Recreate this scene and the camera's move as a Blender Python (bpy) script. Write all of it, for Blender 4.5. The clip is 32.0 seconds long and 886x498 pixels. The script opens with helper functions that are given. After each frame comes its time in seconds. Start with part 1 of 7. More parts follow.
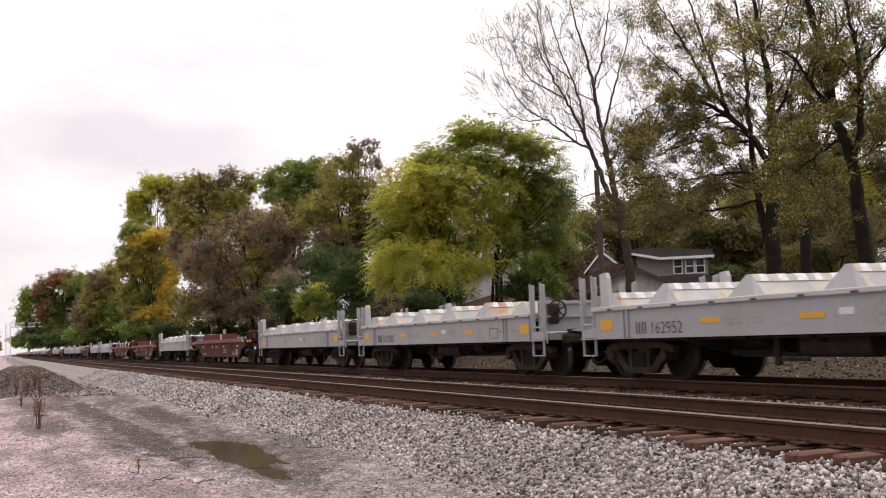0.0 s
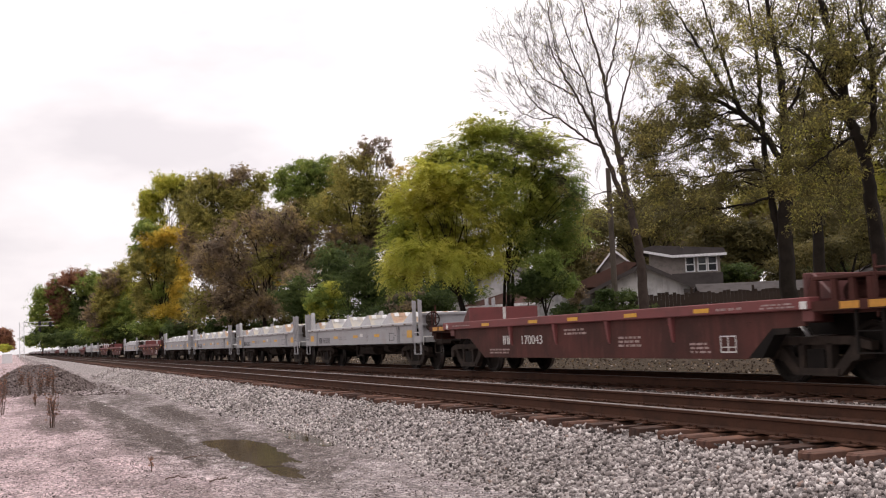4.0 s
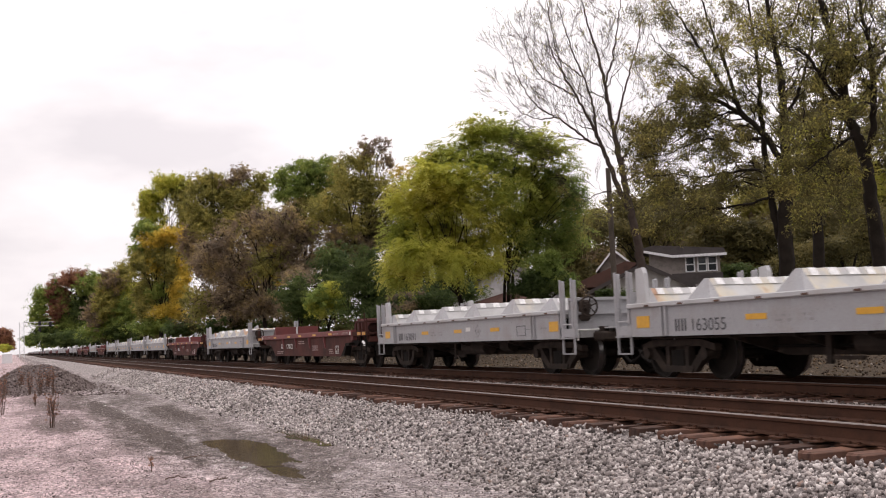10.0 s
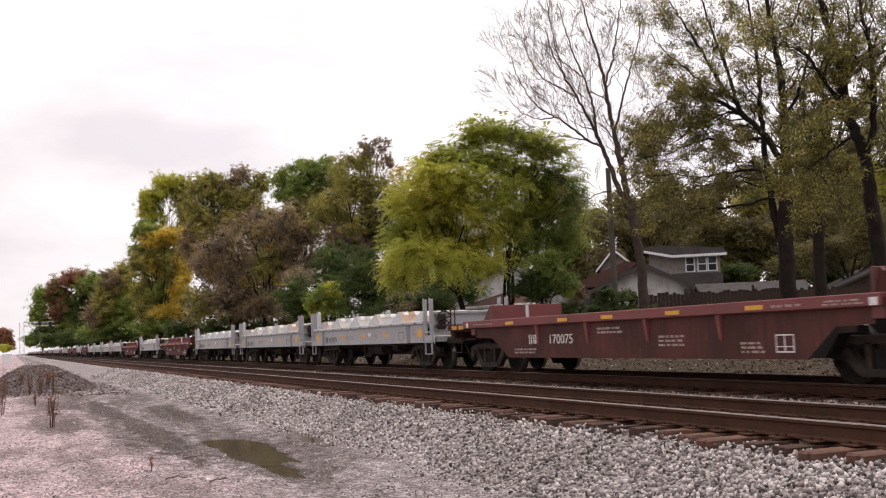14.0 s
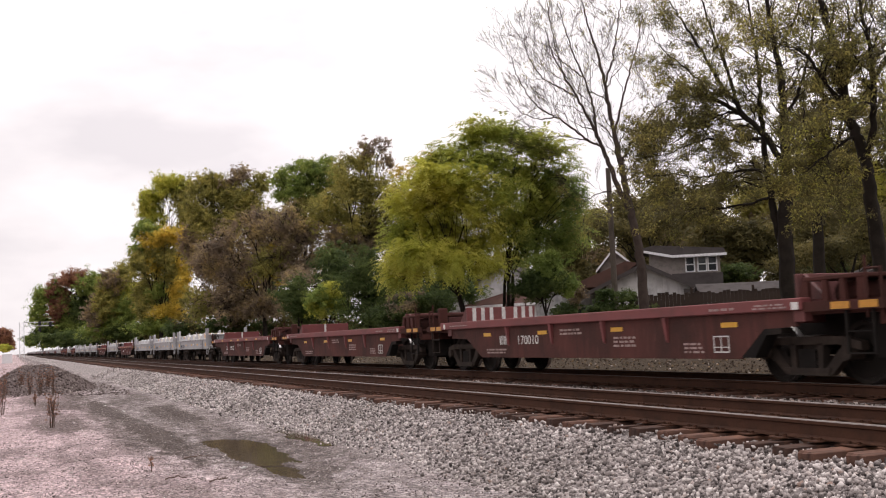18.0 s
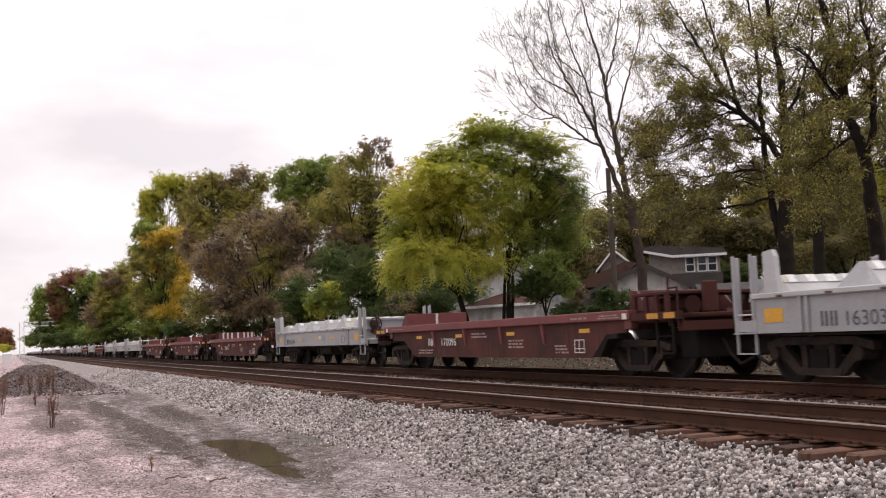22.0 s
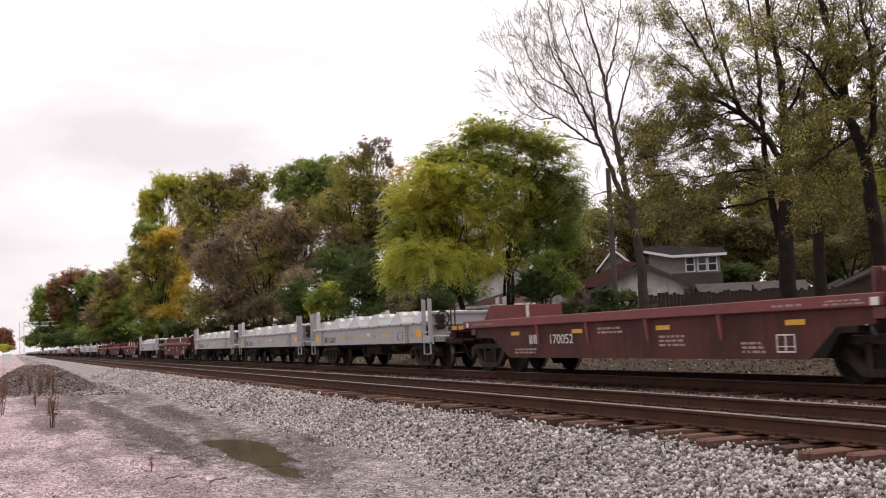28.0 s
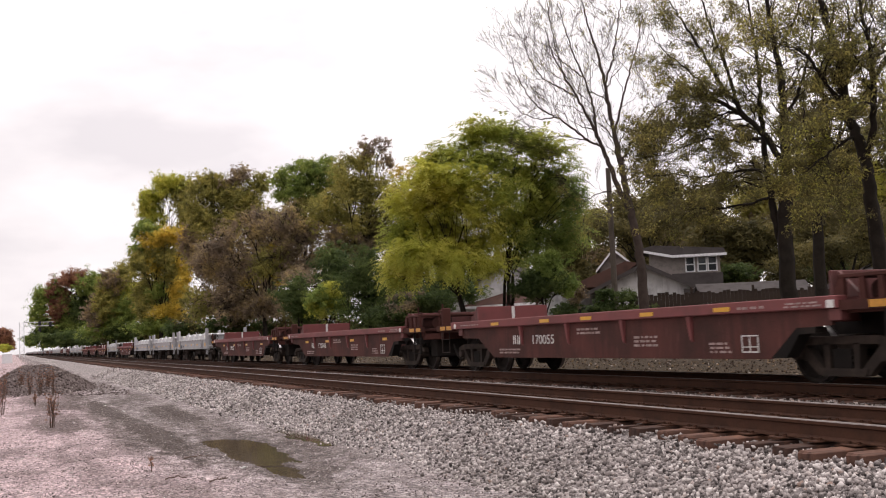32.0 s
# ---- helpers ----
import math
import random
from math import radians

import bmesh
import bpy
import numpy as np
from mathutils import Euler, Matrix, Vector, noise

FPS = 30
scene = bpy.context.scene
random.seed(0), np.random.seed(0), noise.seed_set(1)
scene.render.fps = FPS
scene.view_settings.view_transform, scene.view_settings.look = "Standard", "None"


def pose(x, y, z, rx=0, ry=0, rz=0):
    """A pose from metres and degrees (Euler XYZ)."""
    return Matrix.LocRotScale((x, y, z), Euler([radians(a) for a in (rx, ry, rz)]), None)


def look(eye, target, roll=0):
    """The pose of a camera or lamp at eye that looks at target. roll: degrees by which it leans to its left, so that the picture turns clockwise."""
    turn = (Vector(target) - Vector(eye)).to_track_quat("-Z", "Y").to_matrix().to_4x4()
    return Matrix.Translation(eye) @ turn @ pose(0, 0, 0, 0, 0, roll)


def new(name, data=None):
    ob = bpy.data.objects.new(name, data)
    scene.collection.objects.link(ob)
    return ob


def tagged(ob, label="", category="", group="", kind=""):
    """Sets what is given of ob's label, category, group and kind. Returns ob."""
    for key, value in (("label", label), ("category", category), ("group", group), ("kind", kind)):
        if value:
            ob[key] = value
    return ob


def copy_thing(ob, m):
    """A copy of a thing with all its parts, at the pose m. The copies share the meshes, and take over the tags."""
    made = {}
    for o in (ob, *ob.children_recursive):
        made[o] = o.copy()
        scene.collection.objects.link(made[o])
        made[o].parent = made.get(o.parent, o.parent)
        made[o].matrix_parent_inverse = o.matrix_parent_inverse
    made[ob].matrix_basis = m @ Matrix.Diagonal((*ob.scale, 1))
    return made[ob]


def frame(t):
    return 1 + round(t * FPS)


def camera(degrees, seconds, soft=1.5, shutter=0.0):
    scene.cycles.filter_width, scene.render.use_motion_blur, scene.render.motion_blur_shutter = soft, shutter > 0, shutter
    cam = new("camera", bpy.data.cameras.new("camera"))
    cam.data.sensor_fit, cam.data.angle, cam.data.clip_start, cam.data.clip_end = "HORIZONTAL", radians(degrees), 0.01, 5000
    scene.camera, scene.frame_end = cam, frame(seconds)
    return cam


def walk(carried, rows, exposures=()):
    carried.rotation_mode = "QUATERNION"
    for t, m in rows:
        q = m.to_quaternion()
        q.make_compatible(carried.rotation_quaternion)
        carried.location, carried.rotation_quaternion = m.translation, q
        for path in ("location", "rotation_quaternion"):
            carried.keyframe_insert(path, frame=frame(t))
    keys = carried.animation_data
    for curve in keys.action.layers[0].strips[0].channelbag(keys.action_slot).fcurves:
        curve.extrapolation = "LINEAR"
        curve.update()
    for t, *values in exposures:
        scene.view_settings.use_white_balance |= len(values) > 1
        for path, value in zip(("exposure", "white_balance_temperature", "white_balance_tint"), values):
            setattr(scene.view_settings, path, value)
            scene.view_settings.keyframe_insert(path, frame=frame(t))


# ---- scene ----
# x runs along the tracks (the train rolls towards -x), y away from the camera, z up; z = 0 is the top of the rails.
EYE = Vector((0.0, 0.0, 0.917))
YAW, PITCH, ROLL = 21.825, 4.651, -2.328


def aim(dyaw=0.0, dpitch=0.0, droll=0.0):
    a, b = radians(YAW + dyaw), radians(PITCH + dpitch)
    way = Vector((-math.cos(a) * math.cos(b), math.sin(a) * math.cos(b), math.sin(b)))
    return look(EYE, EYE + way, ROLL + droll)


cam = camera(44.71, 32.0, soft=1.05, shutter=0.2)
walk(cam, [(0.0, aim(0.62, 0.06, 0.08)), (0.1, aim(0.59, 0.06, 0.06)), (0.2, aim(0.38, 0.05, 0.05)),
           (0.3, aim(0.17, 0.05, 0.04)), (0.4, aim(0.07, 0.05, 0.03)), (0.5, aim(-0.14, 0.05, 0.04)),
           (0.6, aim(-0.11, 0.04, 0.02)), (0.7, aim(-0.05, 0.04, 0.0)), (0.8, aim(-0.03, 0.04)), (1.0, aim(0.0, 0.04)),
           (1.3, aim(0.0, 0.01)), (2.1, aim()), (2.5, aim(-0.05)), (3.1, aim(-0.05)), (3.5, aim()), (32.0, aim())],
     exposures=[(0.0, 0.0, 6750, 16), (32.0, 0.0, 6750, 16)])

# ---- overcast daylight ----
world = bpy.data.worlds.new("overcast_sky")
scene.world = world
world.use_nodes = True
wt = world.node_tree
wt.nodes.clear()
SUN_UP, SUN_ROUND = 49, 327
sky = wt.nodes.new("ShaderNodeTexSky")
sky.sky_type, sky.sun_disc = "NISHITA", False
sky.sun_elevation, sky.sun_rotation = radians(SUN_UP), radians(SUN_ROUND)
sky.air_density, sky.dust_density = 1.0, 4.0
blue = wt.nodes.new("ShaderNodeHueSaturation")
blue.inputs["Saturation"].default_value = 0.12
blue.inputs["Value"].default_value = 0.12
wt.links.new(sky.outputs[0], blue.inputs["Color"])
tc = wt.nodes.new("ShaderNodeTexCoord")
mp = wt.nodes.new("ShaderNodeMapping")
mp.inputs["Scale"].default_value = (1.0, 1.0, 2.6)
wt.links.new(tc.outputs["Generated"], mp.inputs["Vector"])
cn = wt.nodes.new("ShaderNodeTexNoise")
cn.inputs["Scale"].default_value, cn.inputs["Detail"].default_value = 3.4, 5.0
wt.links.new(mp.outputs[0], cn.inputs["Vector"])
cr = wt.nodes.new("ShaderNodeValToRGB")
cr.color_ramp.elements[0].position, cr.color_ramp.elements[0].color = 0.36, (0.95, 0.935, 0.975, 1)
cr.color_ramp.elements[1].position, cr.color_ramp.elements[1].color = 0.53, (1.22, 1.2, 1.22, 1)
wt.links.new(cn.outputs[0], cr.inputs[0])
# the cloud is thinner and brighter towards the sun
dot = wt.nodes.new("ShaderNodeVectorMath")
dot.operation = "DOT_PRODUCT"
dot.inputs[1].default_value = Vector((-0.35, 0.55, 0.76)).normalized()
wt.links.new(tc.outputs["Generated"], dot.inputs[0])
glow = wt.nodes.new("ShaderNodeMapRange")
for k, v in enumerate((0.35, 0.85, 0.88, 1.06)):
    glow.inputs[k + 1].default_value = v
wt.links.new(dot.outputs["Value"], glow.inputs[0])
thin = wt.nodes.new("ShaderNodeMixRGB")
thin.blend_type, thin.inputs[0].default_value = "MULTIPLY", 1.0
wt.links.new(cr.outputs[0], thin.inputs[1])
wt.links.new(glow.outputs[0], thin.inputs[2])
mx = wt.nodes.new("ShaderNodeMixRGB")
mx.inputs[0].default_value = 0.86
wt.links.new(blue.outputs[0], mx.inputs[1])
# an overcast sky is brightest overhead
up = wt.nodes.new("ShaderNodeSeparateXYZ")
wt.links.new(tc.outputs["Generated"], up.inputs[0])
lid = wt.nodes.new("ShaderNodeMapRange")
for k, v in enumerate((0.36, 1.0, 1.0, 1.75)):
    lid.inputs[k + 1].default_value = v
wt.links.new(up.outputs[2], lid.inputs[0])
high = wt.nodes.new("ShaderNodeMixRGB")
high.blend_type, high.inputs[0].default_value = "MULTIPLY", 1.0
wt.links.new(thin.outputs[0], high.inputs[1])
wt.links.new(lid.outputs[0], high.inputs[2])
wt.links.new(high.outputs[0], mx.inputs[2])
bg = wt.nodes.new("ShaderNodeBackground")
bg.inputs["Strength"].default_value = 1.0
wt.links.new(mx.outputs[0], bg.inputs["Color"])
wo = wt.nodes.new("ShaderNodeOutputWorld")
wt.links.new(bg.outputs[0], wo.inputs["Surface"])
sun = new("sun", bpy.data.lights.new("sun", "SUN"))
sun.data.energy, sun.data.angle, sun.data.color = 0.7, radians(30), (1.0, 0.96, 0.9)
sun.matrix_world = look((-35, 55, 76), (0, 0, 0))

# ---- materials ----
def mat(name, rough=0.8, metal=0.0):
    m = bpy.data.materials.new(name)
    m.use_nodes = True
    b = m.node_tree.nodes["Principled BSDF"]
    b.inputs["Roughness"].default_value, b.inputs["Metallic"].default_value = rough, metal
    if rough >= 0.8:
        b.inputs["Specular IOR Level"].default_value = 0.12
    return m, m.node_tree, b


def node(t, kind, **inputs):
    n = t.nodes.new(kind)
    for k, v in inputs.items():
        n.inputs[k.replace("_", " ")].default_value = v
    return n


def ramp(t, fac, stops):
    r = t.nodes.new("ShaderNodeValToRGB")
    e = r.color_ramp.elements
    while len(e) < len(stops):
        e.new(0.5)
    for x, (pos, col) in zip(e, stops):
        x.position, x.color = pos, (*col, 1)
    t.links.new(fac, r.inputs[0])
    return r.outputs[0]


def noise_tex(t, scale, detail=4.0, stretch=None, rough=0.55):
    c = t.nodes.new("ShaderNodeTexCoord")
    out = c.outputs["Object"]
    if stretch:
        m = t.nodes.new("ShaderNodeMapping")
        m.inputs["Scale"].default_value = stretch
        t.links.new(out, m.inputs["Vector"])
        out = m.outputs[0]
    n = node(t, "ShaderNodeTexNoise", Scale=scale, Detail=detail, Roughness=rough)
    t.links.new(out, n.inputs["Vector"])
    return n.outputs[0]


def mix(t, fac, a, b):
    m = t.nodes.new("ShaderNodeMixRGB")
    for v, s in ((fac, m.inputs[0]), (a, m.inputs[1]), (b, m.inputs[2])):
        if isinstance(v, (int, float)):
            s.default_value = v
        elif isinstance(v, tuple):
            s.default_value = (*v, 1)
        else:
            t.links.new(v, s)
    return m.outputs[0]


def bump(t, b, height, strength, dist):
    n = node(t, "ShaderNodeBump", Strength=strength, Distance=dist)
    t.links.new(height, n.inputs["Height"])
    t.links.new(n.outputs[0], b.inputs["Normal"])


def worn(name, col, dirt, rough=0.6, metal=0.0, scale=1.5, amount=(0.45, 0.75), streak=0.0, rel=0.004):
    """Paint or metal with blotches of dirt, fine grain and, with streak, runs down its sides."""
    m, t, b = mat(name, rough, metal)
    n1 = noise_tex(t, scale, 6)
    f = ramp(t, n1, [(amount[0], (0, 0, 0)), (amount[1], (1, 1, 1))])
    c = mix(t, f, col, dirt)
    if streak:
        n2 = noise_tex(t, 5.0, 4, (1.0, 1.0, 0.08))
        f2 = ramp(t, n2, [(0.5, (0, 0, 0)), (0.72, (streak, streak, streak))])
        c = mix(t, f2, c, dirt)
        # rubbed and chalked lighter runs
        n4 = noise_tex(t, 9.0, 5, (1.0, 1.0, 0.22), 0.7)
        c = mix(t, ramp(t, n4, [(0.56, (0, 0, 0)), (0.8, (0.55, 0.55, 0.55))]), c, tuple(min(0.62, x * 1.6 + 0.02) for x in col))
        # spatter thrown up along the lower edge and small scabs of rust
        n5 = noise_tex(t, 22.0, 3)
        c = mix(t, ramp(t, n5, [(0.66, (0, 0, 0)), (0.72, (0.6, 0.6, 0.6))]), c, tuple(x * 0.45 for x in dirt))
    n3 = noise_tex(t, 40.0, 3)
    c = mix(t, 0.12, c, ramp(t, n3, [(0.3, tuple(x * 0.4 for x in col)), (0.7, tuple(min(1, x * 1.5) for x in col))]))
    t.links.new(c, b.inputs["Base Color"])
    bump(t, b, n3, 0.25, rel)
    return m


def plain(name, col, rough=0.6, metal=0.0, spread=0.75):
    m, t, b = mat(name, rough, metal)
    n = noise_tex(t, 12.0, 4)
    t.links.new(ramp(t, n, [(0.3, tuple(x * spread for x in col)), (0.7, tuple(min(1, x * 1.1) for x in col))]), b.inputs["Base Color"])
    return m


GREY = worn("grey_paint", (0.325, 0.325, 0.335), (0.27, 0.24, 0.22), 0.55, streak=0.45, amount=(0.5, 0.8))
LIPGREY = worn("light_grey_paint", (0.43, 0.43, 0.435), (0.34, 0.3, 0.27), 0.5, amount=(0.5, 0.8))
DARKGREY = worn("dirty_grey_paint", (0.3, 0.3, 0.3), (0.12, 0.1, 0.09), 0.7)
RED = worn("red_oxide_paint", (0.125, 0.036, 0.032), (0.06, 0.026, 0.022), 0.75, streak=0.5)
REDLIP = worn("red_sill_paint", (0.18, 0.045, 0.043), (0.1, 0.034, 0.031), 0.7)
REDDUST = worn("dusty_red_paint", (0.1, 0.039, 0.033), (0.05, 0.027, 0.023), 0.85, streak=0.8, scale=0.9, amount=(0.4, 0.65))
BROWN = worn("brown_red_paint", (0.07, 0.027, 0.022), (0.03, 0.017, 0.014), 0.85)
STEEL = worn("dark_cast_steel", (0.032, 0.025, 0.021), (0.068, 0.049, 0.039), 0.85, scale=4)
# near-black for underframes, springs, hoses and other low fittings
NEARBLACK = worn("near_black_finish", (0.014, 0.012, 0.011), (0.032, 0.026, 0.022), 0.95)
WHEELMAT = worn("wheel_steel", (0.018, 0.015, 0.013), (0.036, 0.028, 0.024), 0.85)
TREAD = worn("polished_tread", (0.42, 0.41, 0.4), (0.2, 0.18, 0.17), 0.3, 0.9)
YELLOW = plain("yellow_reflector", (0.6, 0.31, 0.02), 0.45, spread=0.93)
ORANGE = plain("orange_reflector", (0.52, 0.24, 0.025), 0.5)
WHITE = plain("white_stencil", (0.66, 0.65, 0.62), 0.7)
INK = plain("dark_stencil", (0.07, 0.07, 0.075), 0.7)
FADED = plain("faded_stencil", (0.32, 0.31, 0.31), 0.8)
FADEDRED = plain("faded_white_stencil", (0.4, 0.3, 0.28), 0.8, spread=0.5)
RAILHEAD = worn("worn_rail_head", (0.17, 0.14, 0.13), (0.1, 0.066, 0.052), 0.6, 0.3, scale=3)
RAILSIDE = worn("rusty_rail", (0.07, 0.033, 0.021), (0.035, 0.02, 0.015), 0.85, scale=3)


def ridge_paint(name, rust):
    """White-painted bearing faces of a trough, with rust rubbed through in patches and a cream stain round them."""
    m, t, b = mat(name, 0.6)
    n1 = noise_tex(t, 0.9, 4, (0.6, 1.3, 1.0), 0.6)
    stain = ramp(t, n1, [(0.44 - rust, (0, 0, 0)), (0.58 - rust, (1, 1, 1))])
    f = ramp(t, n1, [(0.55 - rust, (0, 0, 0)), (0.68 - rust, (0.9, 0.9, 0.9))])
    n2 = noise_tex(t, 9.0, 5)
    rusty = ramp(t, n2, [(0.3, (0.3, 0.14, 0.075)), (0.7, (0.5, 0.3, 0.19))])
    base = ramp(t, noise_tex(t, 2.2, 5), [(0.35, (0.37, 0.366, 0.36)), (0.62, (0.48, 0.48, 0.476))])
    cream = mix(t, stain, base, (0.56, 0.5, 0.37))
    t.links.new(mix(t, f, cream, rusty), b.inputs["Base Color"])
    bump(t, b, n2, 0.2, 0.004)
    return m


RIDGE_CLEAN, RIDGE_WORN = ridge_paint("clean_white_paint", -0.13), ridge_paint("rust_scraped_white_paint", 0.05)
STRIP = plain("bare_white_strip", (0.72, 0.72, 0.71), 0.45)


def stone_mat(name, stops, scale=2.0):
    m, t, b = mat(name, 0.95)
    g = t.nodes.new("ShaderNodeNewGeometry")
    c = ramp(t, g.outputs["Random Per Island"], stops)
    big = ramp(t, noise_tex(t, 0.35, 4), [(0.35, (0.72, 0.7, 0.68)), (0.65, (1.05, 1.03, 1.02))])
    mu = t.nodes.new("ShaderNodeMixRGB")
    mu.blend_type = "MULTIPLY"
    mu.inputs[0].default_value = 1.0
    t.links.new(c, mu.inputs[1])
    t.links.new(big, mu.inputs[2])
    t.links.new(mu.outputs[0], b.inputs["Base Color"])
    bump(t, b, noise_tex(t, 60, 3), 0.4, 0.004)
    return m


BALLAST = stone_mat("crushed_stone", [(0.0, (0.07, 0.062, 0.06)), (0.22, (0.2, 0.179, 0.173)), (0.5, (0.355, 0.32, 0.308)), (0.75, (0.54, 0.495, 0.478)), (0.96, (0.73, 0.69, 0.67)), (1.0, (0.32, 0.23, 0.19))])
GAPSTONE = stone_mat("soiled_crushed_stone", [(0.0, (0.07, 0.058, 0.052)), (0.4, (0.14, 0.118, 0.108)), (0.75, (0.25, 0.215, 0.2)), (0.95, (0.46, 0.41, 0.385)), (1.0, (0.3, 0.19, 0.14))])
DARKSTONE = stone_mat("dark_heap_stone", [(0.0, (0.07, 0.055, 0.053)), (0.5, (0.13, 0.105, 0.1)), (0.9, (0.2, 0.165, 0.155)), (1.0, (0.34, 0.3, 0.28))])
# much darker and browner than the ballast, for the far track's bed
BROWNSTONE = stone_mat("dark_brown_stone", [(0.0, (0.05, 0.036, 0.031)), (0.5, (0.085, 0.06, 0.05)), (0.9, (0.14, 0.1, 0.085)), (1.0, (0.24, 0.2, 0.17))])
LITTERSTONE = stone_mat("leaf_strewn_stone", [(0.0, (0.05, 0.037, 0.028)), (0.5, (0.085, 0.062, 0.044)), (0.82, (0.15, 0.108, 0.07)), (0.93, (0.27, 0.185, 0.1)), (1.0, (0.46, 0.42, 0.39))])
CHIPS = stone_mat("pale_gravel_chips", [(0.0, (0.11, 0.09, 0.085)), (0.4, (0.22, 0.18, 0.175)), (0.75, (0.36, 0.31, 0.3)), (0.93, (0.52, 0.47, 0.45)), (1.0, (0.75, 0.72, 0.7))])


def leaf_mat(name, stops, patch=0.5):
    m, t, b = mat(name, 0.6)
    b.inputs["Specular IOR Level"].default_value = 0.15
    g = t.nodes.new("ShaderNodeNewGeometry")
    n = noise_tex(t, patch, 3)
    a = t.nodes.new("ShaderNodeMath")
    a.operation = "MULTIPLY_ADD"
    t.links.new(g.outputs["Random Per Island"], a.inputs[0])
    a.inputs[1].default_value = 0.4
    s = t.nodes.new("ShaderNodeMath")
    s.operation = "MULTIPLY_ADD"
    t.links.new(n, s.inputs[0])
    s.inputs[1].default_value, s.inputs[2].default_value = 1.7, -0.52
    t.links.new(s.outputs[0], a.inputs[2])
    c = ramp(t, a.outputs[0], [(p, (r, g, bl + 0.012 * (r + g))) for p, (r, g, bl) in stops])
    t.links.new(c, b.inputs["Base Color"])
    tr = t.nodes.new("ShaderNodeBsdfTranslucent")
    t.links.new(c, tr.inputs["Color"])
    ms = t.nodes.new("ShaderNodeMixShader")
    ms.inputs[0].default_value = 0.45
    t.links.new(b.outputs[0], ms.inputs[1])
    t.links.new(tr.outputs[0], ms.inputs[2])
    t.links.new(ms.outputs[0], t.nodes["Material Output"].inputs["Surface"])
    return m


LEAF = {
    "yg": leaf_mat("yellow_green_leaves", [(0.0, (0.22, 0.26, 0.038)), (0.45, (0.46, 0.465, 0.065)), (1.0, (0.7, 0.63, 0.12))]),
    "lg": leaf_mat("light_green_leaves", [(0.0, (0.175, 0.22, 0.038)), (0.45, (0.345, 0.39, 0.065)), (1.0, (0.6, 0.58, 0.11))]),
    "gr": leaf_mat("green_leaves", [(0.0, (0.114, 0.170, 0.041)), (0.5, (0.216, 0.284, 0.063)), (1.0, (0.455, 0.490, 0.114))]),
    "ol": leaf_mat("olive_autumn_leaves", [(0.0, (0.146, 0.146, 0.042)), (0.5, (0.292, 0.272, 0.070)), (1.0, (0.607, 0.527, 0.130))]),
    "br": leaf_mat("brown_autumn_leaves", [(0.0, (0.156, 0.122, 0.086)), (0.5, (0.270, 0.206, 0.138)), (1.0, (0.552, 0.420, 0.144))]),
    "ye": leaf_mat("golden_leaves", [(0.0, (0.301, 0.248, 0.037)), (0.5, (0.581, 0.430, 0.059)), (1.0, (0.860, 0.645, 0.096))]),
    # olive leaves with the shade under the canopy put into their colour
    "do": leaf_mat("shade_darkened_olive_leaves", [(0.0, (0.060, 0.056, 0.025)), (0.5, (0.121, 0.107, 0.040)), (1.0, (0.267, 0.217, 0.068))]),
    "dk": leaf_mat("dark_green_needles", [(0.0, (0.039, 0.064, 0.023)), (0.5, (0.081, 0.115, 0.034)), (1.0, (0.172, 0.213, 0.057))]),
    "rd": leaf_mat("russet_leaves", [(0.0, (0.154, 0.071, 0.049)), (0.5, (0.276, 0.132, 0.077)), (1.0, (0.420, 0.232, 0.110))]),
}
BARK = worn("bark", (0.026, 0.021, 0.017), (0.014, 0.011, 0.009), 0.95, scale=4, rel=0.02)
BARE = worn("grey_brown_bark", (0.075, 0.057, 0.049), (0.045, 0.034, 0.029), 0.95, scale=4, rel=0.02)


# ---- mesh helpers ----
def bm_new():
    return bmesh.new()


def bx(bm, x0, x1, y0, y1, z0, z1, bev=0.0):
    vs = [bm.verts.new((x, y, z)) for x in (x0, x1) for y in (y0, y1) for z in (z0, z1)]
    fs = [bm.faces.new([vs[i] for i in f]) for f in ((0, 1, 3, 2), (4, 6, 7, 5), (0, 4, 5, 1), (2, 3, 7, 6), (0, 2, 6, 4), (1, 5, 7, 3))]
    if bev:
        es = {e for f in fs for e in f.edges}
        bmesh.ops.bevel(bm, geom=list(es), offset=bev, segments=1, affect="EDGES")
    return bm


def prism(bm, pts, y0, y1, axis="y"):
    """A polygon of (a, b) points drawn out from y0 to y1: in the x-z plane along y, or in the y-z plane along x."""
    def at(a, b, c):
        return (a, c, b) if axis == "y" else ((c, a, b) if axis == "x" else (a, b, c))
    lo = [bm.verts.new(at(a, b, y0)) for a, b in pts]
    hi = [bm.verts.new(at(a, b, y1)) for a, b in pts]
    bm.faces.new(lo)
    bm.faces.new(hi[::-1])
    for i in range(len(pts)):
        j = (i + 1) % len(pts)
        bm.faces.new((lo[j], lo[i], hi[i], hi[j]))
    bmesh.ops.recalc_face_normals(bm, faces=bm.faces)
    return bm


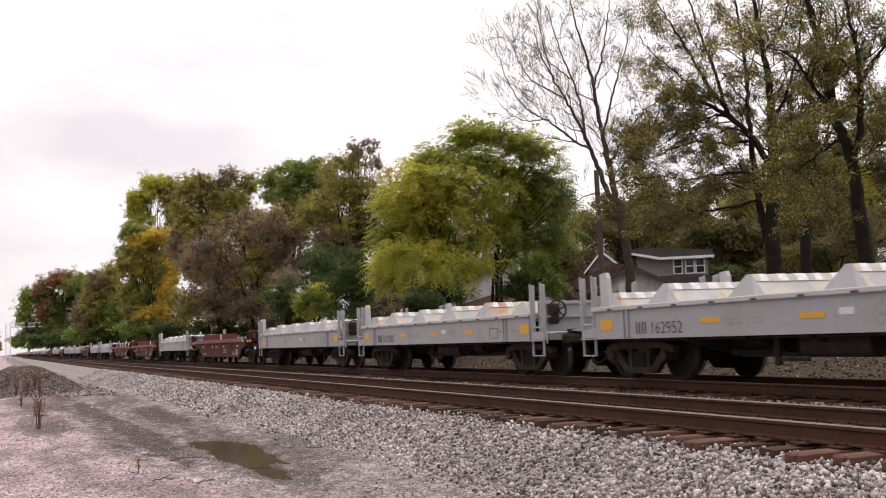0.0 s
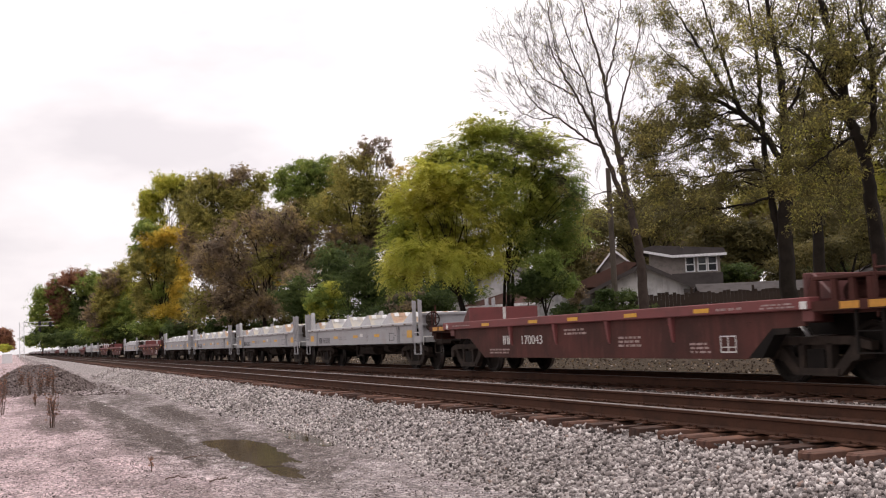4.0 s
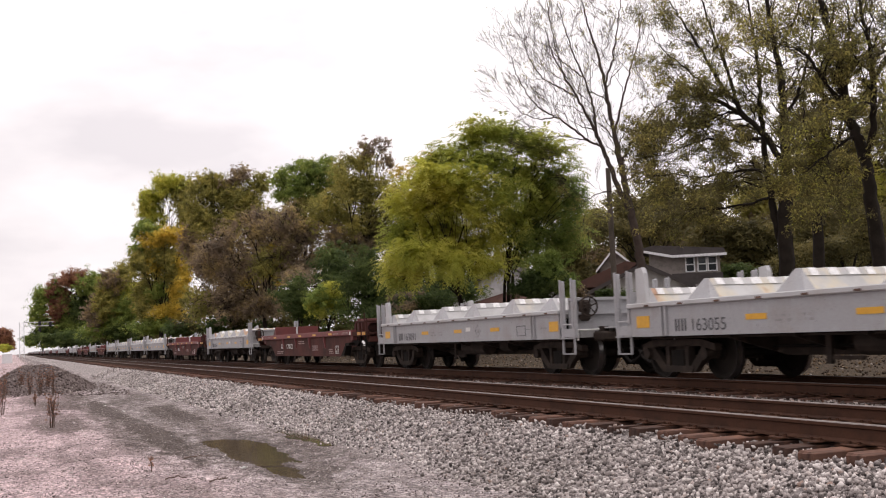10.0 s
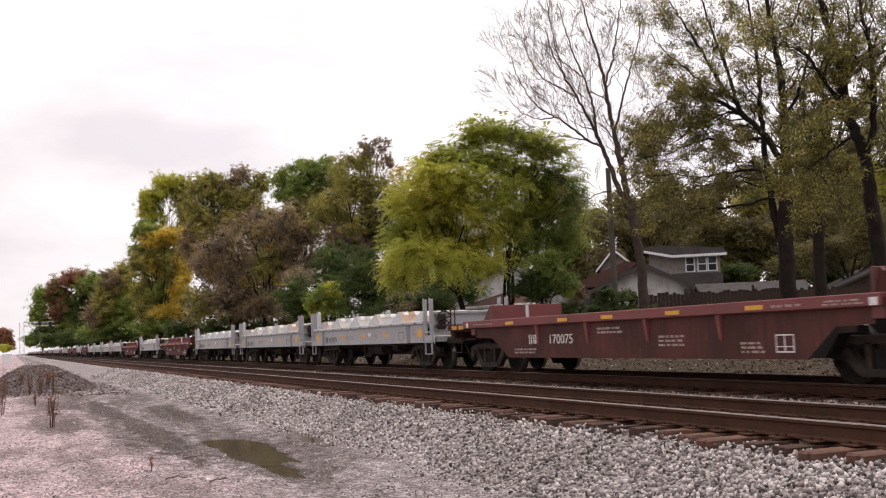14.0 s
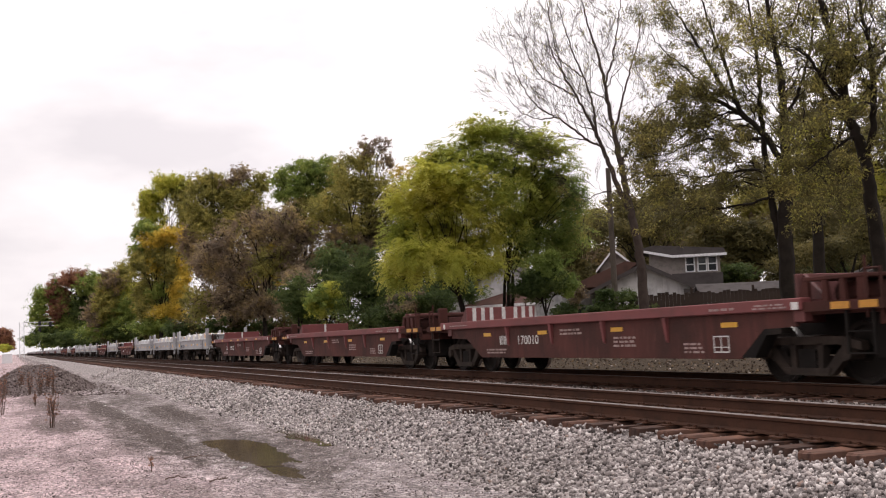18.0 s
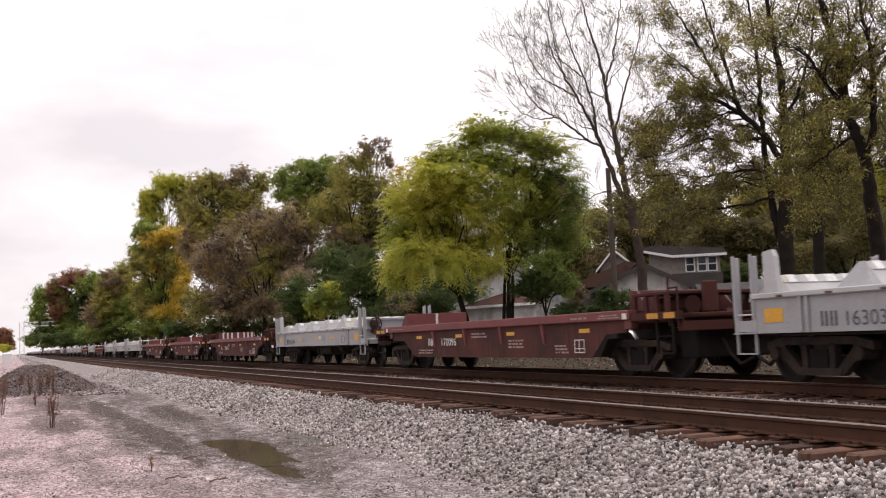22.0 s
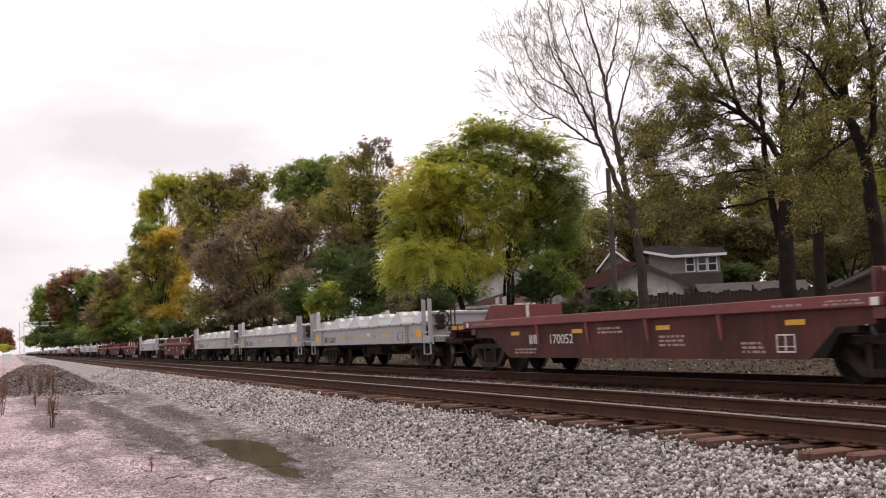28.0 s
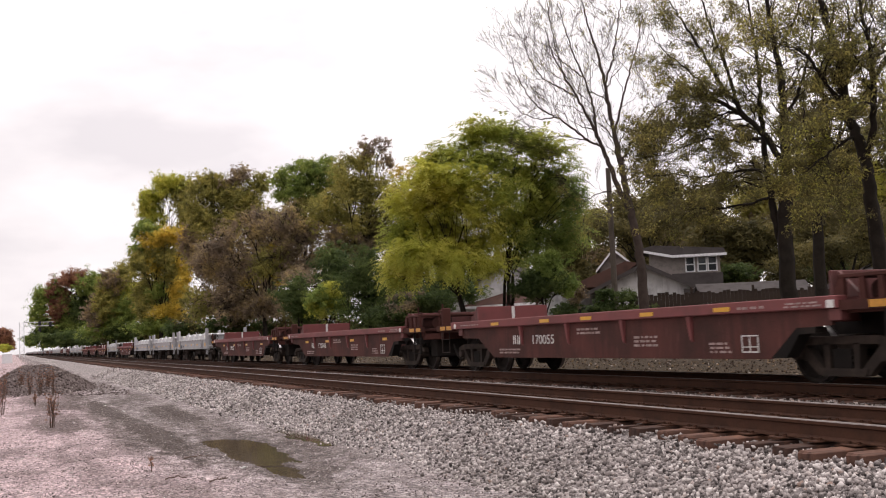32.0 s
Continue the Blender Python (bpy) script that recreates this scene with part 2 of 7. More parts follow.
def rod(bm, p0, p1, r0, r1=None, n=8):
    p0, p1 = Vector(p0), Vector(p1)
    r1 = r0 if r1 is None else r1
    d = (p1 - p0).normalized()
    a = d.orthogonal().normalized()
    b = d.cross(a)
    ring = []
    for p, r in ((p0, r0), (p1, r1)):
        ring.append([bm.verts.new(p + r * (math.cos(k * math.tau / n) * a + math.sin(k * math.tau / n) * b)) for k in range(n)])
    for k in range(n):
        bm.faces.new((ring[0][k], ring[0][(k + 1) % n], ring[1][(k + 1) % n], ring[1][k]))
    bm.faces.new(ring[0][::-1])
    bm.faces.new(ring[1])
    return bm


def lathe(bm, prof, n=24):
    """A profile of (radius, y) turned about the y axis."""
    rings = []
    for r, y in prof:
        rings.append([bm.verts.new((r * math.cos(k * math.tau / n), y, r * math.sin(k * math.tau / n))) for k in range(n)])
    for a, b in zip(rings, rings[1:]):
        for k in range(n):
            bm.faces.new((a[k], a[(k + 1) % n], b[(k + 1) % n], b[k]))
    bm.faces.new(rings[0][::-1])
    bm.faces.new(rings[-1])
    bmesh.ops.recalc_face_normals(bm, faces=bm.faces)
    return bm


def mesh_of(name, bm, *mats):
    me = bpy.data.meshes.new(name)
    bm.to_mesh(me)
    bm.free()
    for m in mats:
        me.materials.append(m)
    return me


def part(name, bm, material, parent, label="", at=None):
    ob = new(name, bm if isinstance(bm, bpy.types.Mesh) else mesh_of(name, bm, material))
    ob.parent = parent
    if at is not None:
        ob.matrix_basis = at
    if label:
        ob["label"] = label
    return ob


def raw_mesh(name, verts, faces, material, smooth=False):
    """A mesh from numpy arrays: verts (n, 3), faces (m, k)."""
    me = bpy.data.meshes.new(name)
    n, k = faces.shape
    me.vertices.add(len(verts))
    me.vertices.foreach_set("co", np.asarray(verts, np.float32).ravel())
    me.loops.add(n * k)
    me.loops.foreach_set("vertex_index", np.asarray(faces, np.int32).ravel())
    me.polygons.add(n)
    me.polygons.foreach_set("loop_start", np.arange(0, n * k, k, dtype=np.int32))
    if smooth:
        me.polygons.foreach_set("use_smooth", np.ones(n, bool))
    me.update(calc_edges=True)
    me.materials.append(material)
    return me


def words(text, height, material, name="number"):
    """Raised lettering as a mesh in the x-z plane, from x = 0, standing on z = 0."""
    cu = bpy.data.curves.new(name, "FONT")
    cu.body, cu.size, cu.extrude = text, height * 1.38, 0.001
    ob = bpy.data.objects.new(name, cu)
    scene.collection.objects.link(ob)
    dg = bpy.context.evaluated_depsgraph_get()
    me = bpy.data.meshes.new_from_object(ob.evaluated_get(dg))
    bpy.data.objects.remove(ob)
    me.transform(Matrix.Rotation(radians(90), 4, "X"))
    me.materials.clear()
    me.materials.append(material)
    return me
# ---- ground ----
RNG = np.random.default_rng(7)
NEAR_MID, FAR_MID = 7.711, 11.968     # centre lines of the two tracks
HALF = 0.7525                         # half the distance between the rails' centres


def smooth(a, b, v):
    s = np.clip((v - a) / (b - a), 0, 1)
    return s * s * (3 - 2 * s)


def wob(x, y, f):
    return np.sin(x * f + 1.3 * np.sin(y * f * 0.7 + 1)) * np.cos(y * f * 1.1 + 0.8 * np.sin(x * f * 0.6 + 2))


def ground_z(x, y):
    toe = 4.75 + 0.18 * wob(x, y * 0, 0.55)
    z = -0.74 + 0.46 * smooth(toe, toe + 1.55, y) - 0.01 * smooth(5.7, 6.2, y) + 0.03 * smooth(6.42, 6.65, y)
    z = z + 0.03 * smooth(8.7, 9.2, y) - 0.03 * smooth(10.4, 10.9, y)
    z = z - 0.1 * smooth(13.7, 14.6, y) + np.clip((y - 14.6) * 0.12, 0, 0.7) + np.clip((y - 20.5) * 0.04, 0, 1.2)
    near = (np.abs(x) < 150) & (y < 5) & (y > -40)
    low = 0.035 * wob(x, y, 0.45) + 0.02 * wob(x + 5, y * 1.7, 1.3) + 0.012 * wob(x * 1.3, y + 2, 3.1)
    low = low + 0.07 * smooth(2.6, 1.2, y)
    z = z + np.where(near, low * smooth(5.2, 4.4, y), 0)
    # wheel ruts that hold water
    for cx, cy, rx, ry, d in ((-17.6, 3.5, 2.9, 0.5, 0.11), (-14.2, 3.3, 1.3, 0.2, 0.09), (-18.7, 4.72, 1.7, 0.2, 0.07), (-28.6, 3.7, 2.4, 0.22, 0.06)):
        z = z - d * np.exp(-(((x - cx) / rx) ** 2 + ((y - cy) / ry) ** 2) ** 1.5)
    # clods and small hollows
    lump = 0.011 * wob(x * 2.1 + y, y * 3.3, 2.7) + 0.009 * wob(x + 3, y * 2.6 - x, 4.3)
    return z + np.where(near, lump * smooth(5.0, 4.6, y), 0)


def ground_material():
    m, t, b = mat("gravel_and_earth", 0.95)
    c = t.nodes.new("ShaderNodeTexCoord")
    sep = t.nodes.new("ShaderNodeSeparateXYZ")
    t.links.new(c.outputs["Object"], sep.inputs[0])
    wide = noise_tex(t, 0.28, 6, (0.6, 1.6, 1.0))
    def band(a, bb, jitter):
        add = t.nodes.new("ShaderNodeMath")
        add.operation = "MULTIPLY_ADD"
        t.links.new(wide, add.inputs[0])
        add.inputs[1].default_value = jitter
        t.links.new(sep.outputs[1], add.inputs[2])
        mr = t.nodes.new("ShaderNodeMapRange")
        mr.inputs[1].default_value, mr.inputs[2].default_value = a + jitter / 2, bb + jitter / 2
        t.links.new(add.outputs[0], mr.inputs[0])
        return mr.outputs[0]
    fine = noise_tex(t, 26.0, 6, None, 0.75)
    vor = node(t, "ShaderNodeTexVoronoi", Scale=30.0)
    t.links.new(c.outputs["Object"], vor.inputs["Vector"])
    speck = vor.outputs["Color"]
    mid = noise_tex(t, 3.0, 8, (0.75, 1.15, 1.0), 0.72)
    blend = t.nodes.new("ShaderNodeMath")
    blend.operation = "MULTIPLY_ADD"
    t.links.new(mid, blend.inputs[0])
    blend.inputs[1].default_value = 0.9
    half = t.nodes.new("ShaderNodeMath")
    half.operation = "MULTIPLY"
    t.links.new(fine, half.inputs[0])
    half.inputs[1].default_value = 0.5
    t.links.new(half.outputs[0], blend.inputs[2])
    rough_ = blend.outputs[0]
    pale = ramp(t, rough_, [(0.42, (0.23, 0.175, 0.172)), (0.6, (0.385, 0.295, 0.298)), (0.74, (0.5, 0.388, 0.395)), (0.9, (0.6, 0.49, 0.497))])
    lane = ramp(t, rough_, [(0.44, (0.09, 0.077, 0.074)), (0.6, (0.2, 0.172, 0.168)), (0.74, (0.34, 0.297, 0.294)), (0.92, (0.52, 0.47, 0.465))])
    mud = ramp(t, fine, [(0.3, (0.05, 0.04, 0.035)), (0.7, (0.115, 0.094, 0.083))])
    bed = ramp(t, fine, [(0.3, (0.19, 0.168, 0.162)), (0.7, (0.4, 0.36, 0.348))])
    brown_bed = ramp(t, fine, [(0.3, (0.04, 0.03, 0.026)), (0.7, (0.09, 0.066, 0.055))])
    yard = ramp(t, noise_tex(t, 2.0, 6), [(0.35, (0.07, 0.05, 0.035)), (0.55, (0.12, 0.095, 0.06)), (0.7, (0.06, 0.075, 0.025))])
    col = mix(t, band(1.2, 2.9, 2.6), pale, lane)
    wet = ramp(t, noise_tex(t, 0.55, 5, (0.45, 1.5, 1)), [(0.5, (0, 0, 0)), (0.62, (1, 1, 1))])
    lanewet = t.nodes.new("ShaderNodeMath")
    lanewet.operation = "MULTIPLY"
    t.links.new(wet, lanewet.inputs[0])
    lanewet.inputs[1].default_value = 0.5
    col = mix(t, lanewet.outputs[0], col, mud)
    ridge = t.nodes.new("ShaderNodeMath")
    ridge.operation = "SUBTRACT"
    t.links.new(band(1.55, 1.9, 0.9), ridge.inputs[0])
    t.links.new(band(2.35, 2.8, 0.9), ridge.inputs[1])
    back = t.nodes.new("ShaderNodeMapRange")
    back.inputs[1].default_value, back.inputs[2].default_value = -13.0, -17.0
    t.links.new(sep.outputs[0], back.inputs[0])
    rb = t.nodes.new("ShaderNodeMath")
    rb.operation = "MULTIPLY"
    t.links.new(ridge.outputs[0], rb.inputs[0])
    t.links.new(back.outputs[0], rb.inputs[1])
    thin_mud = t.nodes.new("ShaderNodeMath")
    thin_mud.operation = "MULTIPLY"
    t.links.new(rb.outputs[0], thin_mud.inputs[0])
    t.links.new(ramp(t, mid, [(0.4, (0.85, 0.85, 0.85)), (0.58, (0.1, 0.1, 0.1))]), thin_mud.inputs[1])
    col = mix(t, thin_mud.outputs[0], col, mud)
    damp = t.nodes.new("ShaderNodeMath")
    damp.operation = "SUBTRACT"
    t.links.new(band(2.5, 3.1, 0.8), damp.inputs[0])
    t.links.new(band(3.9, 4.7, 0.8), damp.inputs[1])
    stop = t.nodes.new("ShaderNodeMapRange")
    stop.inputs[1].default_value, stop.inputs[2].default_value = -11.5, -14.0
    t.links.new(sep.outputs[0], stop.inputs[0])
    dm = t.nodes.new("ShaderNodeMath")
    dm.operation = "MULTIPLY"
    t.links.new(damp.outputs[0], dm.inputs[0])
    t.links.new(stop.outputs[0], dm.inputs[1])
    dn = t.nodes.new("ShaderNodeMath")
    dn.operation = "MULTIPLY"
    t.links.new(dm.outputs[0], dn.inputs[0])
    t.links.new(ramp(t, mid, [(0.42, (0.6, 0.6, 0.6)), (0.62, (0.05, 0.05, 0.05))]), dn.inputs[1])
    col = mix(t, dn.outputs[0], col, mud)
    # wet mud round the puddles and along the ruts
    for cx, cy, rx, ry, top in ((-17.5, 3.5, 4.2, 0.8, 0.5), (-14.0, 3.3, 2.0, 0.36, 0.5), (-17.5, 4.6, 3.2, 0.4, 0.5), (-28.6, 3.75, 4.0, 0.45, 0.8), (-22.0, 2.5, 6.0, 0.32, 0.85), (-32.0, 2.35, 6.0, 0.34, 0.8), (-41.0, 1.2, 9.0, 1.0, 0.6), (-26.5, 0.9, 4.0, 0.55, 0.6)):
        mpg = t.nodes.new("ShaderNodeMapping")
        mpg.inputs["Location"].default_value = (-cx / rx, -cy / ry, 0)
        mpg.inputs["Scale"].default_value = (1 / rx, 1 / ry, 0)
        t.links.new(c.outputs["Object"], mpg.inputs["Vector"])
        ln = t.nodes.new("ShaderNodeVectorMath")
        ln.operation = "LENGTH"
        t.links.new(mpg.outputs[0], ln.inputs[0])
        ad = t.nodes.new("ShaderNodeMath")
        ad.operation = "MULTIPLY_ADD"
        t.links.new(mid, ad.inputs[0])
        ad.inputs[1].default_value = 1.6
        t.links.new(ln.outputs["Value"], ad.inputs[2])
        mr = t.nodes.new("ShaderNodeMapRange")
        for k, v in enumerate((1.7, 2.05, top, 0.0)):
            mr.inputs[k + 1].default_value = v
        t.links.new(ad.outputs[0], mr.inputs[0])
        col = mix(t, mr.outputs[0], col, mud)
    col = mix(t, band(4.6, 5.0, 0.5), col, bed)
    col = mix(t, band(10.9, 11.3, 0.3), col, brown_bed)
    litter = ramp(t, fine, [(0.35, (0.035, 0.027, 0.02)), (0.55, (0.085, 0.065, 0.046)), (0.75, (0.16, 0.12, 0.078))])
    col = mix(t, band(13.5, 14.0, 0.3), col, litter)
    col = mix(t, band(19.0, 22.0, 1.0), col, yard)
    tone = ramp(t, speck, [(0.15, (0.55, 0.55, 0.56)), (0.5, (0.95, 0.94, 0.93)), (0.85, (1.6, 1.58, 1.55))])
    mul = t.nodes.new("ShaderNodeMixRGB")
    mul.blend_type = "MULTIPLY"
    mul.inputs[0].default_value = 1.0
    t.links.new(col, mul.inputs[1])
    t.links.new(tone, mul.inputs[2])
    sp = mul.outputs[0]
    hs = node(t, "ShaderNodeHueSaturation", Saturation=1.0)
    t.links.new(sp, hs.inputs["Color"])
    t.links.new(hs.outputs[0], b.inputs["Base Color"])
    hsum = t.nodes.new("ShaderNodeMath")
    t.links.new(fine, hsum.inputs[0])
    t.links.new(vor.outputs["Distance"], hsum.inputs[1])
    bump(t, b, hsum.outputs[0], 0.8, 0.03)
    return m


def grid_mesh(name, xs, ys, zf, material):
    X, Y = np.meshgrid(xs, ys, indexing="ij")
    V = np.stack([X, Y, zf(X, Y)], -1).reshape(-1, 3)
    n, k = len(xs), len(ys)
    I = np.arange(n * k).reshape(n, k)
    F = np.stack([I[:-1, :-1], I[1:, :-1], I[1:, 1:], I[:-1, 1:]], -1).reshape(-1, 4)
    return raw_mesh(name, V, F, material, True)


gx = np.concatenate([[-3000, -1500, -800, -500, -350, -250, -180, -130, -100, -80, -70], np.arange(-62, -34, 0.5), np.arange(-34, 2, 0.16), np.arange(2, 20, 1.5), [30, 60, 150, 500, 1500, 3000]])
gy = np.concatenate([[-3000, -1000, -300, -100, -50, -30, -18, -10, -6, -4], np.arange(-3, 7.2, 0.1), np.arange(7.3, 17, 0.3), np.arange(17, 40, 2), [45, 55, 80, 150, 400, 1200, 3000]])
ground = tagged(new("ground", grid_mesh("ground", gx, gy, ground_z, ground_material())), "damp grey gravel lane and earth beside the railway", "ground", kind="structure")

# rain water standing in the ruts
WATER, wt_, wb_ = mat("muddy_water", 0.06)
wb_.inputs["Specular IOR Level"].default_value = 0.22
wn = noise_tex(wt_, 1.5, 3)
wt_.links.new(ramp(wt_, wn, [(0.3, (0.075, 0.058, 0.04)), (0.7, (0.11, 0.087, 0.06))]), wb_.inputs["Base Color"])
bump(wt_, wb_, noise_tex(wt_, 5.0, 2), 0.03, 0.005)
for (x0, x1, y0, y1, lab, drop) in ((-21.6, -14.9, 2.75, 4.3, "shallow brown rain puddle in a wheel rut", 0.05), (-16.0, -12.6, 2.95, 3.65, "narrow brown puddle at the end of a rut", 0.038), (-20.8, -16.6, 4.42, 5.0, "thin strip of rain water in gravel", 0.056)):
    zc = float(ground_z(np.array((x0 + x1) / 2), np.array((y0 + y1) / 2)))
    a = np.linspace(0, math.tau, 40, endpoint=False)
    rr = 1 + 0.07 * np.sin(3 * a + x0) + 0.05 * np.sin(5 * a)
    V = np.stack([(x0 + x1) / 2 + (x1 - x0) / 2 * np.cos(a) * rr, (y0 + y1) / 2 + (y1 - y0) / 2 * np.sin(a) * rr, np.full(40, zc + drop)], -1)
    V = np.concatenate([V, V - [0, 0, 0.02]])
    bmw = bm_new()
    vs = [bmw.verts.new(v) for v in V]
    bmw.faces.new(vs[:40])
    bmw.faces.new(vs[40:][::-1])
    for i in range(40):
        bmw.faces.new((vs[i], vs[40 + i], vs[40 + (i + 1) % 40], vs[(i + 1) % 40]))
    tagged(new("puddle", mesh_of("puddle", bmw, WATER)), lab, "puddle", kind="structure")

# ---- crushed stone ----
OCTA = np.array([(1, 0, 0), (-1, 0, 0), (0, 1, 0), (0, -1, 0), (0, 0, 1), (0, 0, -1)], float) * 1.35
OCTA_F = np.array([(a, b, c) if (a + b + c) % 2 else (a, c, b) for a in (0, 1) for b in (2, 3) for c in (4, 5)])
TETRA = np.array([(1, 1, 1), (1, -1, -1), (-1, 1, -1), (-1, -1, 1)], float)
TETRA_F = np.array([(0, 1, 2), (0, 3, 1), (0, 2, 3), (1, 3, 2)])


def stones(name, x, y, z, size, material, label, category="gravel", form=OCTA, sides=OCTA_F):
    """Angular broken stones, one island each."""
    n = len(x)
    k = len(form)
    v = form[None] + RNG.uniform(-0.3, 0.3, (n, k, 3))
    v = v * (size * RNG.uniform(0.55, 1.0, n))[:, None, None] * RNG.uniform(0.6, 1.15, (n, 1, 3))
    q = RNG.normal(size=(n, 4))
    q /= np.linalg.norm(q, axis=1)[:, None]
    w, a, b, c = q.T
    R = np.stack([1 - 2 * (b * b + c * c), 2 * (a * b - c * w), 2 * (a * c + b * w), 2 * (a * b + c * w), 1 - 2 * (a * a + c * c), 2 * (b * c - a * w), 2 * (a * c - b * w), 2 * (b * c + a * w), 1 - 2 * (a * a + b * b)], -1).reshape(n, 3, 3)
    v = np.einsum("nij,nkj->nki", R, v) + np.stack([x, y, z], -1)[:, None]
    f = (sides[None] + k * np.arange(n)[:, None, None]).reshape(-1, 3)
    return tagged(new(name, raw_mesh(name, v.reshape(-1, 3), f, material)), label, category, kind="stuff")


def strewn(n, x0, x1, y0, y1, lean=0.0):
    """Random places; lean > 0 crowds them towards x1, where the camera stands."""
    u = RNG.random(n) ** (1 + lean)
    return x1 - (x1 - x0) * u, RNG.uniform(y0, y1, n)


x, y = strewn(64000, -75, -3.5, 4.55, 6.37, 1.25)
keep = RNG.random(len(x)) < smooth(4.5, 5.3, y) * 0.96
x, y = x[keep], y[keep]
stones("ballast", x, y, ground_z(x, y) + RNG.uniform(-0.02, 0.025, len(x)), np.where(x > -25, 0.0215, 0.032) * RNG.uniform(0.75, 1.5, len(x)), BALLAST, "loose pale grey crushed stone on the track shoulder")
x, y = strewn(30000, -70, -3.5, 6.3, 9.5, 1.1)
beside = np.abs((x + 2.2 + 0.245) % 0.49 - 0.245)
keep = ((beside > 0.125) & (y < 6.75)) | ((y > 6.75) & (y < 8.75) & (RNG.random(len(x)) < 0.6)) | (y > 8.75)
x, y = x[keep], y[keep]
stones("ballast", x, y, np.where(y < 6.75, -0.25, np.where(y > 8.75, -0.2, -0.262)) + RNG.uniform(-0.025, 0.025, len(x)), np.full(len(x), 0.028), BALLAST, "crushed stone between the ties of the near track")
x, y = strewn(14000, -70, -5, 9.2, 11.15, 0.8)
stones("ballast", x, y, ground_z(x, y) + RNG.uniform(-0.02, 0.03, len(x)), np.full(len(x), 0.036), GAPSTONE, "crushed stone in the gap between the two tracks")
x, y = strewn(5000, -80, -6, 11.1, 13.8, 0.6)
stones("ballast", x, y, np.full(len(x), -0.26) + RNG.uniform(-0.02, 0.035, len(x)), np.full(len(x), 0.04), BROWNSTONE, "dark brown crushed stone under the train")
x, y = strewn(11000, -80, -6, 13.6, 18.5, 0.8)
stones("ballast", x, y, ground_z(x, y) + RNG.uniform(-0.02, 0.03, len(x)), np.full(len(x), 0.034), LITTERSTONE, "brown leaf-strewn stone along the far shoulder")
x, y = strewn(42000, -45, -9, -2.0, 5.0, 1.1)
stones("gravel", x, y, ground_z(x, y) + RNG.uniform(-0.004, 0.005, len(x)), RNG.uniform(0.004, 0.013, len(x)) * (1 + 0.8 * (RNG.random(len(x)) > 0.95)), CHIPS, "fine pale gravel strewn over the lane", form=TETRA, sides=TETRA_F)


# heap of dark stone beside the lane
def heap_z(x, y):
    r = np.sqrt(((x + 51.5) / 6.2) ** 2 + ((y - 1.0) / 2.35) ** 2)
    r = r + 0.12 * wob(x, y, 0.7) + 0.05 * wob(x, y, 1.9)
    return -0.9 + 1.45 * np.clip(1.06 - r, 0, 0.8) ** 0.8 + 0.07 * wob(x, y, 1.7) + 0.04 * wob(x, y, 4.0)


hx, hy_ = np.linspace(-59, -44, 60), np.linspace(-2.2, 4.2, 40)
heap = new("stone_heap")
tagged(heap, "low heap of dark dumped stone by the lane", "stone heap")
part("core", grid_mesh("core", hx, hy_, heap_z, DARKSTONE), DARKSTONE, heap)
x, y = RNG.uniform(-60, -42, 13000), RNG.uniform(-2.6, 4.2, 13000)
keep = (heap_z(x, y) > -0.78) | (RNG.random(len(x)) < 0.09)
x, y = x[keep], y[keep]
loose = stones("loose_stone", x, y, np.maximum(heap_z(x, y), ground_z(x, y)), RNG.uniform(0.03, 0.075, len(x)), DARKSTONE, "dark grey-brown broken stones", "stones")
loose.parent = heap
del loose["category"]

# ---- the two tracks ----
def tie_wood(name, dark, pale, rust):
    """Creosoted wood with a grain along the tie, stained with rust beside the rails."""
    m, t, b = mat(name, 0.9)
    grain = noise_tex(t, 18.0, 5, (1.0, 0.1, 1.0))
    c = ramp(t, grain, [(0.32, dark), (0.68, pale)])
    tco = t.nodes.new("ShaderNodeTexCoord")
    sep = t.nodes.new("ShaderNodeSeparateXYZ")
    t.links.new(tco.outputs["Object"], sep.inputs[0])
    ab = t.nodes.new("ShaderNodeMath")
    ab.operation = "ABSOLUTE"
    t.links.new(sep.outputs[1], ab.inputs[0])
    near = ramp(t, ab.outputs[0], [(0.45, (0.2, 0.2, 0.2)), (0.72, (1, 1, 1)), (0.98, (0.5, 0.5, 0.5)), (1.0, (0.25, 0.25, 0.25))])
    f = t.nodes.new("ShaderNodeMath")
    f.operation = "MULTIPLY"
    t.links.new(near, f.inputs[0])
    t.links.new(ramp(t, noise_tex(t, 5.0, 4), [(0.33, (0, 0, 0)), (0.55, (0.9, 0.9, 0.9))]), f.inputs[1])
    t.links.new(mix(t, f.outputs[0], c, rust), b.inputs["Base Color"])
    bump(t, b, grain, 0.5, 0.01)
    return m


TIE = tie_wood("creosoted_wood", (0.024, 0.016, 0.014), (0.062, 0.042, 0.036), (0.17, 0.08, 0.05))
TIE_RUST = tie_wood("rust_stained_wood", (0.05, 0.029, 0.023), (0.13, 0.074, 0.058), (0.23, 0.11, 0.068))


def rail_mesh(x0, x1):
    bm = bm_new()
    pts = [(-0.075, -0.172), (0.075, -0.172), (0.075, -0.16), (0.012, -0.142), (0.009, -0.05), (0.034, -0.036), (0.036, -0.008), (0.028, 0.0), (-0.028, 0.0), (-0.036, -0.008), (-0.034, -0.036), (-0.009, -0.05), (-0.012, -0.142), (-0.075, -0.16)]
    prism(bm, pts, x0, x1, "x")
    bm.faces.ensure_lookup_table()
    for f in bm.faces:
        if f.calc_center_median().z > -0.006:
            f.material_index = 1
    return mesh_of("rail", bm, RAILSIDE, RAILHEAD)


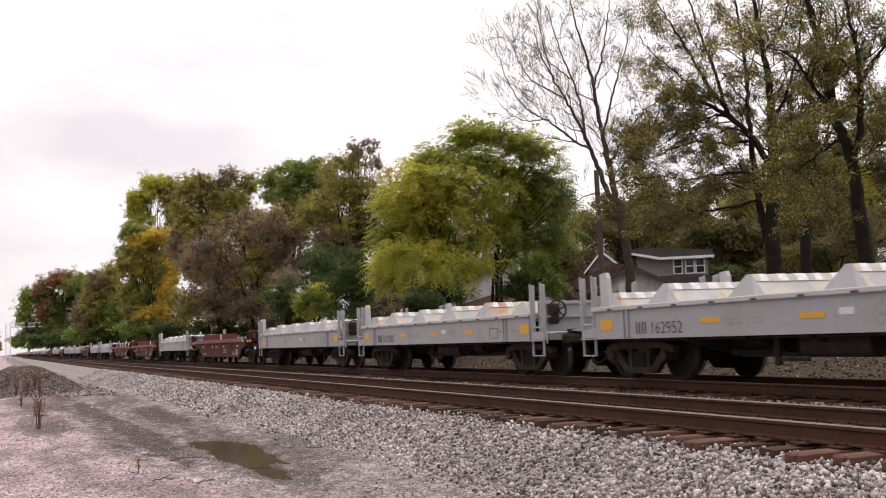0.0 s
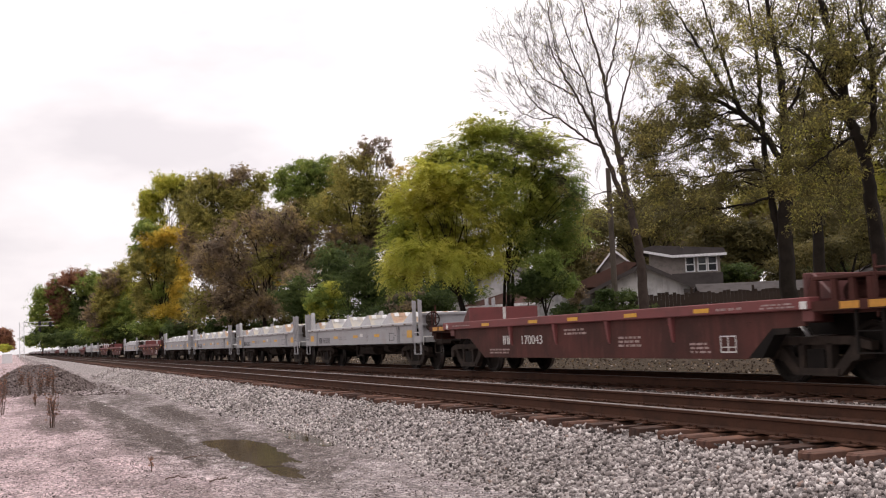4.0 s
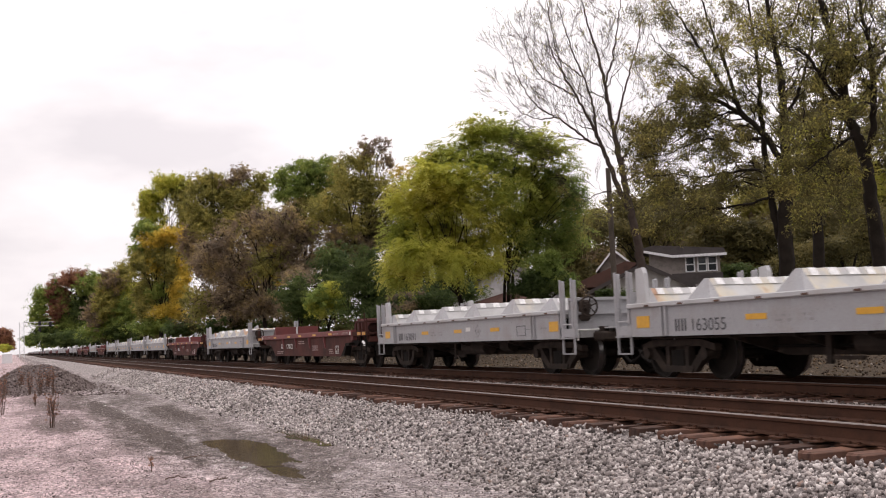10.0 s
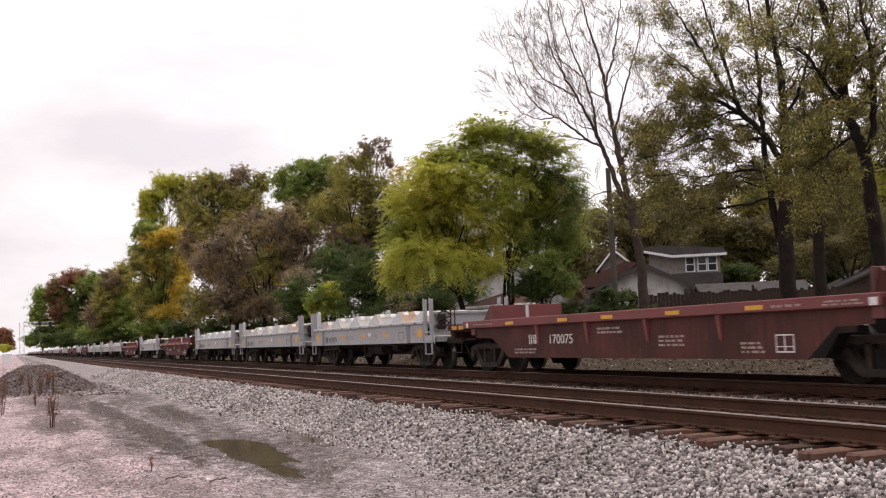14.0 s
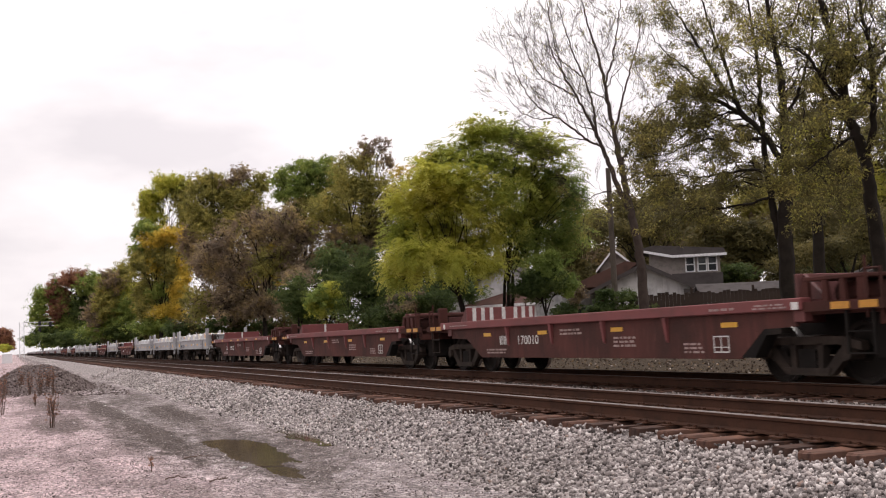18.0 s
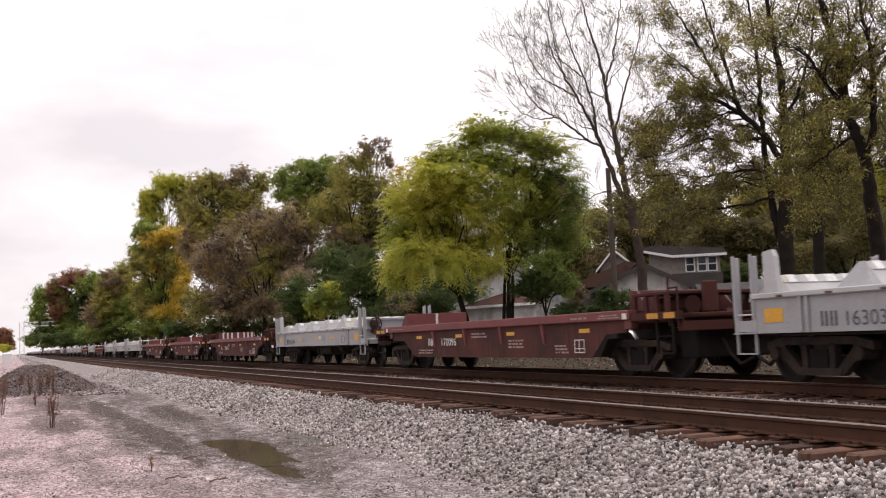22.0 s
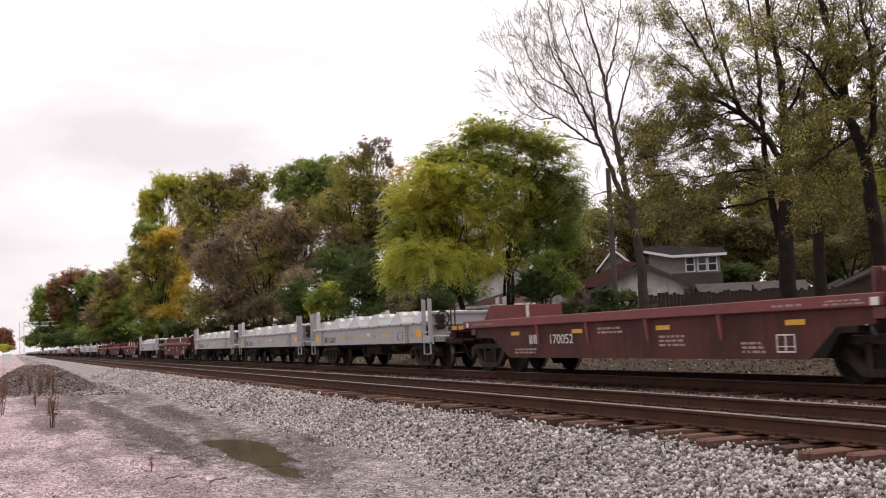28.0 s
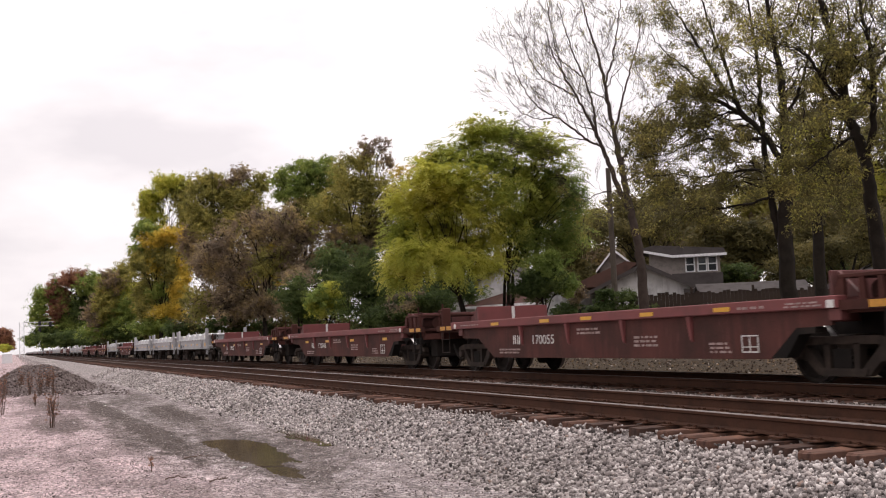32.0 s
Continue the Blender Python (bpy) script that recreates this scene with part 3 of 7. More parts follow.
def tie_mesh(k):
    rng = random.Random(k)
    bm = bx(bm_new(), -0.105, 0.105, -1.3 + rng.uniform(-0.06, 0.03), 1.3 + rng.uniform(-0.03, 0.06), -0.36, -0.187, 0.012)
    for v in bm.verts:
        v.co += Vector((rng.uniform(-0.008, 0.008), rng.uniform(-0.01, 0.01), rng.uniform(-0.008, 0.008)))
    return mesh_of("tie", bm, TIE if k % 2 else TIE_RUST)


def plate_mesh():
    bm = bx(bm_new(), -0.09, 0.09, -0.17, 0.17, -0.187, -0.171, 0.004)
    for sx in (-0.06, 0.06):
        for sy in (-0.1, 0.1):
            bx(bm, sx - 0.012, sx + 0.012, sy - 0.014, sy + 0.014, -0.172, -0.145)
    return mesh_of("tie_plate", bm, RAILSIDE)


TIES = [tie_mesh(k) for k in range(6)]
PLATE = plate_mesh()
LONG_RAIL = rail_mesh(-1600, 60)


def lay_track(mid, label, step_at, near):
    track = new("railway_track")
    track.location = (0, mid, 0)
    tagged(track, label, "railway track", kind="structure")
    for s in (-HALF, HALF):
        part("rail", LONG_RAIL, None, track, "rusty steel rail with a worn bright head", at=pose(0, s, 0))
    rng = random.Random(int(mid * 10))
    xs = [step_at - 0.49 * k for k in range(near)]
    for k, xx in enumerate(xs):
        part("tie", TIES[rng.randrange(6)], None, track, at=pose(xx + rng.uniform(-0.03, 0.03), rng.uniform(-0.1, 0.08), rng.uniform(-0.02, 0.004), 0, 0, rng.uniform(-1.2, 1.2)))
        if k < 90:
            for s in (-HALF, HALF):
                part("tie_plate", PLATE, None, track, at=pose(xx, s, 0))
    far = bm_new()
    for k in range(500):
        xx = xs[-1] - 0.49 * (k + 1)
        bx(far, xx - 0.115, xx + 0.115, -1.3, 1.3, -0.36, -0.19)
    tagged(part("distant_ties", far, TIE, track), kind="stuff")
    return track


lay_track(NEAR_MID, "empty near track, rusty rails on dark wooden ties", -2.2, 260)
lay_track(FAR_MID, "far track under the train, on dark brown stone", -3.0, 120)
# ---- rolling stock ----
RUSTCLIP = worn("rusty_clip", (0.13, 0.08, 0.06), (0.06, 0.045, 0.04), 0.8)


def wheelset_mesh(n=24):
    bm = bm_new()
    for s in (-1, 1):
        prof = [(0.1, -0.05), (0.13, -0.05), (0.14, -0.02), (0.36, 0.01), (0.39, -0.045), (0.455, -0.045), (0.458, 0.05), (0.49, 0.06), (0.485, 0.09), (0.39, 0.09), (0.36, 0.04), (0.14, 0.03), (0.12, 0.08)]
        part_bm = lathe(bm_new(), prof if n > 12 else [prof[0], prof[4], prof[5], prof[7], prof[8], prof[12]], n)
        for v in part_bm.verts:
            v.co.y = s * (0.735 - v.co.y)
        me = bpy.data.meshes.new("tmp")
        part_bm.to_mesh(me)
        part_bm.free()
        bm.from_mesh(me)
        bpy.data.meshes.remove(me)
    rod(bm, (0, -0.95, 0), (0, 0.95, 0), 0.08, n=12)
    bmesh.ops.recalc_face_normals(bm, faces=bm.faces)
    me = mesh_of("wheelset", bm, WHEELMAT, TREAD)
    for p in me.polygons:
        r = math.hypot(p.center.x, p.center.z)
        if 0.43 < r and abs(abs(p.center.y) - 0.735) < 0.06 and abs(p.normal.y) < 0.4:
            p.material_index = 1
    return me


def sideframe_mesh():
    bm = bm_new()
    prism(bm, [(-1.12, 0.5), (-1.12, 0.62), (-0.75, 0.7), (0.75, 0.7), (1.12, 0.62), (1.12, 0.5), (0.7, 0.58), (-0.7, 0.58)], -0.07, 0.07)
    prism(bm, [(-0.45, 0.13), (0.45, 0.13), (0.5, 0.24), (-0.5, 0.24)], -0.08, 0.08)
    for s in (-1, 1):
        prism(bm, [(s * 0.34, 0.2), (s * 0.5, 0.14), (s * 0.98, 0.55), (s * 0.8, 0.62)], -0.06, 0.06)
        prism(bm, [(s * 0.24, 0.22), (s * 0.34, 0.22), (s * 0.36, 0.6), (s * 0.24, 0.6)], -0.07, 0.07)
        prism(bm, [(s * 0.72, 0.36), (s * 0.8, 0.34), (s * 0.84, 0.6), (s * 0.72, 0.6)], -0.06, 0.06)
        rod(bm, (s * 0.889, -0.14, 0.457), (s * 0.889, 0.14, 0.457), 0.1, n=12)
    return mesh_of("sideframe", bm, STEEL)


def spring_mesh():
    """A nest of coil springs between the columns, as one ribbed block."""
    edge = []
    for k in range(9):
        edge += [(0.2, 0.235 + 0.033 * k), (0.17, 0.251 + 0.033 * k)]
    pts = edge + [(-a, b) for a, b in edge[::-1]]
    bm = prism(bm_new(), pts, -0.06, 0.06)
    return mesh_of("spring_nest", bm, NEARBLACK)


WHEELSET, SIDEFRAME, SPRINGS = wheelset_mesh(), sideframe_mesh(), spring_mesh()
FAR_WHEELSET = wheelset_mesh(10)
BOLSTER = mesh_of("bogie", bx(bx(bm_new(), -0.2, 0.2, -0.98, 0.98, 0.5, 0.72, 0.02), -0.05, 0.05, -0.7, 0.7, 0.3, 0.4), STEEL)
ROLLING = {}                           # axle offset on its bogie -> wheelsets


def bogie(car, x, detail=True):
    b = part("bogie", BOLSTER, None, car, "dark cast steel two-axle bogie", at=pose(x, 0, 0))
    for s in (-1, 1):
        part("sideframe", SIDEFRAME, None, b, at=pose(0, s * 1.0, 0))
        if detail:
            part("spring_nest", SPRINGS, None, b, at=pose(0, s * 1.0, 0))
        part("wheelset", WHEELSET if detail else FAR_WHEELSET, None, b, "rolling steel wheels on an axle", at=pose(s * 0.889, 0, 0.457))
    return b


def coupler(car, x, s):
    bm = bx(bm_new(), min(x, x + s * 0.8), max(x, x + s * 0.8), -0.1, 0.1, 0.78, 0.96, 0.02)
    bx(bm, min(x + s * 0.62, x + s * 0.98), max(x + s * 0.62, x + s * 0.98), -0.19, 0.19, 0.72, 1.0, 0.04)
    part("coupler", bm, STEEL, car, "rusty knuckle coupler")
    hose = bm_new()
    pts = [(x + s * 0.1, -0.42, 0.7), (x + s * 0.3, -0.42, 0.42), (x + s * 0.55, -0.4, 0.24), (x + s * 0.85, -0.38, 0.36), (x + s * 1.0, -0.36, 0.5)]
    for a, b in zip(pts, pts[1:]):
        rod(hose, a, b, 0.03, n=6)
    part("air_hose", hose, NEARBLACK, car)


def bars(bm, x0, x1, z0, z1, y, rows, rng):
    """Unreadable stencilled lines as thin raised bars."""
    h = (z1 - z0) / rows
    for r in range(rows):
        xx = x0 + rng.uniform(0, 0.05)
        while xx < x1 - 0.06:
            w = rng.uniform(0.06, 0.2)
            bx(bm, xx, min(xx + w, x1), y - 0.002, y + 0.002, z0 + r * h + h * 0.2, z0 + r * h + h * 0.75)
            xx += w + rng.uniform(0.03, 0.07)
    return bm


def plates(car, name, y, rects, material, label=""):
    for x0, x1, z0, z1 in rects:
        part(name, bx(bm_new(), x0, x1, y - 0.006, y + 0.004, z0, z1), material, car, label)


GL = 11.5                              # length of a grey car's side sill


def ridge_bm(x, half, y0, y1, z0, h):
    return prism(bm_new(), [(x - half, z0), (x + half, z0), (x + 0.05, z0 + h), (x - 0.05, z0 + h)], y0, y1)


def grey_car(worn_deck, detail=True):
    car = new("coil_car")
    deck_mat = RIDGE_WORN if worn_deck else RIDGE_CLEAN
    tagged(car, "grey steel coil car, white troughs scraped to rust" if worn_deck else "grey steel coil car with clean white troughs, empty", "rail wagon", "coil train")
    for s in (-1, 1):
        part("side_sill", prism(bm_new(), [(s * 1.44, 0.77), (s * 1.36, 0.77), (s * 1.36, 0.83), (s * 1.41, 0.84), (s * 1.41, 1.3), (s * 1.44, 1.3)], 0, GL, "x"), GREY, car)
        part("top_rail", bx(bm_new(), -0.06, GL + 0.06, min(s * 1.5, s * 1.2), max(s * 1.5, s * 1.2), 1.29, 1.375, 0.014), LIPGREY, car, "light grey top rail, rust-chipped")
        for x in (1.1, 10.3):
            bm = bx(bm_new(), x - 0.1, x - 0.04, min(s * 1.44, s * 1.485), max(s * 1.44, s * 1.485), 0.79, 1.289)
            bx(bm, x + 0.05, x + 0.1, min(s * 1.44, s * 1.485), max(s * 1.44, s * 1.485), 0.79, 1.289)
            part("stiffener", bm, GREY, car)
    if detail:
        for k in range(11):
            part("rail_clip", bx(bm_new(), 0.55 + k * 1.04, 0.7 + k * 1.04, -1.507, -1.47, 1.3, 1.335, 0.006), RUSTCLIP, car)
    part("deck", bx(bm_new(), 0.02, GL - 0.02, -1.3, 1.3, 1.2, 1.28), DARKGREY, car)
    xs = [0.15, 1.95, 4.25, 6.4, 8.67, 10.6]
    for k, x in enumerate(xs):
        end = k in (0, 5)
        h, half = (0.35, 0.34) if end else (0.42, 0.4)
        part("trough_ridge", ridge_bm(x, half, -1.12, 1.12, 1.28, h), deck_mat, car)
        part("ridge_cap", prism(bm_new(), [(x - 0.15, 1.28 + h - 0.1), (x + 0.15, 1.28 + h - 0.1), (x + 0.06, 1.28 + h + 0.015), (x - 0.06, 1.28 + h + 0.015)], -1.13, 1.13), deck_mat, car)
        if detail:
            # rubbed strips over the ridge
            top = 1.295 + h
            for j in range(6):
                y = -1.02 + 0.36 * j
                part("wear_strip", prism(bm_new(), [(x - 0.155, top - 0.112), (x + 0.155, top - 0.112), (x + 0.064, top + 0.006), (x - 0.064, top + 0.006)], y, y + 0.15 + 0.03 * (j % 3)), STRIP, car, "bright rubbed strip across the ridge")
        for s in (-1, 1):
            bm = bm_new()
            b = [bm.verts.new(p) for p in ((x - half, s * 1.36, 1.28), (x + half, s * 1.36, 1.28), (x + 0.07, s * 1.13, 1.3 + h), (x - 0.07, s * 1.13, 1.3 + h), (x + half, s * 1.1, 1.28), (x - half, s * 1.1, 1.28))]
            for f in ((0, 1, 2, 3), (1, 4, 2), (0, 3, 5), (0, 5, 4, 1), (2, 4, 5, 3)):
                bm.faces.new([b[i] for i in f])
            bmesh.ops.recalc_face_normals(bm, faces=bm.faces)
            part("ridge_gusset", bm, GREY, car)
    for e, d in ((0.0, -1), (GL, 1)):
        # end bulkhead with its corner plates
        part("end_wall", bx(bx(bx(bm_new(), min(e + d * 0.16, e + d * 0.22), max(e + d * 0.16, e + d * 0.22), -1.3, 1.3, 0.95, 1.6), min(e + d * 0.2, e + d * 0.34), max(e + d * 0.2, e + d * 0.34), -1.3, 1.3, 1.26, 1.31), min(e + d * 0.2, e + d * 0.3), max(e + d * 0.2, e + d * 0.3), -1.3, 1.3, 1.55, 1.61), GREY, car)
        part("end_sill", bx(bm_new(), min(e, e + d * 0.55), max(e, e + d * 0.55), -1.25, 1.25, 0.78, 0.96, 0.01), DARKGREY, car)
        part("end_step", bx(bm_new(), min(e + d * 0.5, e + d * 0.95), max(e + d * 0.5, e + d * 0.95), -0.8, 1.25, 0.955, 0.985), LIPGREY, car)
        for side in (-1, 1):
            s = 0.6 if side > 0 and d > 0 else side
            yl, yh = sorted((s * 1.33, s * 1.42))
            if d < 0:
                part("corner_plate", prism(bm_new(), [(e + 0.2, 1.38), (e + 0.2, 2.0), (e + 0.4, 2.02), (e + 0.46, 1.92), (e + 0.5, 1.38)], yl, yh), LIPGREY, car)
            off = (0.48, 0.04) if d < 0 else (0.14, 0.62)
            for o in off:
                bm = bx(bm_new(), e + d * o - 0.055, e + d * o + 0.055, s * 1.41 - 0.04, s * 1.41 + 0.04, 0.78, 1.96, 0.012)
                bx(bm, e + d * o - 0.028, e + d * o + 0.028, s * 1.46 - 0.01, s * 1.46 + 0.012, 1.0, 1.99)
                part("ladder_post", bm, GREY, car)
            a, b = sorted((e + d * off[0], e + d * off[1]))
            part("step_box", bx(bm_new(), a, b, s * 1.39 - 0.05, s * 1.39 + 0.05, 0.8, 0.97), GREY, car)
            if detail:
                for z in (1.06,):
                    part("rung", rod(bm_new(), (a, s * 1.44, z), (b, s * 1.44, z), 0.015, n=6), LIPGREY, car)
                bm = bx(bm_new(), a - 0.02, a + 0.012, s * 1.43 - 0.02, s * 1.43 + 0.02, 0.45, 0.8)
                bx(bm, b - 0.012, b + 0.02, s * 1.43 - 0.02, s * 1.43 + 0.02, 0.45, 0.8)
                bx(bm, a, b, s * 1.43 - 0.03, s * 1.43 + 0.03, 0.45, 0.472)
                bx(bm, a - 0.04, b + 0.04, s * 1.45 - 0.03, s * 1.45 + 0.02, 0.765, 0.787)
                part("stirrup_step", bm, GREY, car)
        coupler(car, e + d * 0.5, d)
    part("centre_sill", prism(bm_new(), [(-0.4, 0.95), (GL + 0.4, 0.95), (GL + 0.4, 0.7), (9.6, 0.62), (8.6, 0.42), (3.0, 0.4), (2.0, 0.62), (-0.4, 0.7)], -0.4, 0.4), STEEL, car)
    part("underframe", bx(bm_new(), 0.1, GL - 0.1, -1.3, 1.3, 0.86, 1.19), NEARBLACK, car)
    bogie(car, 0.87, detail)
    bogie(car, GL - 0.87, detail)
    if detail:
        for x in (2.75, 4.3, 5.75, 7.2, 8.75):
            part("cross_bearer", prism(bm_new(), [(-1.34, 0.86), (1.34, 0.86), (1.34, 0.72), (0.5, 0.48), (-0.5, 0.48), (-1.34, 0.72)], x - 0.04, x + 0.04, "x"), STEEL, car, "dirty cross bearer")
        part("brake_pipe", rod(bm_new(), (0.3, -1.22, 0.74), (GL - 0.3, -1.22, 0.74), 0.022, n=6), STEEL, car)
        part("brake_beam_lever", bx(bx(bm_new(), 4.55, 4.66, -0.98, -0.92, 0.3, 0.76), 4.66, 5.3, -0.97, -0.93, 0.36, 0.42), STEEL, car)
        part("air_reservoir", rod(bm_new(), (5.2, -0.85, 0.62), (6.6, -0.85, 0.62), 0.2, n=14), STEEL, car)
        part("brake_cylinder", rod(rod(bm_new(), (7.4, -0.8, 0.66), (7.9, -0.8, 0.66), 0.16, n=12), (7.9, -0.8, 0.66), (8.6, -0.8, 0.66), 0.03, n=6), STEEL, car)
        part("brake_rod", rod(bm_new(), (1.8, -0.5, 0.55), (9.6, -0.5, 0.55), 0.025, n=6), NEARBLACK, car)
        bm = rod(bm_new(), (GL + 0.36, -0.98, 1.42), (GL + 0.46, -0.98, 1.42), 0.07, n=10)
        for k in range(20):
            p, q = (k * math.tau / 20, (k + 1) * math.tau / 20)
            rod(bm, (GL + 0.46, -0.98 + 0.2 * math.cos(p), 1.42 + 0.2 * math.sin(p)), (GL + 0.46, -0.98 + 0.2 * math.cos(q), 1.42 + 0.2 * math.sin(q)), 0.02, n=5)
        for k in range(6):
            p = k * math.tau / 6 + 0.3
            rod(bm, (GL + 0.46, -0.98, 1.42), (GL + 0.46, -0.98 + 0.2 * math.cos(p), 1.42 + 0.2 * math.sin(p)), 0.014, n=5)
        part("handbrake_wheel", bm, STEEL, car, "dark spoked handbrake wheel")
        part("handbrake_housing", bx(bm_new(), GL + 0.23, GL + 0.36, -1.12, -0.86, 1.12, 1.56, 0.05), STEEL, car)
        part("brake_valve", bx(bx(bm_new(), GL + 0.5, GL + 0.9, -0.95, -0.6, 0.7, 0.9, 0.04), GL + 0.6, GL + 0.75, -0.85, -0.7, 0.9, 1.0), STEEL, car)
        part("uncoupling_lever", rod(rod(bm_new(), (GL + 0.62, -1.35, 0.94), (GL + 0.62, 0.1, 0.94), 0.016, n=6), (GL + 0.62, -1.35, 0.94), (GL + 0.62, -1.35, 0.72), 0.016, n=6), WHITE, car)
        rng = random.Random(5)
        y = -1.443
        plates(car, "reflector", y, ((0.2, 0.62, 0.93, 1.14), (11.05, 11.46, 0.93, 1.14)), YELLOW, "square yellow reflector")
        plates(car, "reflector", y, ((3.35, 3.85, 0.99, 1.08), (5.72, 6.22, 0.99, 1.08), (8.0, 8.5, 0.99, 1.08)), YELLOW)
        plates(car, "white_placard", y, ((6.5, 6.78, 1.02, 1.12),), WHITE)
        tagged(part("stencil", bars(bars(bars(bm_new(), 4.0, 4.4, 0.93, 1.07, y, 2, rng), 4.62, 4.95, 0.93, 1.07, y, 2, rng), 10.6, 10.95, 0.98, 1.05, y, 1, rng), FADED, car), kind="stuff")
        bm = bm_new()
        for x0, x1, z0, z1 in ((9.45, 9.9, 1.075, 1.09), (9.45, 9.9, 0.86, 0.872), (9.45, 9.465, 0.86, 1.09), (9.885, 9.9, 0.86, 1.09), (9.95, 10.18, 1.0, 1.012)):
            bx(bm, x0, x1, y - 0.004, y + 0.004, z0, z1)
        part("test_panel", bm, INK, car, "dark outlined panel")
        bm = bm_new()
        for p, q in ((0, 1), (1, 2), (2, 3), (3, 0)):
            c = [(7.25, 1.18), (7.42, 1.02), (7.25, 0.86), (7.08, 1.02)]
            rod(bm, (c[p][0], y, c[p][1]), (c[q][0], y, c[q][1]), 0.0035, n=4)
        bx(bm, 7.16, 7.34, y - 0.003, y + 0.002, 0.98, 1.06)
        part("diamond_mark", bm, FADED, car)
    return car


L0, RL = -0.4, 13.75                   # where the end platforms of a red car begin


def red_car(striped, detail=True):
    """striped: a white-striped bulkhead; None: reflectors on the sill, not below it."""
    car = new("well_car")
    tagged(car, "oxide red low-sided steel coil car, " + ("white-striped bulkhead" if striped else "one white bar on its bulkhead"), "rail wagon", "coil train")
    for s in (-1, 1):
        a, b = sorted((s * 1.5, s * 1.3))
        part("side_sill", bx(bm_new(), L0 - 0.2, RL - 0.25, a, b, 1.09, 1.27, 0.014), REDLIP, car, "faded oxide red side sill")
        a, b = sorted((s * 1.42, s * 1.37))
        part("side_plate", prism(bm_new(), [(0.0, 1.088), (13.3, 1.088), (13.3, 0.86), (12.55, 0.83), (11.95, 0.38), (1.88, 0.38), (1.0, 0.83), (0.0, 0.86)], a, b), REDDUST, car, "dusty red-brown side plate")
        for x in (3.45, 5.62, 7.79, 9.95):
            bm = bm_new()
            v = [bm.verts.new(p) for p in ((x - 0.05, s * 1.5, 1.088), (x + 0.05, s * 1.5, 1.088), (x + 0.03, s * 1.45, 0.7), (x - 0.03, s * 1.45, 0.7), (x - 0.06, s * 1.41, 1.088), (x + 0.06, s * 1.41, 1.088), (x + 0.035, s * 1.41, 0.64), (x - 0.035, s * 1.41, 0.64))]
            for f in ((0, 1, 2, 3), (0, 3, 7, 4), (1, 5, 6, 2), (3, 2, 6, 7), (4, 7, 6, 5), (0, 4, 5, 1)):
                bm.faces.new([v[i] for i in f])
            bmesh.ops.recalc_face_normals(bm, faces=bm.faces)
            part("side_gusset", bm, REDLIP, car)
        for e, d in ((L0, -1), (RL, 1)):
            x0, x1 = sorted((e + d * (0.2 if d < 0 else -0.248), e + d * 1.3))
            a, b = sorted((s * 1.46, s * 1.36))
            part("end_side_sill", bx(bm_new(), x0, x1, a, b, 1.06, 1.2), BROWN, car)
            part("jacking_pad", bx(bm_new(), e - d * 0.35 - 0.12, e - d * 0.35 + 0.12, min(s * 1.46, s * 1.3), max(s * 1.46, s * 1.3), 0.92, 1.089, 0.01), RED, car)
    part("well_floor", bx(bm_new(), 1.9, 11.9, -1.37, 1.37, 0.4, 0.46), BROWN, car)
    part("bulkhead", bx(bm_new(), -0.04, 0.04, -0.98, 0.98, 0.9, 1.64, 0.01), REDLIP, car, "red end bulkhead plate")
    part("bulkhead", bx(bm_new(), 12.9, 12.98, -1.08, 1.08, 0.9, 1.64, 0.01), RED, car)
    for s in (-1, 1):
        for x, d in ((-0.04, -1), (12.98, 1)):
            part("bulkhead_gusset", prism(bm_new(), [(x, 1.25), (x, 1.64), (x + d * 0.45, 1.25)], s * 0.95 - 0.03, s * 0.95 + 0.03), RED, car)
    if striped:
        for k, yy in enumerate((-0.95, -0.65, -0.35, 0.08, 0.5, 0.78, 1.05)):
            part("white_stripe", bx(bm_new(), 0.039, 0.047, yy * 0.82 - 0.05, yy * 0.82 + 0.05, 1.2, 1.635), WHITE, car)
    else:
        part("white_bar", bx(bm_new(), 0.039, 0.05, -0.04, 0.04, 1.15, 1.63), WHITE, car)
    for e, d in ((L0, -1), (RL, 1)):
        part("end_platform", bx(bm_new(), *sorted((e - d * 0.9, e + d * 1.3)), -1.36, 1.36, 1.02, 1.1), BROWN, car)
        part("end_sill", bx(bm_new(), *sorted((e + d * 1.1, e + d * 1.3)), -1.35, 1.35, 0.85, 1.1, 0.01), BROWN, car)
        if d > 0:
            # slotted platform frame: a box with open sides between raked posts
            part("frame_top", bx(bm_new(), e - 0.42, e + 0.78, -1.3, 1.3, 1.5, 1.56, 0.01), BROWN, car)
            # back plate coloured near black to give the openings their shaded inside
            part("frame_back", bx(bm_new(), e - 0.3, e + 0.7, -0.35, -0.3, 1.1, 1.5), NEARBLACK, car)
            for s in (-1, 1):
                part("frame_end_plate", prism(bm_new(), [(e - 0.62, 1.1), (e - 0.3, 1.1), (e - 0.3, 1.5), (e - 0.4, 1.5)], s * 1.28 - 0.03, s * 1.28 + 0.03), BROWN, car)
                for x in (0.05, 0.4, 0.74):
                    part("frame_post", prism(bm_new(), [(e + x - 0.07, 1.1), (e + x + 0.06, 1.1), (e + x + 0.03, 1.5), (e + x - 0.06, 1.5)], s * 1.28 - 0.03, s * 1.28 + 0.03), BROWN, car)
            part("brake_platform", bx(bm_new(), e + 0.8, e + 1.3, -1.2, 1.2, 1.1, 1.16, 0.01), BROWN, car)
            part("brake_stand", bx(bm_new(), e + 0.98, e + 1.16, -0.75, -0.5, 1.16, 1.72, 0.03), BROWN, car)
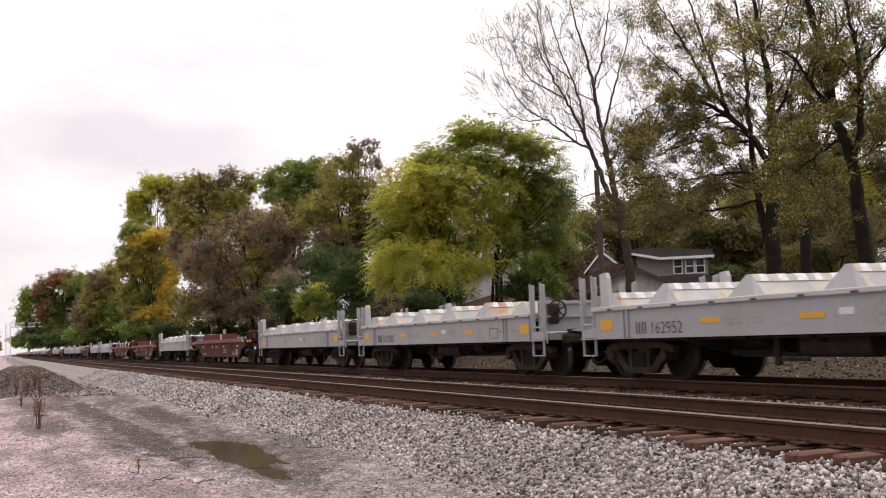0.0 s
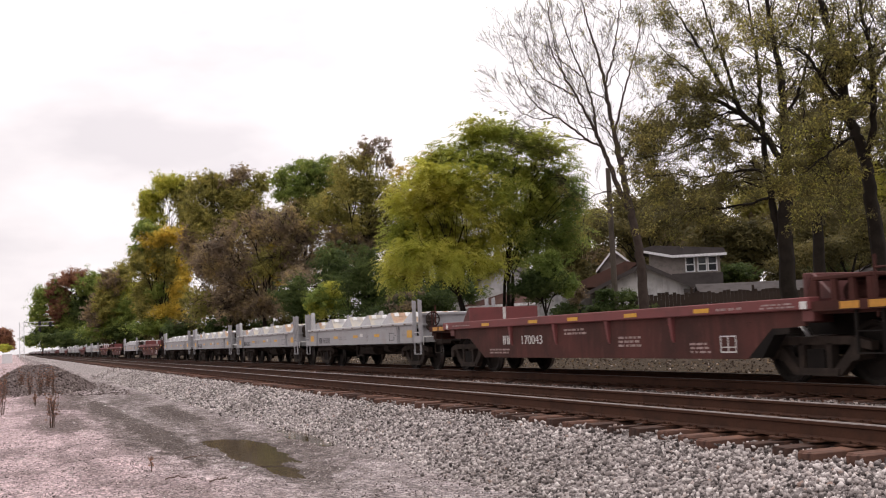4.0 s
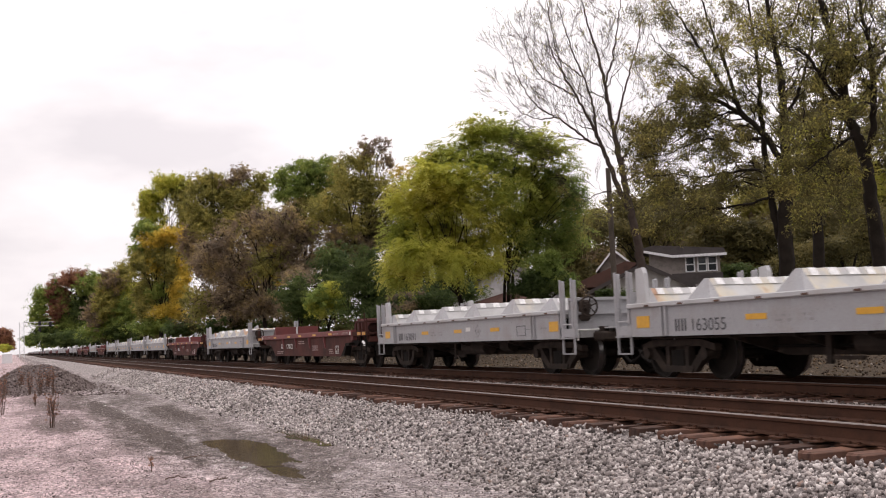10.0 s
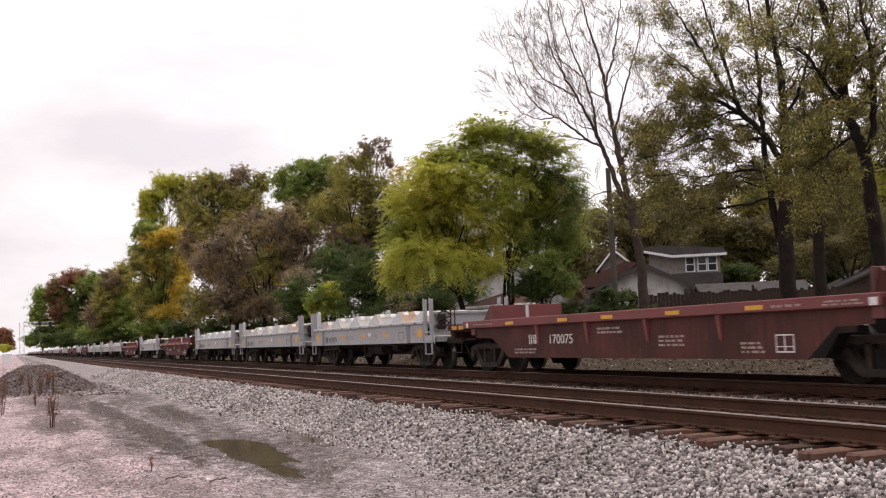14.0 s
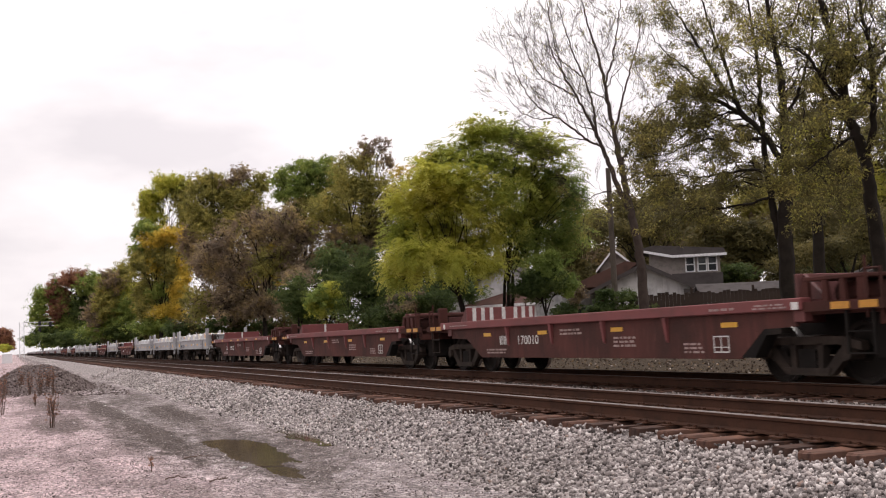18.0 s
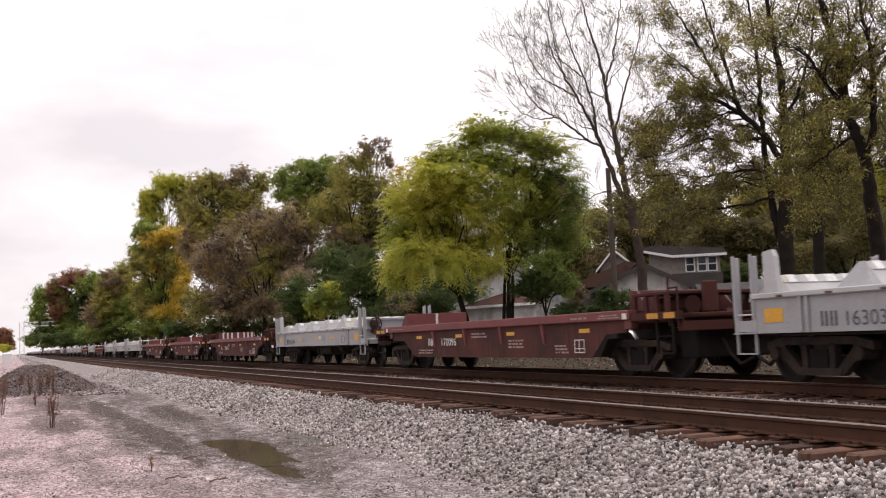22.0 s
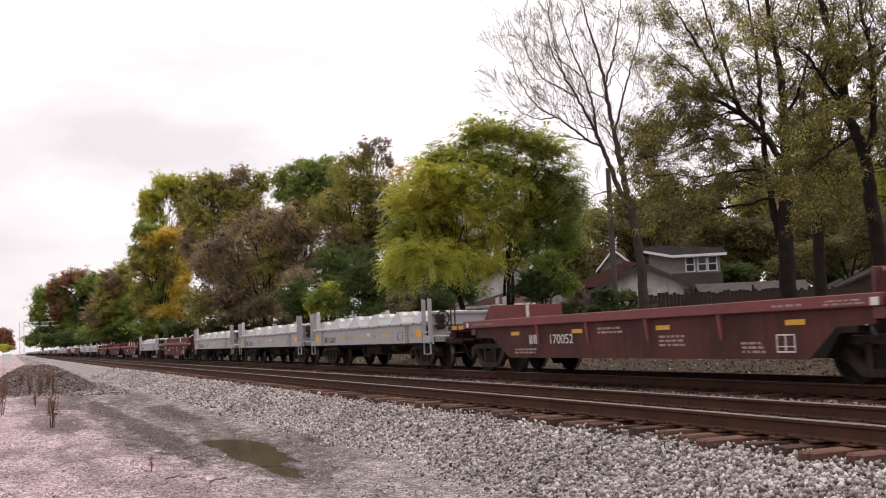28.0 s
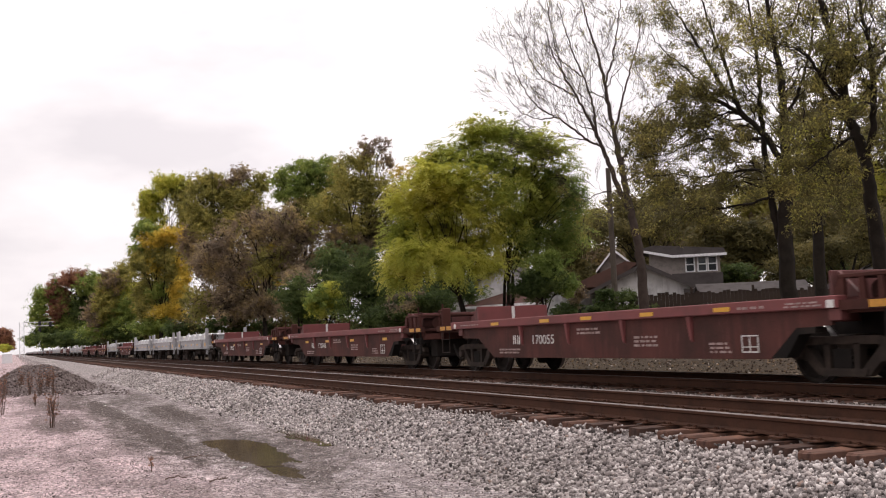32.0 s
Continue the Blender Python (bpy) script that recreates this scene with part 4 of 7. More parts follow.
        if detail:
            for s in (-1, 1):
                for x in (0.95, 1.22):
                    part("grab_post", rod(bm_new(), (e + d * x, s * 1.4, 0.95), (e + d * x, s * 1.4, 1.78 if x < 1 else 1.62), 0.02, n=6), BROWN, car)
                part("grab_iron", rod(bm_new(), (e + d * 0.95, s * 1.4, 1.6), (e + d * 1.22, s * 1.4, 1.6), 0.018, n=6), BROWN, car)
                a, b = sorted((e + d * 0.55, e + d * 1.05))
                bm = bx(bm_new(), a - 0.02, a + 0.02, s * 1.4 - 0.02, s * 1.4 + 0.02, 0.46, 1.06)
                bx(bm, b - 0.02, b + 0.02, s * 1.4 - 0.02, s * 1.4 + 0.02, 0.46, 1.06)
                bx(bm, a, b, s * 1.4 - 0.025, s * 1.4 + 0.025, 0.46, 0.48)
                bx(bm, a, b, s * 1.4 - 0.012, s * 1.4 + 0.012, 0.76, 0.78)
                if d < 0:
                    bm.free()
                    bm = bm_new()
                    for p, q in (((a, 0.5), (a, 1.06)), ((b, 0.5), (b, 1.06)), ((a, 0.5), (b, 0.5)), ((a, 0.84), (b, 0.84))):
                        rod(bm, (p[0], s * 1.4, p[1]), (q[0], s * 1.4, q[1]), 0.012, n=6)
                part("stirrup_step", bm, STEEL if d < 0 else NEARBLACK, car)
        coupler(car, e + d * 1.0, d)
    part("centre_sill", bx(bm_new(), L0 - 1.1, RL + 1.1, -0.3, 0.3, 0.72, 1.02), NEARBLACK, car)
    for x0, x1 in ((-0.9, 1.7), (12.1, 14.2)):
        part("end_underframe", bx(bm_new(), x0, x1, -0.62, 0.62, 0.6, 1.018), NEARBLACK, car)
    part("draft_housing", bx(bm_new(), 14.25, 14.75, -0.9, 0.9, 0.36, 1.018, 0.03), NEARBLACK, car)
    part("slope_sheet", prism(bm_new(), [(11.96, 0.4), (12.56, 0.84), (12.95, 0.84), (12.95, 0.76), (12.6, 0.74), (12.3, 0.4)], -1.42, -1.2), NEARBLACK, car)
    bogie(car, 0.0, detail)
    bogie(car, 13.05, detail)
    if detail:
        rng = random.Random(9)
        y = -1.503
        bm = bm_new()
        rod(bm, (-0.3, y + 0.004, 1.165), (-0.3, y - 0.004, 1.165), 0.065, n=16)
        part("white_disc", bm, WHITE, car)
        plates(car, "reflector", -1.462, ((-1.42, -1.08, 1.08, 1.18), (-0.98, -0.62, 1.08, 1.18), (14.07, 14.43, 1.08, 1.18), (14.61, 14.95, 1.08, 1.18)), ORANGE, "orange reflector")
        plates(car, "reflector", *((y, [(a, a + 0.42, 1.13, 1.2) for a in (1.95, 4.5, 6.3, 8.5, 10.7)]) if striped is None else (-1.424, [(a, a + 0.42, 0.88, 0.96) for a in (2.05, 4.95, 8.05, 11.5)])), YELLOW, "yellow reflector strip")
        plates(car, "white_placard", y, ((13.3, 13.45, 1.1, 1.21),), WHITE)
        tagged(part("stencil", bars(bars(bars(bm_new(), 0.05, 1.2, 1.15, 1.2, y, 1, rng), 11.3, 12.0, 1.13, 1.2, y, 1, rng), 12.4, 13.2, 1.12, 1.21, y, 2, rng), FADEDRED, car), kind="stuff")
        y = -1.422
        tagged(part("stencil", bars(bars(bars(bars(bm_new(), 5.95, 6.9, 0.84, 0.99, y, 2, rng), 8.1, 8.95, 0.58, 0.8, y, 3, rng), 10.4, 11.0, 0.46, 0.66, y, 3, rng), 2.2, 3.3, 0.46, 0.6, y, 2, rng), FADEDRED, car), kind="stuff")
        bm = bm_new()
        for x0, x1, z0, z1 in ((11.27, 11.68, 0.48, 0.5), (11.27, 11.68, 0.73, 0.75), (11.27, 11.29, 0.5, 0.73), (11.66, 11.68, 0.5, 0.73)):
            bx(bm, x0, x1, y - 0.004, y + 0.004, z0, z1)
        bx(bm, 11.46, 11.48, y - 0.004, y + 0.004, 0.5, 0.73)
        bx(bm, 11.29, 11.66, y - 0.004, y + 0.004, 0.56, 0.575)
        part("white_box_mark", bm, WHITE, car)
        part("air_reservoir", rod(bm_new(), (13.55, -0.75, 1.31), (14.5, -0.75, 1.31), 0.17, n=14), BROWN, car)
    return car



def number_car(car, digits, red):
    """Fleet digits on the camera's side, with two plain blocks for the owner's mark."""
    m, h = (WHITE, 0.2) if red else (INK, 0.21)
    x, z, y = (3.9, 0.68, -1.426) if red else (1.86, 0.85, -1.445)
    me = words(digits, h, m)
    w = max(v.co.x for v in me.vertices)
    k = (1.07 if red else 0.98) / w
    me.transform(Matrix.Diagonal((k, 1, 1, 1)))
    part("fleet_number", me, None, car, "stencilled fleet number", at=pose(x, y, z))
    for x0 in ((2.98, 3.19) if red else (1.42, 1.61)):
        bm = bx(bm_new(), x0, x0 + 0.045, y - 0.002, y + 0.002, z, z + h)
        bx(bm, x0 + 0.09, x0 + 0.135, y - 0.002, y + 0.002, z, z + h)
        part("owner_mark", bm, m, car)


PROTO = {("G", False): grey_car(False), ("G", True): grey_car(True), ("R", False): red_car(False), ("R", True): red_car(True), ("R", None): red_car(None),
         ("g", False): grey_car(False, False), ("r", False): red_car(False, False)}
SPEED = 9.123
# place along the track at the start, kind, worn deck or striped bulkhead, digits
CONSIST = [(-63.6, "R", False, ""), (-46.6, "G", False, ""), (-32.3, "G", True, "162985"), (-18.0, "G", True, "162952"), (-3.9, "G", True, "163032"),
           (10.71, "R", None, "170043"), (27.65, "G", True, "163054"), (43.02, "R", None, "170022"), (59.76, "G", False, "163091"), (74.08, "G", True, "163055"),
           (88.2, "G", True, "162979"), (103.3, "R", None, "170075"), (120.85, "R", False, ""), (138.25, "R", True, "170010"), (155.15, "G", False, "163044"),
           (170.05, "R", False, "170096"), (187.16, "G", False, "163036"), (201.55, "G", False, "163014"), (215.81, "G", False, "163007"), (231.04, "R", False, "170052"),
           (248.8, "R", False, "170046"), (266.7, "R", None, "170055")]
AHEAD = "GRRGGRGGGRGGRRGGGRGRGGRRGGGRGGRGRRGGGRGGRRGGGRGGRR"
CARS = []


def set_out():
    spot, kind = -63.6, "R"
    for k, c in enumerate(AHEAD):
        spot -= {"GG": 14.25, "GR": 15.2, "RR": 17.6, "RG": 17.0}[c + kind]
        kind = c
        near = spot > -135
        CONSIST.append((spot, c if near else c.lower(), near and k == 2, ""))
    for spot, kind, flag, digits in CONSIST:
        car = copy_thing(PROTO[kind, flag], pose(spot, FAR_MID, 0))
        if digits:
            number_car(car, digits, kind == "R")
        CARS.append((car, spot))
    for ob in PROTO.values():
        for o in (*ob.children_recursive, ob):
            bpy.data.objects.remove(o)


set_out()

# ---- trees ----
def tubes(paths, material, name, n=6):
    """Tapered tubes along paths of (points, radii) arrays, in one mesh."""
    V, F, base = [], [], 0
    for pts, rad in paths:
        pts = np.asarray(pts, float)
        d = np.gradient(pts, axis=0)
        d /= np.linalg.norm(d, axis=1)[:, None] + 1e-9
        ref = np.array([0.31, 0.87, 0.2])
        a = np.cross(d, ref)
        a /= np.linalg.norm(a, axis=1)[:, None] + 1e-9
        b = np.cross(d, a)
        k = n if rad[0] > 0.05 else 4 if rad[0] > 0.018 else 3
        ang = np.arange(k) * math.tau / k
        ring = pts[:, None] + np.asarray(rad)[:, None, None] * (np.cos(ang)[None, :, None] * a[:, None] + np.sin(ang)[None, :, None] * b[:, None])
        m = len(pts)
        V.append(ring.reshape(-1, 3))
        I = base + np.arange(m * k).reshape(m, k)
        J = np.roll(I, -1, 1)
        F.append(np.stack([I[:-1], J[:-1], J[1:], I[1:]], -1).reshape(-1, 4))
        base += m * k
    return raw_mesh(name, np.concatenate(V), np.concatenate(F), material, True)


def bough(rng, p0, p1, r0, r1, n=7, sag=0.12, crook=0.035):
    """A crooked limb from p0 to p1 that leaves steeply and bends over."""
    p0, p1 = np.asarray(p0, float), np.asarray(p1, float)
    t = np.linspace(0, 1, n)[:, None]
    L = np.linalg.norm(p1 - p0)
    mid = np.sin(t * math.pi) * np.array([0, 0, sag * L])
    w = rng.normal(0, crook * L, (n, 3)) * np.sin(t * math.pi)
    return p0 + (p1 - p0) * t + mid + w, r0 + (r1 - r0) * t[:, 0]


def leaves_mesh(rng, centres, spread, per, size, material, name, droop=0.0, long=1.0):
    """Small pointed leaves in clumps, turned outwards and to the light, every leaf an island."""
    n = len(centres) * per
    o = rng.normal(size=(n, 3))
    o /= np.linalg.norm(o, axis=1)[:, None]
    c = np.repeat(centres, per, 0) + o * np.array((1.25, 1.25, 0.8)) * (rng.random(n) ** 0.45 * np.repeat(spread, per))[:, None]
    face = o + np.array((0, 0, 0.6)) + rng.normal(0, 0.55, (n, 3))
    a = rng.normal(size=(n, 3))
    a[:, 2] -= droop
    b = np.cross(face, a)
    b /= np.linalg.norm(b, axis=1)[:, None]
    a = np.cross(b, face)
    a /= np.linalg.norm(a, axis=1)[:, None]
    s = size * rng.uniform(0.6, 1.35, n)[:, None]
    V = np.stack([c - a * s * long, c + b * s * 0.8 / long, c + a * s * long], 1)
    return raw_mesh(name, V.reshape(-1, 3), np.arange(n * 3).reshape(n, 3), material)


def fronds_mesh(rng, roots, hub, per, length, material, name):
    """Drooping feathered leaves: leaflets in pairs along a rib that arches out from the crown."""
    n = len(roots) * per
    p = np.repeat(roots, per, 0) + rng.normal(0, 0.12, (n, 3))
    d = (p - hub) * np.array((1, 1, 0.5))
    d /= np.linalg.norm(d, axis=1)[:, None] + 1e-6
    d = d + rng.normal(0, 0.6, (n, 3))
    d[:, 2] += 0.25
    d /= np.linalg.norm(d, axis=1)[:, None]
    L = length * rng.uniform(0.6, 1.25, n)[:, None]
    side = np.cross(d, (0, 0, 1.0)) + 1e-6
    side /= np.linalg.norm(side, axis=1)[:, None]
    tris = []
    for k in range(5):
        t = 0.2 + 0.18 * k
        at = p + d * L * t - np.array((0, 0, 1.0)) * L * 0.5 * t * t
        along = d - np.array((0, 0, 1.0)) * t
        size = L * (0.4 - 0.05 * abs(k - 2))
        for s in (-1, 1):
            out = side * s + 0.55 * along + np.array((0, 0, -0.25)) + rng.normal(0, 0.15, (n, 3))
            out /= np.linalg.norm(out, axis=1)[:, None]
            wide = along / np.linalg.norm(along, axis=1)[:, None] * size * 0.3
            tris.append(np.stack([at, at + out * size * 0.5 + wide, at + out * size], 1))
    V = np.concatenate(tris)
    return raw_mesh(name, V.reshape(-1, 3), np.arange(len(V) * 3).reshape(-1, 3), material)


def tree(seed, label, category, base, girth, blobs, leaf, count, per, twigs=1.0, lean=None, stems=1, clump=0.3, droop=0.0, long=1.0, core=5, boles=(), fronds=False):
    """A tree: stems from base, limbs into the masses of its crown and leaves in clumps about the twigs.
    blobs: (leaf kind, x, y, z, radius across, radius up) for each mass of the crown.
    boles: main stems as courses of (x, y, z, girth), from which the limbs then spring."""
    rng = np.random.default_rng(seed)
    root = new("tree" if category == "tree" else category.replace(" ", "_"))
    tagged(root, label, category)
    base = np.array(base, float)
    root.location = base
    B = [(k, np.array((x, y, z)) - base, rw, rh) for k, x, y, z, rw, rh in blobs]
    total = sum(rw * rw * rh for _, _, rw, rh in B)
    top = np.mean([c for _, c, _, _ in B], 0)
    fork = np.array((lean or (0.35 * top[0], 0.35 * top[1], 0.45 * max(top[2], 0.6))), float)
    paths, tips = [], {}
    foot = np.array((0, 0, -0.3))
    forks = []
    shafts = []
    for bole in boles:
        q = np.array(bole)
        s = np.linspace(0, len(q) - 1, 5 * len(q))
        q = np.stack([np.interp(s, np.arange(len(q)), q[:, k]) for k in range(4)], -1)
        q[1:-1, :3] = (q[:-2, :3] + 2 * q[1:-1, :3] + q[2:, :3]) / 4 + rng.normal(0, 0.03, (len(q) - 2, 3))
        q[:, :3] -= base
        paths.append((q[:, :3], q[:, 3]))
        shafts.append(q)
    for s in range(0 if boles else stems):
        f = fork + (rng.normal(0, 0.35, 3) * girth * 3 if stems > 1 else 0)
        ft = foot + (np.array((*rng.normal(0, girth * 2.0, 2), 0)) if stems > 1 else 0)
        forks.append(f)
        pts, rad = bough(rng, ft, f, girth, girth * 0.7, 8, 0.0, 0.01)
        rad[0] *= 1.35
        paths.append((pts, rad))
    for k, c, rw, rh in B:
        share = rw * rw * rh / total
        r = girth * (0.16 + 0.42 * share ** 0.5)
        if boles:
            q = np.concatenate(shafts)
            cost = np.linalg.norm(q[:, :3] - c, axis=1) + 2.5 * np.clip(q[:, 2] + 0.5 * np.linalg.norm(q[:, :2] - c[:2], axis=1) - c[2], 0, 9)
            near = cost.argmin()
            f, r = q[near, :3], min(r, 0.5 * q[near, 3])
        else:
            f = forks[rng.integers(len(forks))]
        limb, lr = bough(rng, f, c, r, r * 0.45)
        paths.append((limb, lr))
        m = max(6, int(count * share))
        lumps = 15
        ld = rng.normal(size=(lumps, 3))
        ld /= np.linalg.norm(ld, axis=1)[:, None]
        box = np.array((rw, rw, rh))
        lc = c + ld * box * rng.uniform(0.3, 0.75, lumps)[:, None]
        pick = rng.integers(lumps, size=m)
        lr_ = rng.uniform(0.32, 0.62, lumps)[pick]
        d = rng.normal(size=(m, 3))
        d /= np.linalg.norm(d, axis=1)[:, None]
        q = lc[pick] + d * box * (lr_ * rng.random(m) ** 0.4)[:, None]
        q[:, 2] = np.maximum(q[:, 2], 0.15)
        tips.setdefault(k, []).append(q)
        hubs = c + np.clip(rng.normal(0, 0.4, (max(3, int(6 * twigs)), 3)), -0.75, 0.75) * np.array((rw, rw, rh))
        for h in hubs:
            j = rng.integers(2, 7)
            p, pr = bough(rng, limb[j], h, lr[j] * 0.6, max(0.012, lr[j] * 0.25), 5)
            paths.append((p, pr))
        near = np.linalg.norm(q[:, None] - hubs[None], axis=2).argmin(1)
        for i in range(0, m, 1 if twigs > 1.7 else 2 if twigs > 1.2 else 5):
            p, pr = bough(rng, hubs[near[i]], q[i], 0.007 + girth * 0.005, 0.005, 4)
            paths.append((p, pr))
    part("trunk", tubes(paths, BARK, "trunk"), None, root, "dark bark, branching limbs")
    for k, qs in tips.items():
        q = np.concatenate(qs)
        if core:
            mid = np.concatenate([c + (x - c) * 0.7 for (kk, c, _, _), x in zip([b for b in B if b[0] == k], qs)])
            part("inner_foliage", leaves_mesh(rng, mid, np.full(len(mid), clump), core, 0.09 if fronds else leaf * 2.3, LEAF[k], "inner_foliage"), None, root)
        if fronds:
            part("crown", fronds_mesh(rng, q, top, per, 0.55, LEAF[k], "crown"), None, root, "feathery drooping autumn leaves")
            continue
        part("crown", leaves_mesh(rng, q, rng.uniform(0.5, 1.3, len(q)) * clump, per, leaf, LEAF[k], "crown", droop, long), None, root, "" if twigs > 1 else "dense autumn leaves")
    return root


class Grown:
    """A tree grown limb by limb: courses of (x, y, z, girth) that fork again and again into twigs, with leaves about the ends."""

    def __init__(self, seed, label, base, bark):
        self.rng, self.bark = np.random.default_rng(seed), bark
        self.root = tagged(new("tree"), label, "tree")
        self.base = np.array(base, float)
        self.root.location = base
        self.courses, self.paths, self.ends = [], [], []

    def limb(self, course, first):
        self.courses.append((np.array(course), first))

    def grow(self, p, d, length, r, level):
        rng = self.rng
        d = d / np.linalg.norm(d)
        r = max(r, 0.0055)
        n = 5 if level > 0 else 4
        pts, rad = bough(rng, p, p + d * length, r, max(r * 0.5, 0.004), n, rng.uniform(-0.06, 0.05), 0.05)
        self.paths.append((pts, rad))
        if level == 0:
            self.ends.append(pts[-1])
            self.ends.append(pts[2])
            return
        for k in range(3 if level > 1 else 4):
            side = rng.normal(size=3)
            side -= side.dot(d) * d
            side /= np.linalg.norm(side)
            turn = rng.uniform(0.25, 0.8)
            nd = d * math.cos(turn) + side * math.sin(turn) + np.array((0, 0, 0.2))
            j = (4, 3, 2, 1, 2)[k]
            self.grow(pts[j], nd, length * rng.uniform(0.5, 0.82), rad[j] * 0.62, level - 1)

    def finish(self, label, levels, foliage, leaf, low=()):
        """foliage: (leaf kind, share of the twigs, leaves on each); low: (leaf kind, height, share, leaves) for the twigs below a height."""
        rng = self.rng
        for q, first in self.courses:
            s = np.linspace(0, len(q) - 1, 6 * len(q))
            q = np.stack([np.interp(s, np.arange(len(q)), q[:, k]) for k in range(4)], -1)
            for _ in range(2):
                q[1:-1, :3] = (q[:-2, :3] + 2 * q[1:-1, :3] + q[2:, :3]) / 4
            q[1:-1, :3] += rng.normal(0, 0.02, (len(q) - 2, 3))
            q[:, :3] -= self.base
            self.paths.append((q[:, :3], q[:, 3]))
            for k in range(int(first * len(q)), len(q), 3 if levels > 3 else 2):
                d = q[k, :3] - q[k - 1, :3]
                d = d / np.linalg.norm(d)
                side = rng.normal(size=3)
                side -= side.dot(d) * d
                side /= np.linalg.norm(side)
                last = k >= len(q) - 2
                self.grow(q[k, :3], d + side * (0.25 if last else rng.uniform(0.5, 1.0)), rng.uniform(0.65, 1.35), min(q[k, 3] * (0.8 if last else 0.4), 0.03), levels - 1)
        part("trunk", tubes(self.paths, self.bark, "trunk"), None, self.root, label)
        e = np.array(self.ends)
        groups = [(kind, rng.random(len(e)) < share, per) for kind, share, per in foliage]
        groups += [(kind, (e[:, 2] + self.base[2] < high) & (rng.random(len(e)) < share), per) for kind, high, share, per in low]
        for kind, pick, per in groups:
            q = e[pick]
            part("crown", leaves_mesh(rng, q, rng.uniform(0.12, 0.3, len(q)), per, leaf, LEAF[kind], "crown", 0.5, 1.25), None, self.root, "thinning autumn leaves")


# wood behind the yard in "do" leaves, its shade carried by the colour
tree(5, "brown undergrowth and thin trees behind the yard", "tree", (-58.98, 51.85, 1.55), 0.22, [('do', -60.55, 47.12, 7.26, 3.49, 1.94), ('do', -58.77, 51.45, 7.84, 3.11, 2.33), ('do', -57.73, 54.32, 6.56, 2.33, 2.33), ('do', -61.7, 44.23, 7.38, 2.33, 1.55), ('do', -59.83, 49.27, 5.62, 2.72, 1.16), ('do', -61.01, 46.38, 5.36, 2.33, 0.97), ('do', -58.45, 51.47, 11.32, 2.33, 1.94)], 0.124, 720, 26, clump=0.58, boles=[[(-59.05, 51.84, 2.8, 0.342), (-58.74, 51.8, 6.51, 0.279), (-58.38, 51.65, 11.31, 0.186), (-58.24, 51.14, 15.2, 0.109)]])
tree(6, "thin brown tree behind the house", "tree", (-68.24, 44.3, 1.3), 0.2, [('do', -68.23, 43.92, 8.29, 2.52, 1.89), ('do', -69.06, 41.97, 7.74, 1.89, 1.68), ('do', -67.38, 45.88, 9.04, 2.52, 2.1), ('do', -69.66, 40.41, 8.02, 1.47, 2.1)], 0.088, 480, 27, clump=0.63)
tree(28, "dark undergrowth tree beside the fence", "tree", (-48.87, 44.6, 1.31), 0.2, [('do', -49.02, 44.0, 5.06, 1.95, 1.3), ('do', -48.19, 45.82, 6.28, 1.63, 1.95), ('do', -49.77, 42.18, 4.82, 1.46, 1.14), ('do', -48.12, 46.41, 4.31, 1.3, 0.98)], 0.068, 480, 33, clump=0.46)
tree(21, "dark undergrowth under the bushy tree", "bush", (-47.14, 17.18, -0.04), 0.1, [('dk', -47.34, 16.46, 2.08, 1.18, 0.84), ('dk', -46.74, 17.92, 2.28, 1.18, 0.84), ('br', -47.12, 16.95, 2.45, 1.05, 0.79)], 0.055, 480, 51, clump=0.24)
tree(29, "tangled shrubs beneath the trees", "bush", (-63.35, 25.03, 0.53), 0.1, [('dk', -63.29, 24.88, 3.64, 1.43, 1.43), ('dk', -64.24, 22.4, 4.1, 1.43, 1.43), ('dk', -65.59, 18.76, 5.33, 1.43, 2.14), ('dk', -62.57, 26.7, 3.56, 1.07, 1.07)], 0.075, 480, 51, clump=0.36)
tree(25, "hazy distant tree beside the line", "tree", (-472.78, 10.79, -0.6), 0.44, [('yg', -472.04, 11.89, 6.65, 2.55, 4.17), ('gr', -474.0, 7.15, 5.93, 3.48, 2.78), ('gr', -470.8, 15.11, 6.04, 4.17, 4.17)], 0.487, 208, 30, clump=1.16)
tree(26, "distant russet tree across the lane", "tree", (-260.15, -1.98, -0.6), 0.4, [('rd', -259.96, -2.19, 4.41, 2.14, 2.77), ('rd', -259.54, -0.8, 2.84, 1.13, 1.51), ('br', -260.99, -4.65, 3.89, 2.27, 2.52)], 0.277, 380, 20, clump=0.76)
tree(27, "low yellowing shrub far down the lane", "bush", (-233.02, -1.57, -0.6), 0.15, [('yg', -232.88, -1.56, 2.23, 1.35, 0.79)], 0.226, 110, 20, clump=0.45)
tree(30, "leafy green shrub before the second house", "bush", (-41.17, 20.98, 0.37), 0.1, [('gr', -41.02, 21.1, 3.73, 0.97, 0.77), ('dk', -41.23, 20.75, 2.95, 1.33, 0.68), ('gr', -40.77, 21.88, 3.02, 0.72, 0.68)], 0.051, 480, 51, clump=0.22)
tree(31, "dark shrub at the house corner", "bush", (-43.49, 26.08, 0.57), 0.08, [('dk', -43.64, 25.6, 2.6, 0.66, 0.47), ('dk', -43.32, 26.45, 2.35, 0.66, 0.47), ('dk', -43.85, 25.23, 1.88, 1.18, 0.47), ('dk', -43.27, 26.69, 1.77, 1.18, 0.42)], 0.055, 240, 51, clump=0.18)
tree(32, "pale dry bush by the house", "bush", (-43.29, 23.89, 0.49), 0.06, [('br', -43.3, 23.78, 2.49, 0.57, 0.64), ('dk', -43.54, 23.29, 1.93, 1.03, 0.46)], 0.054, 160, 30, clump=0.15)
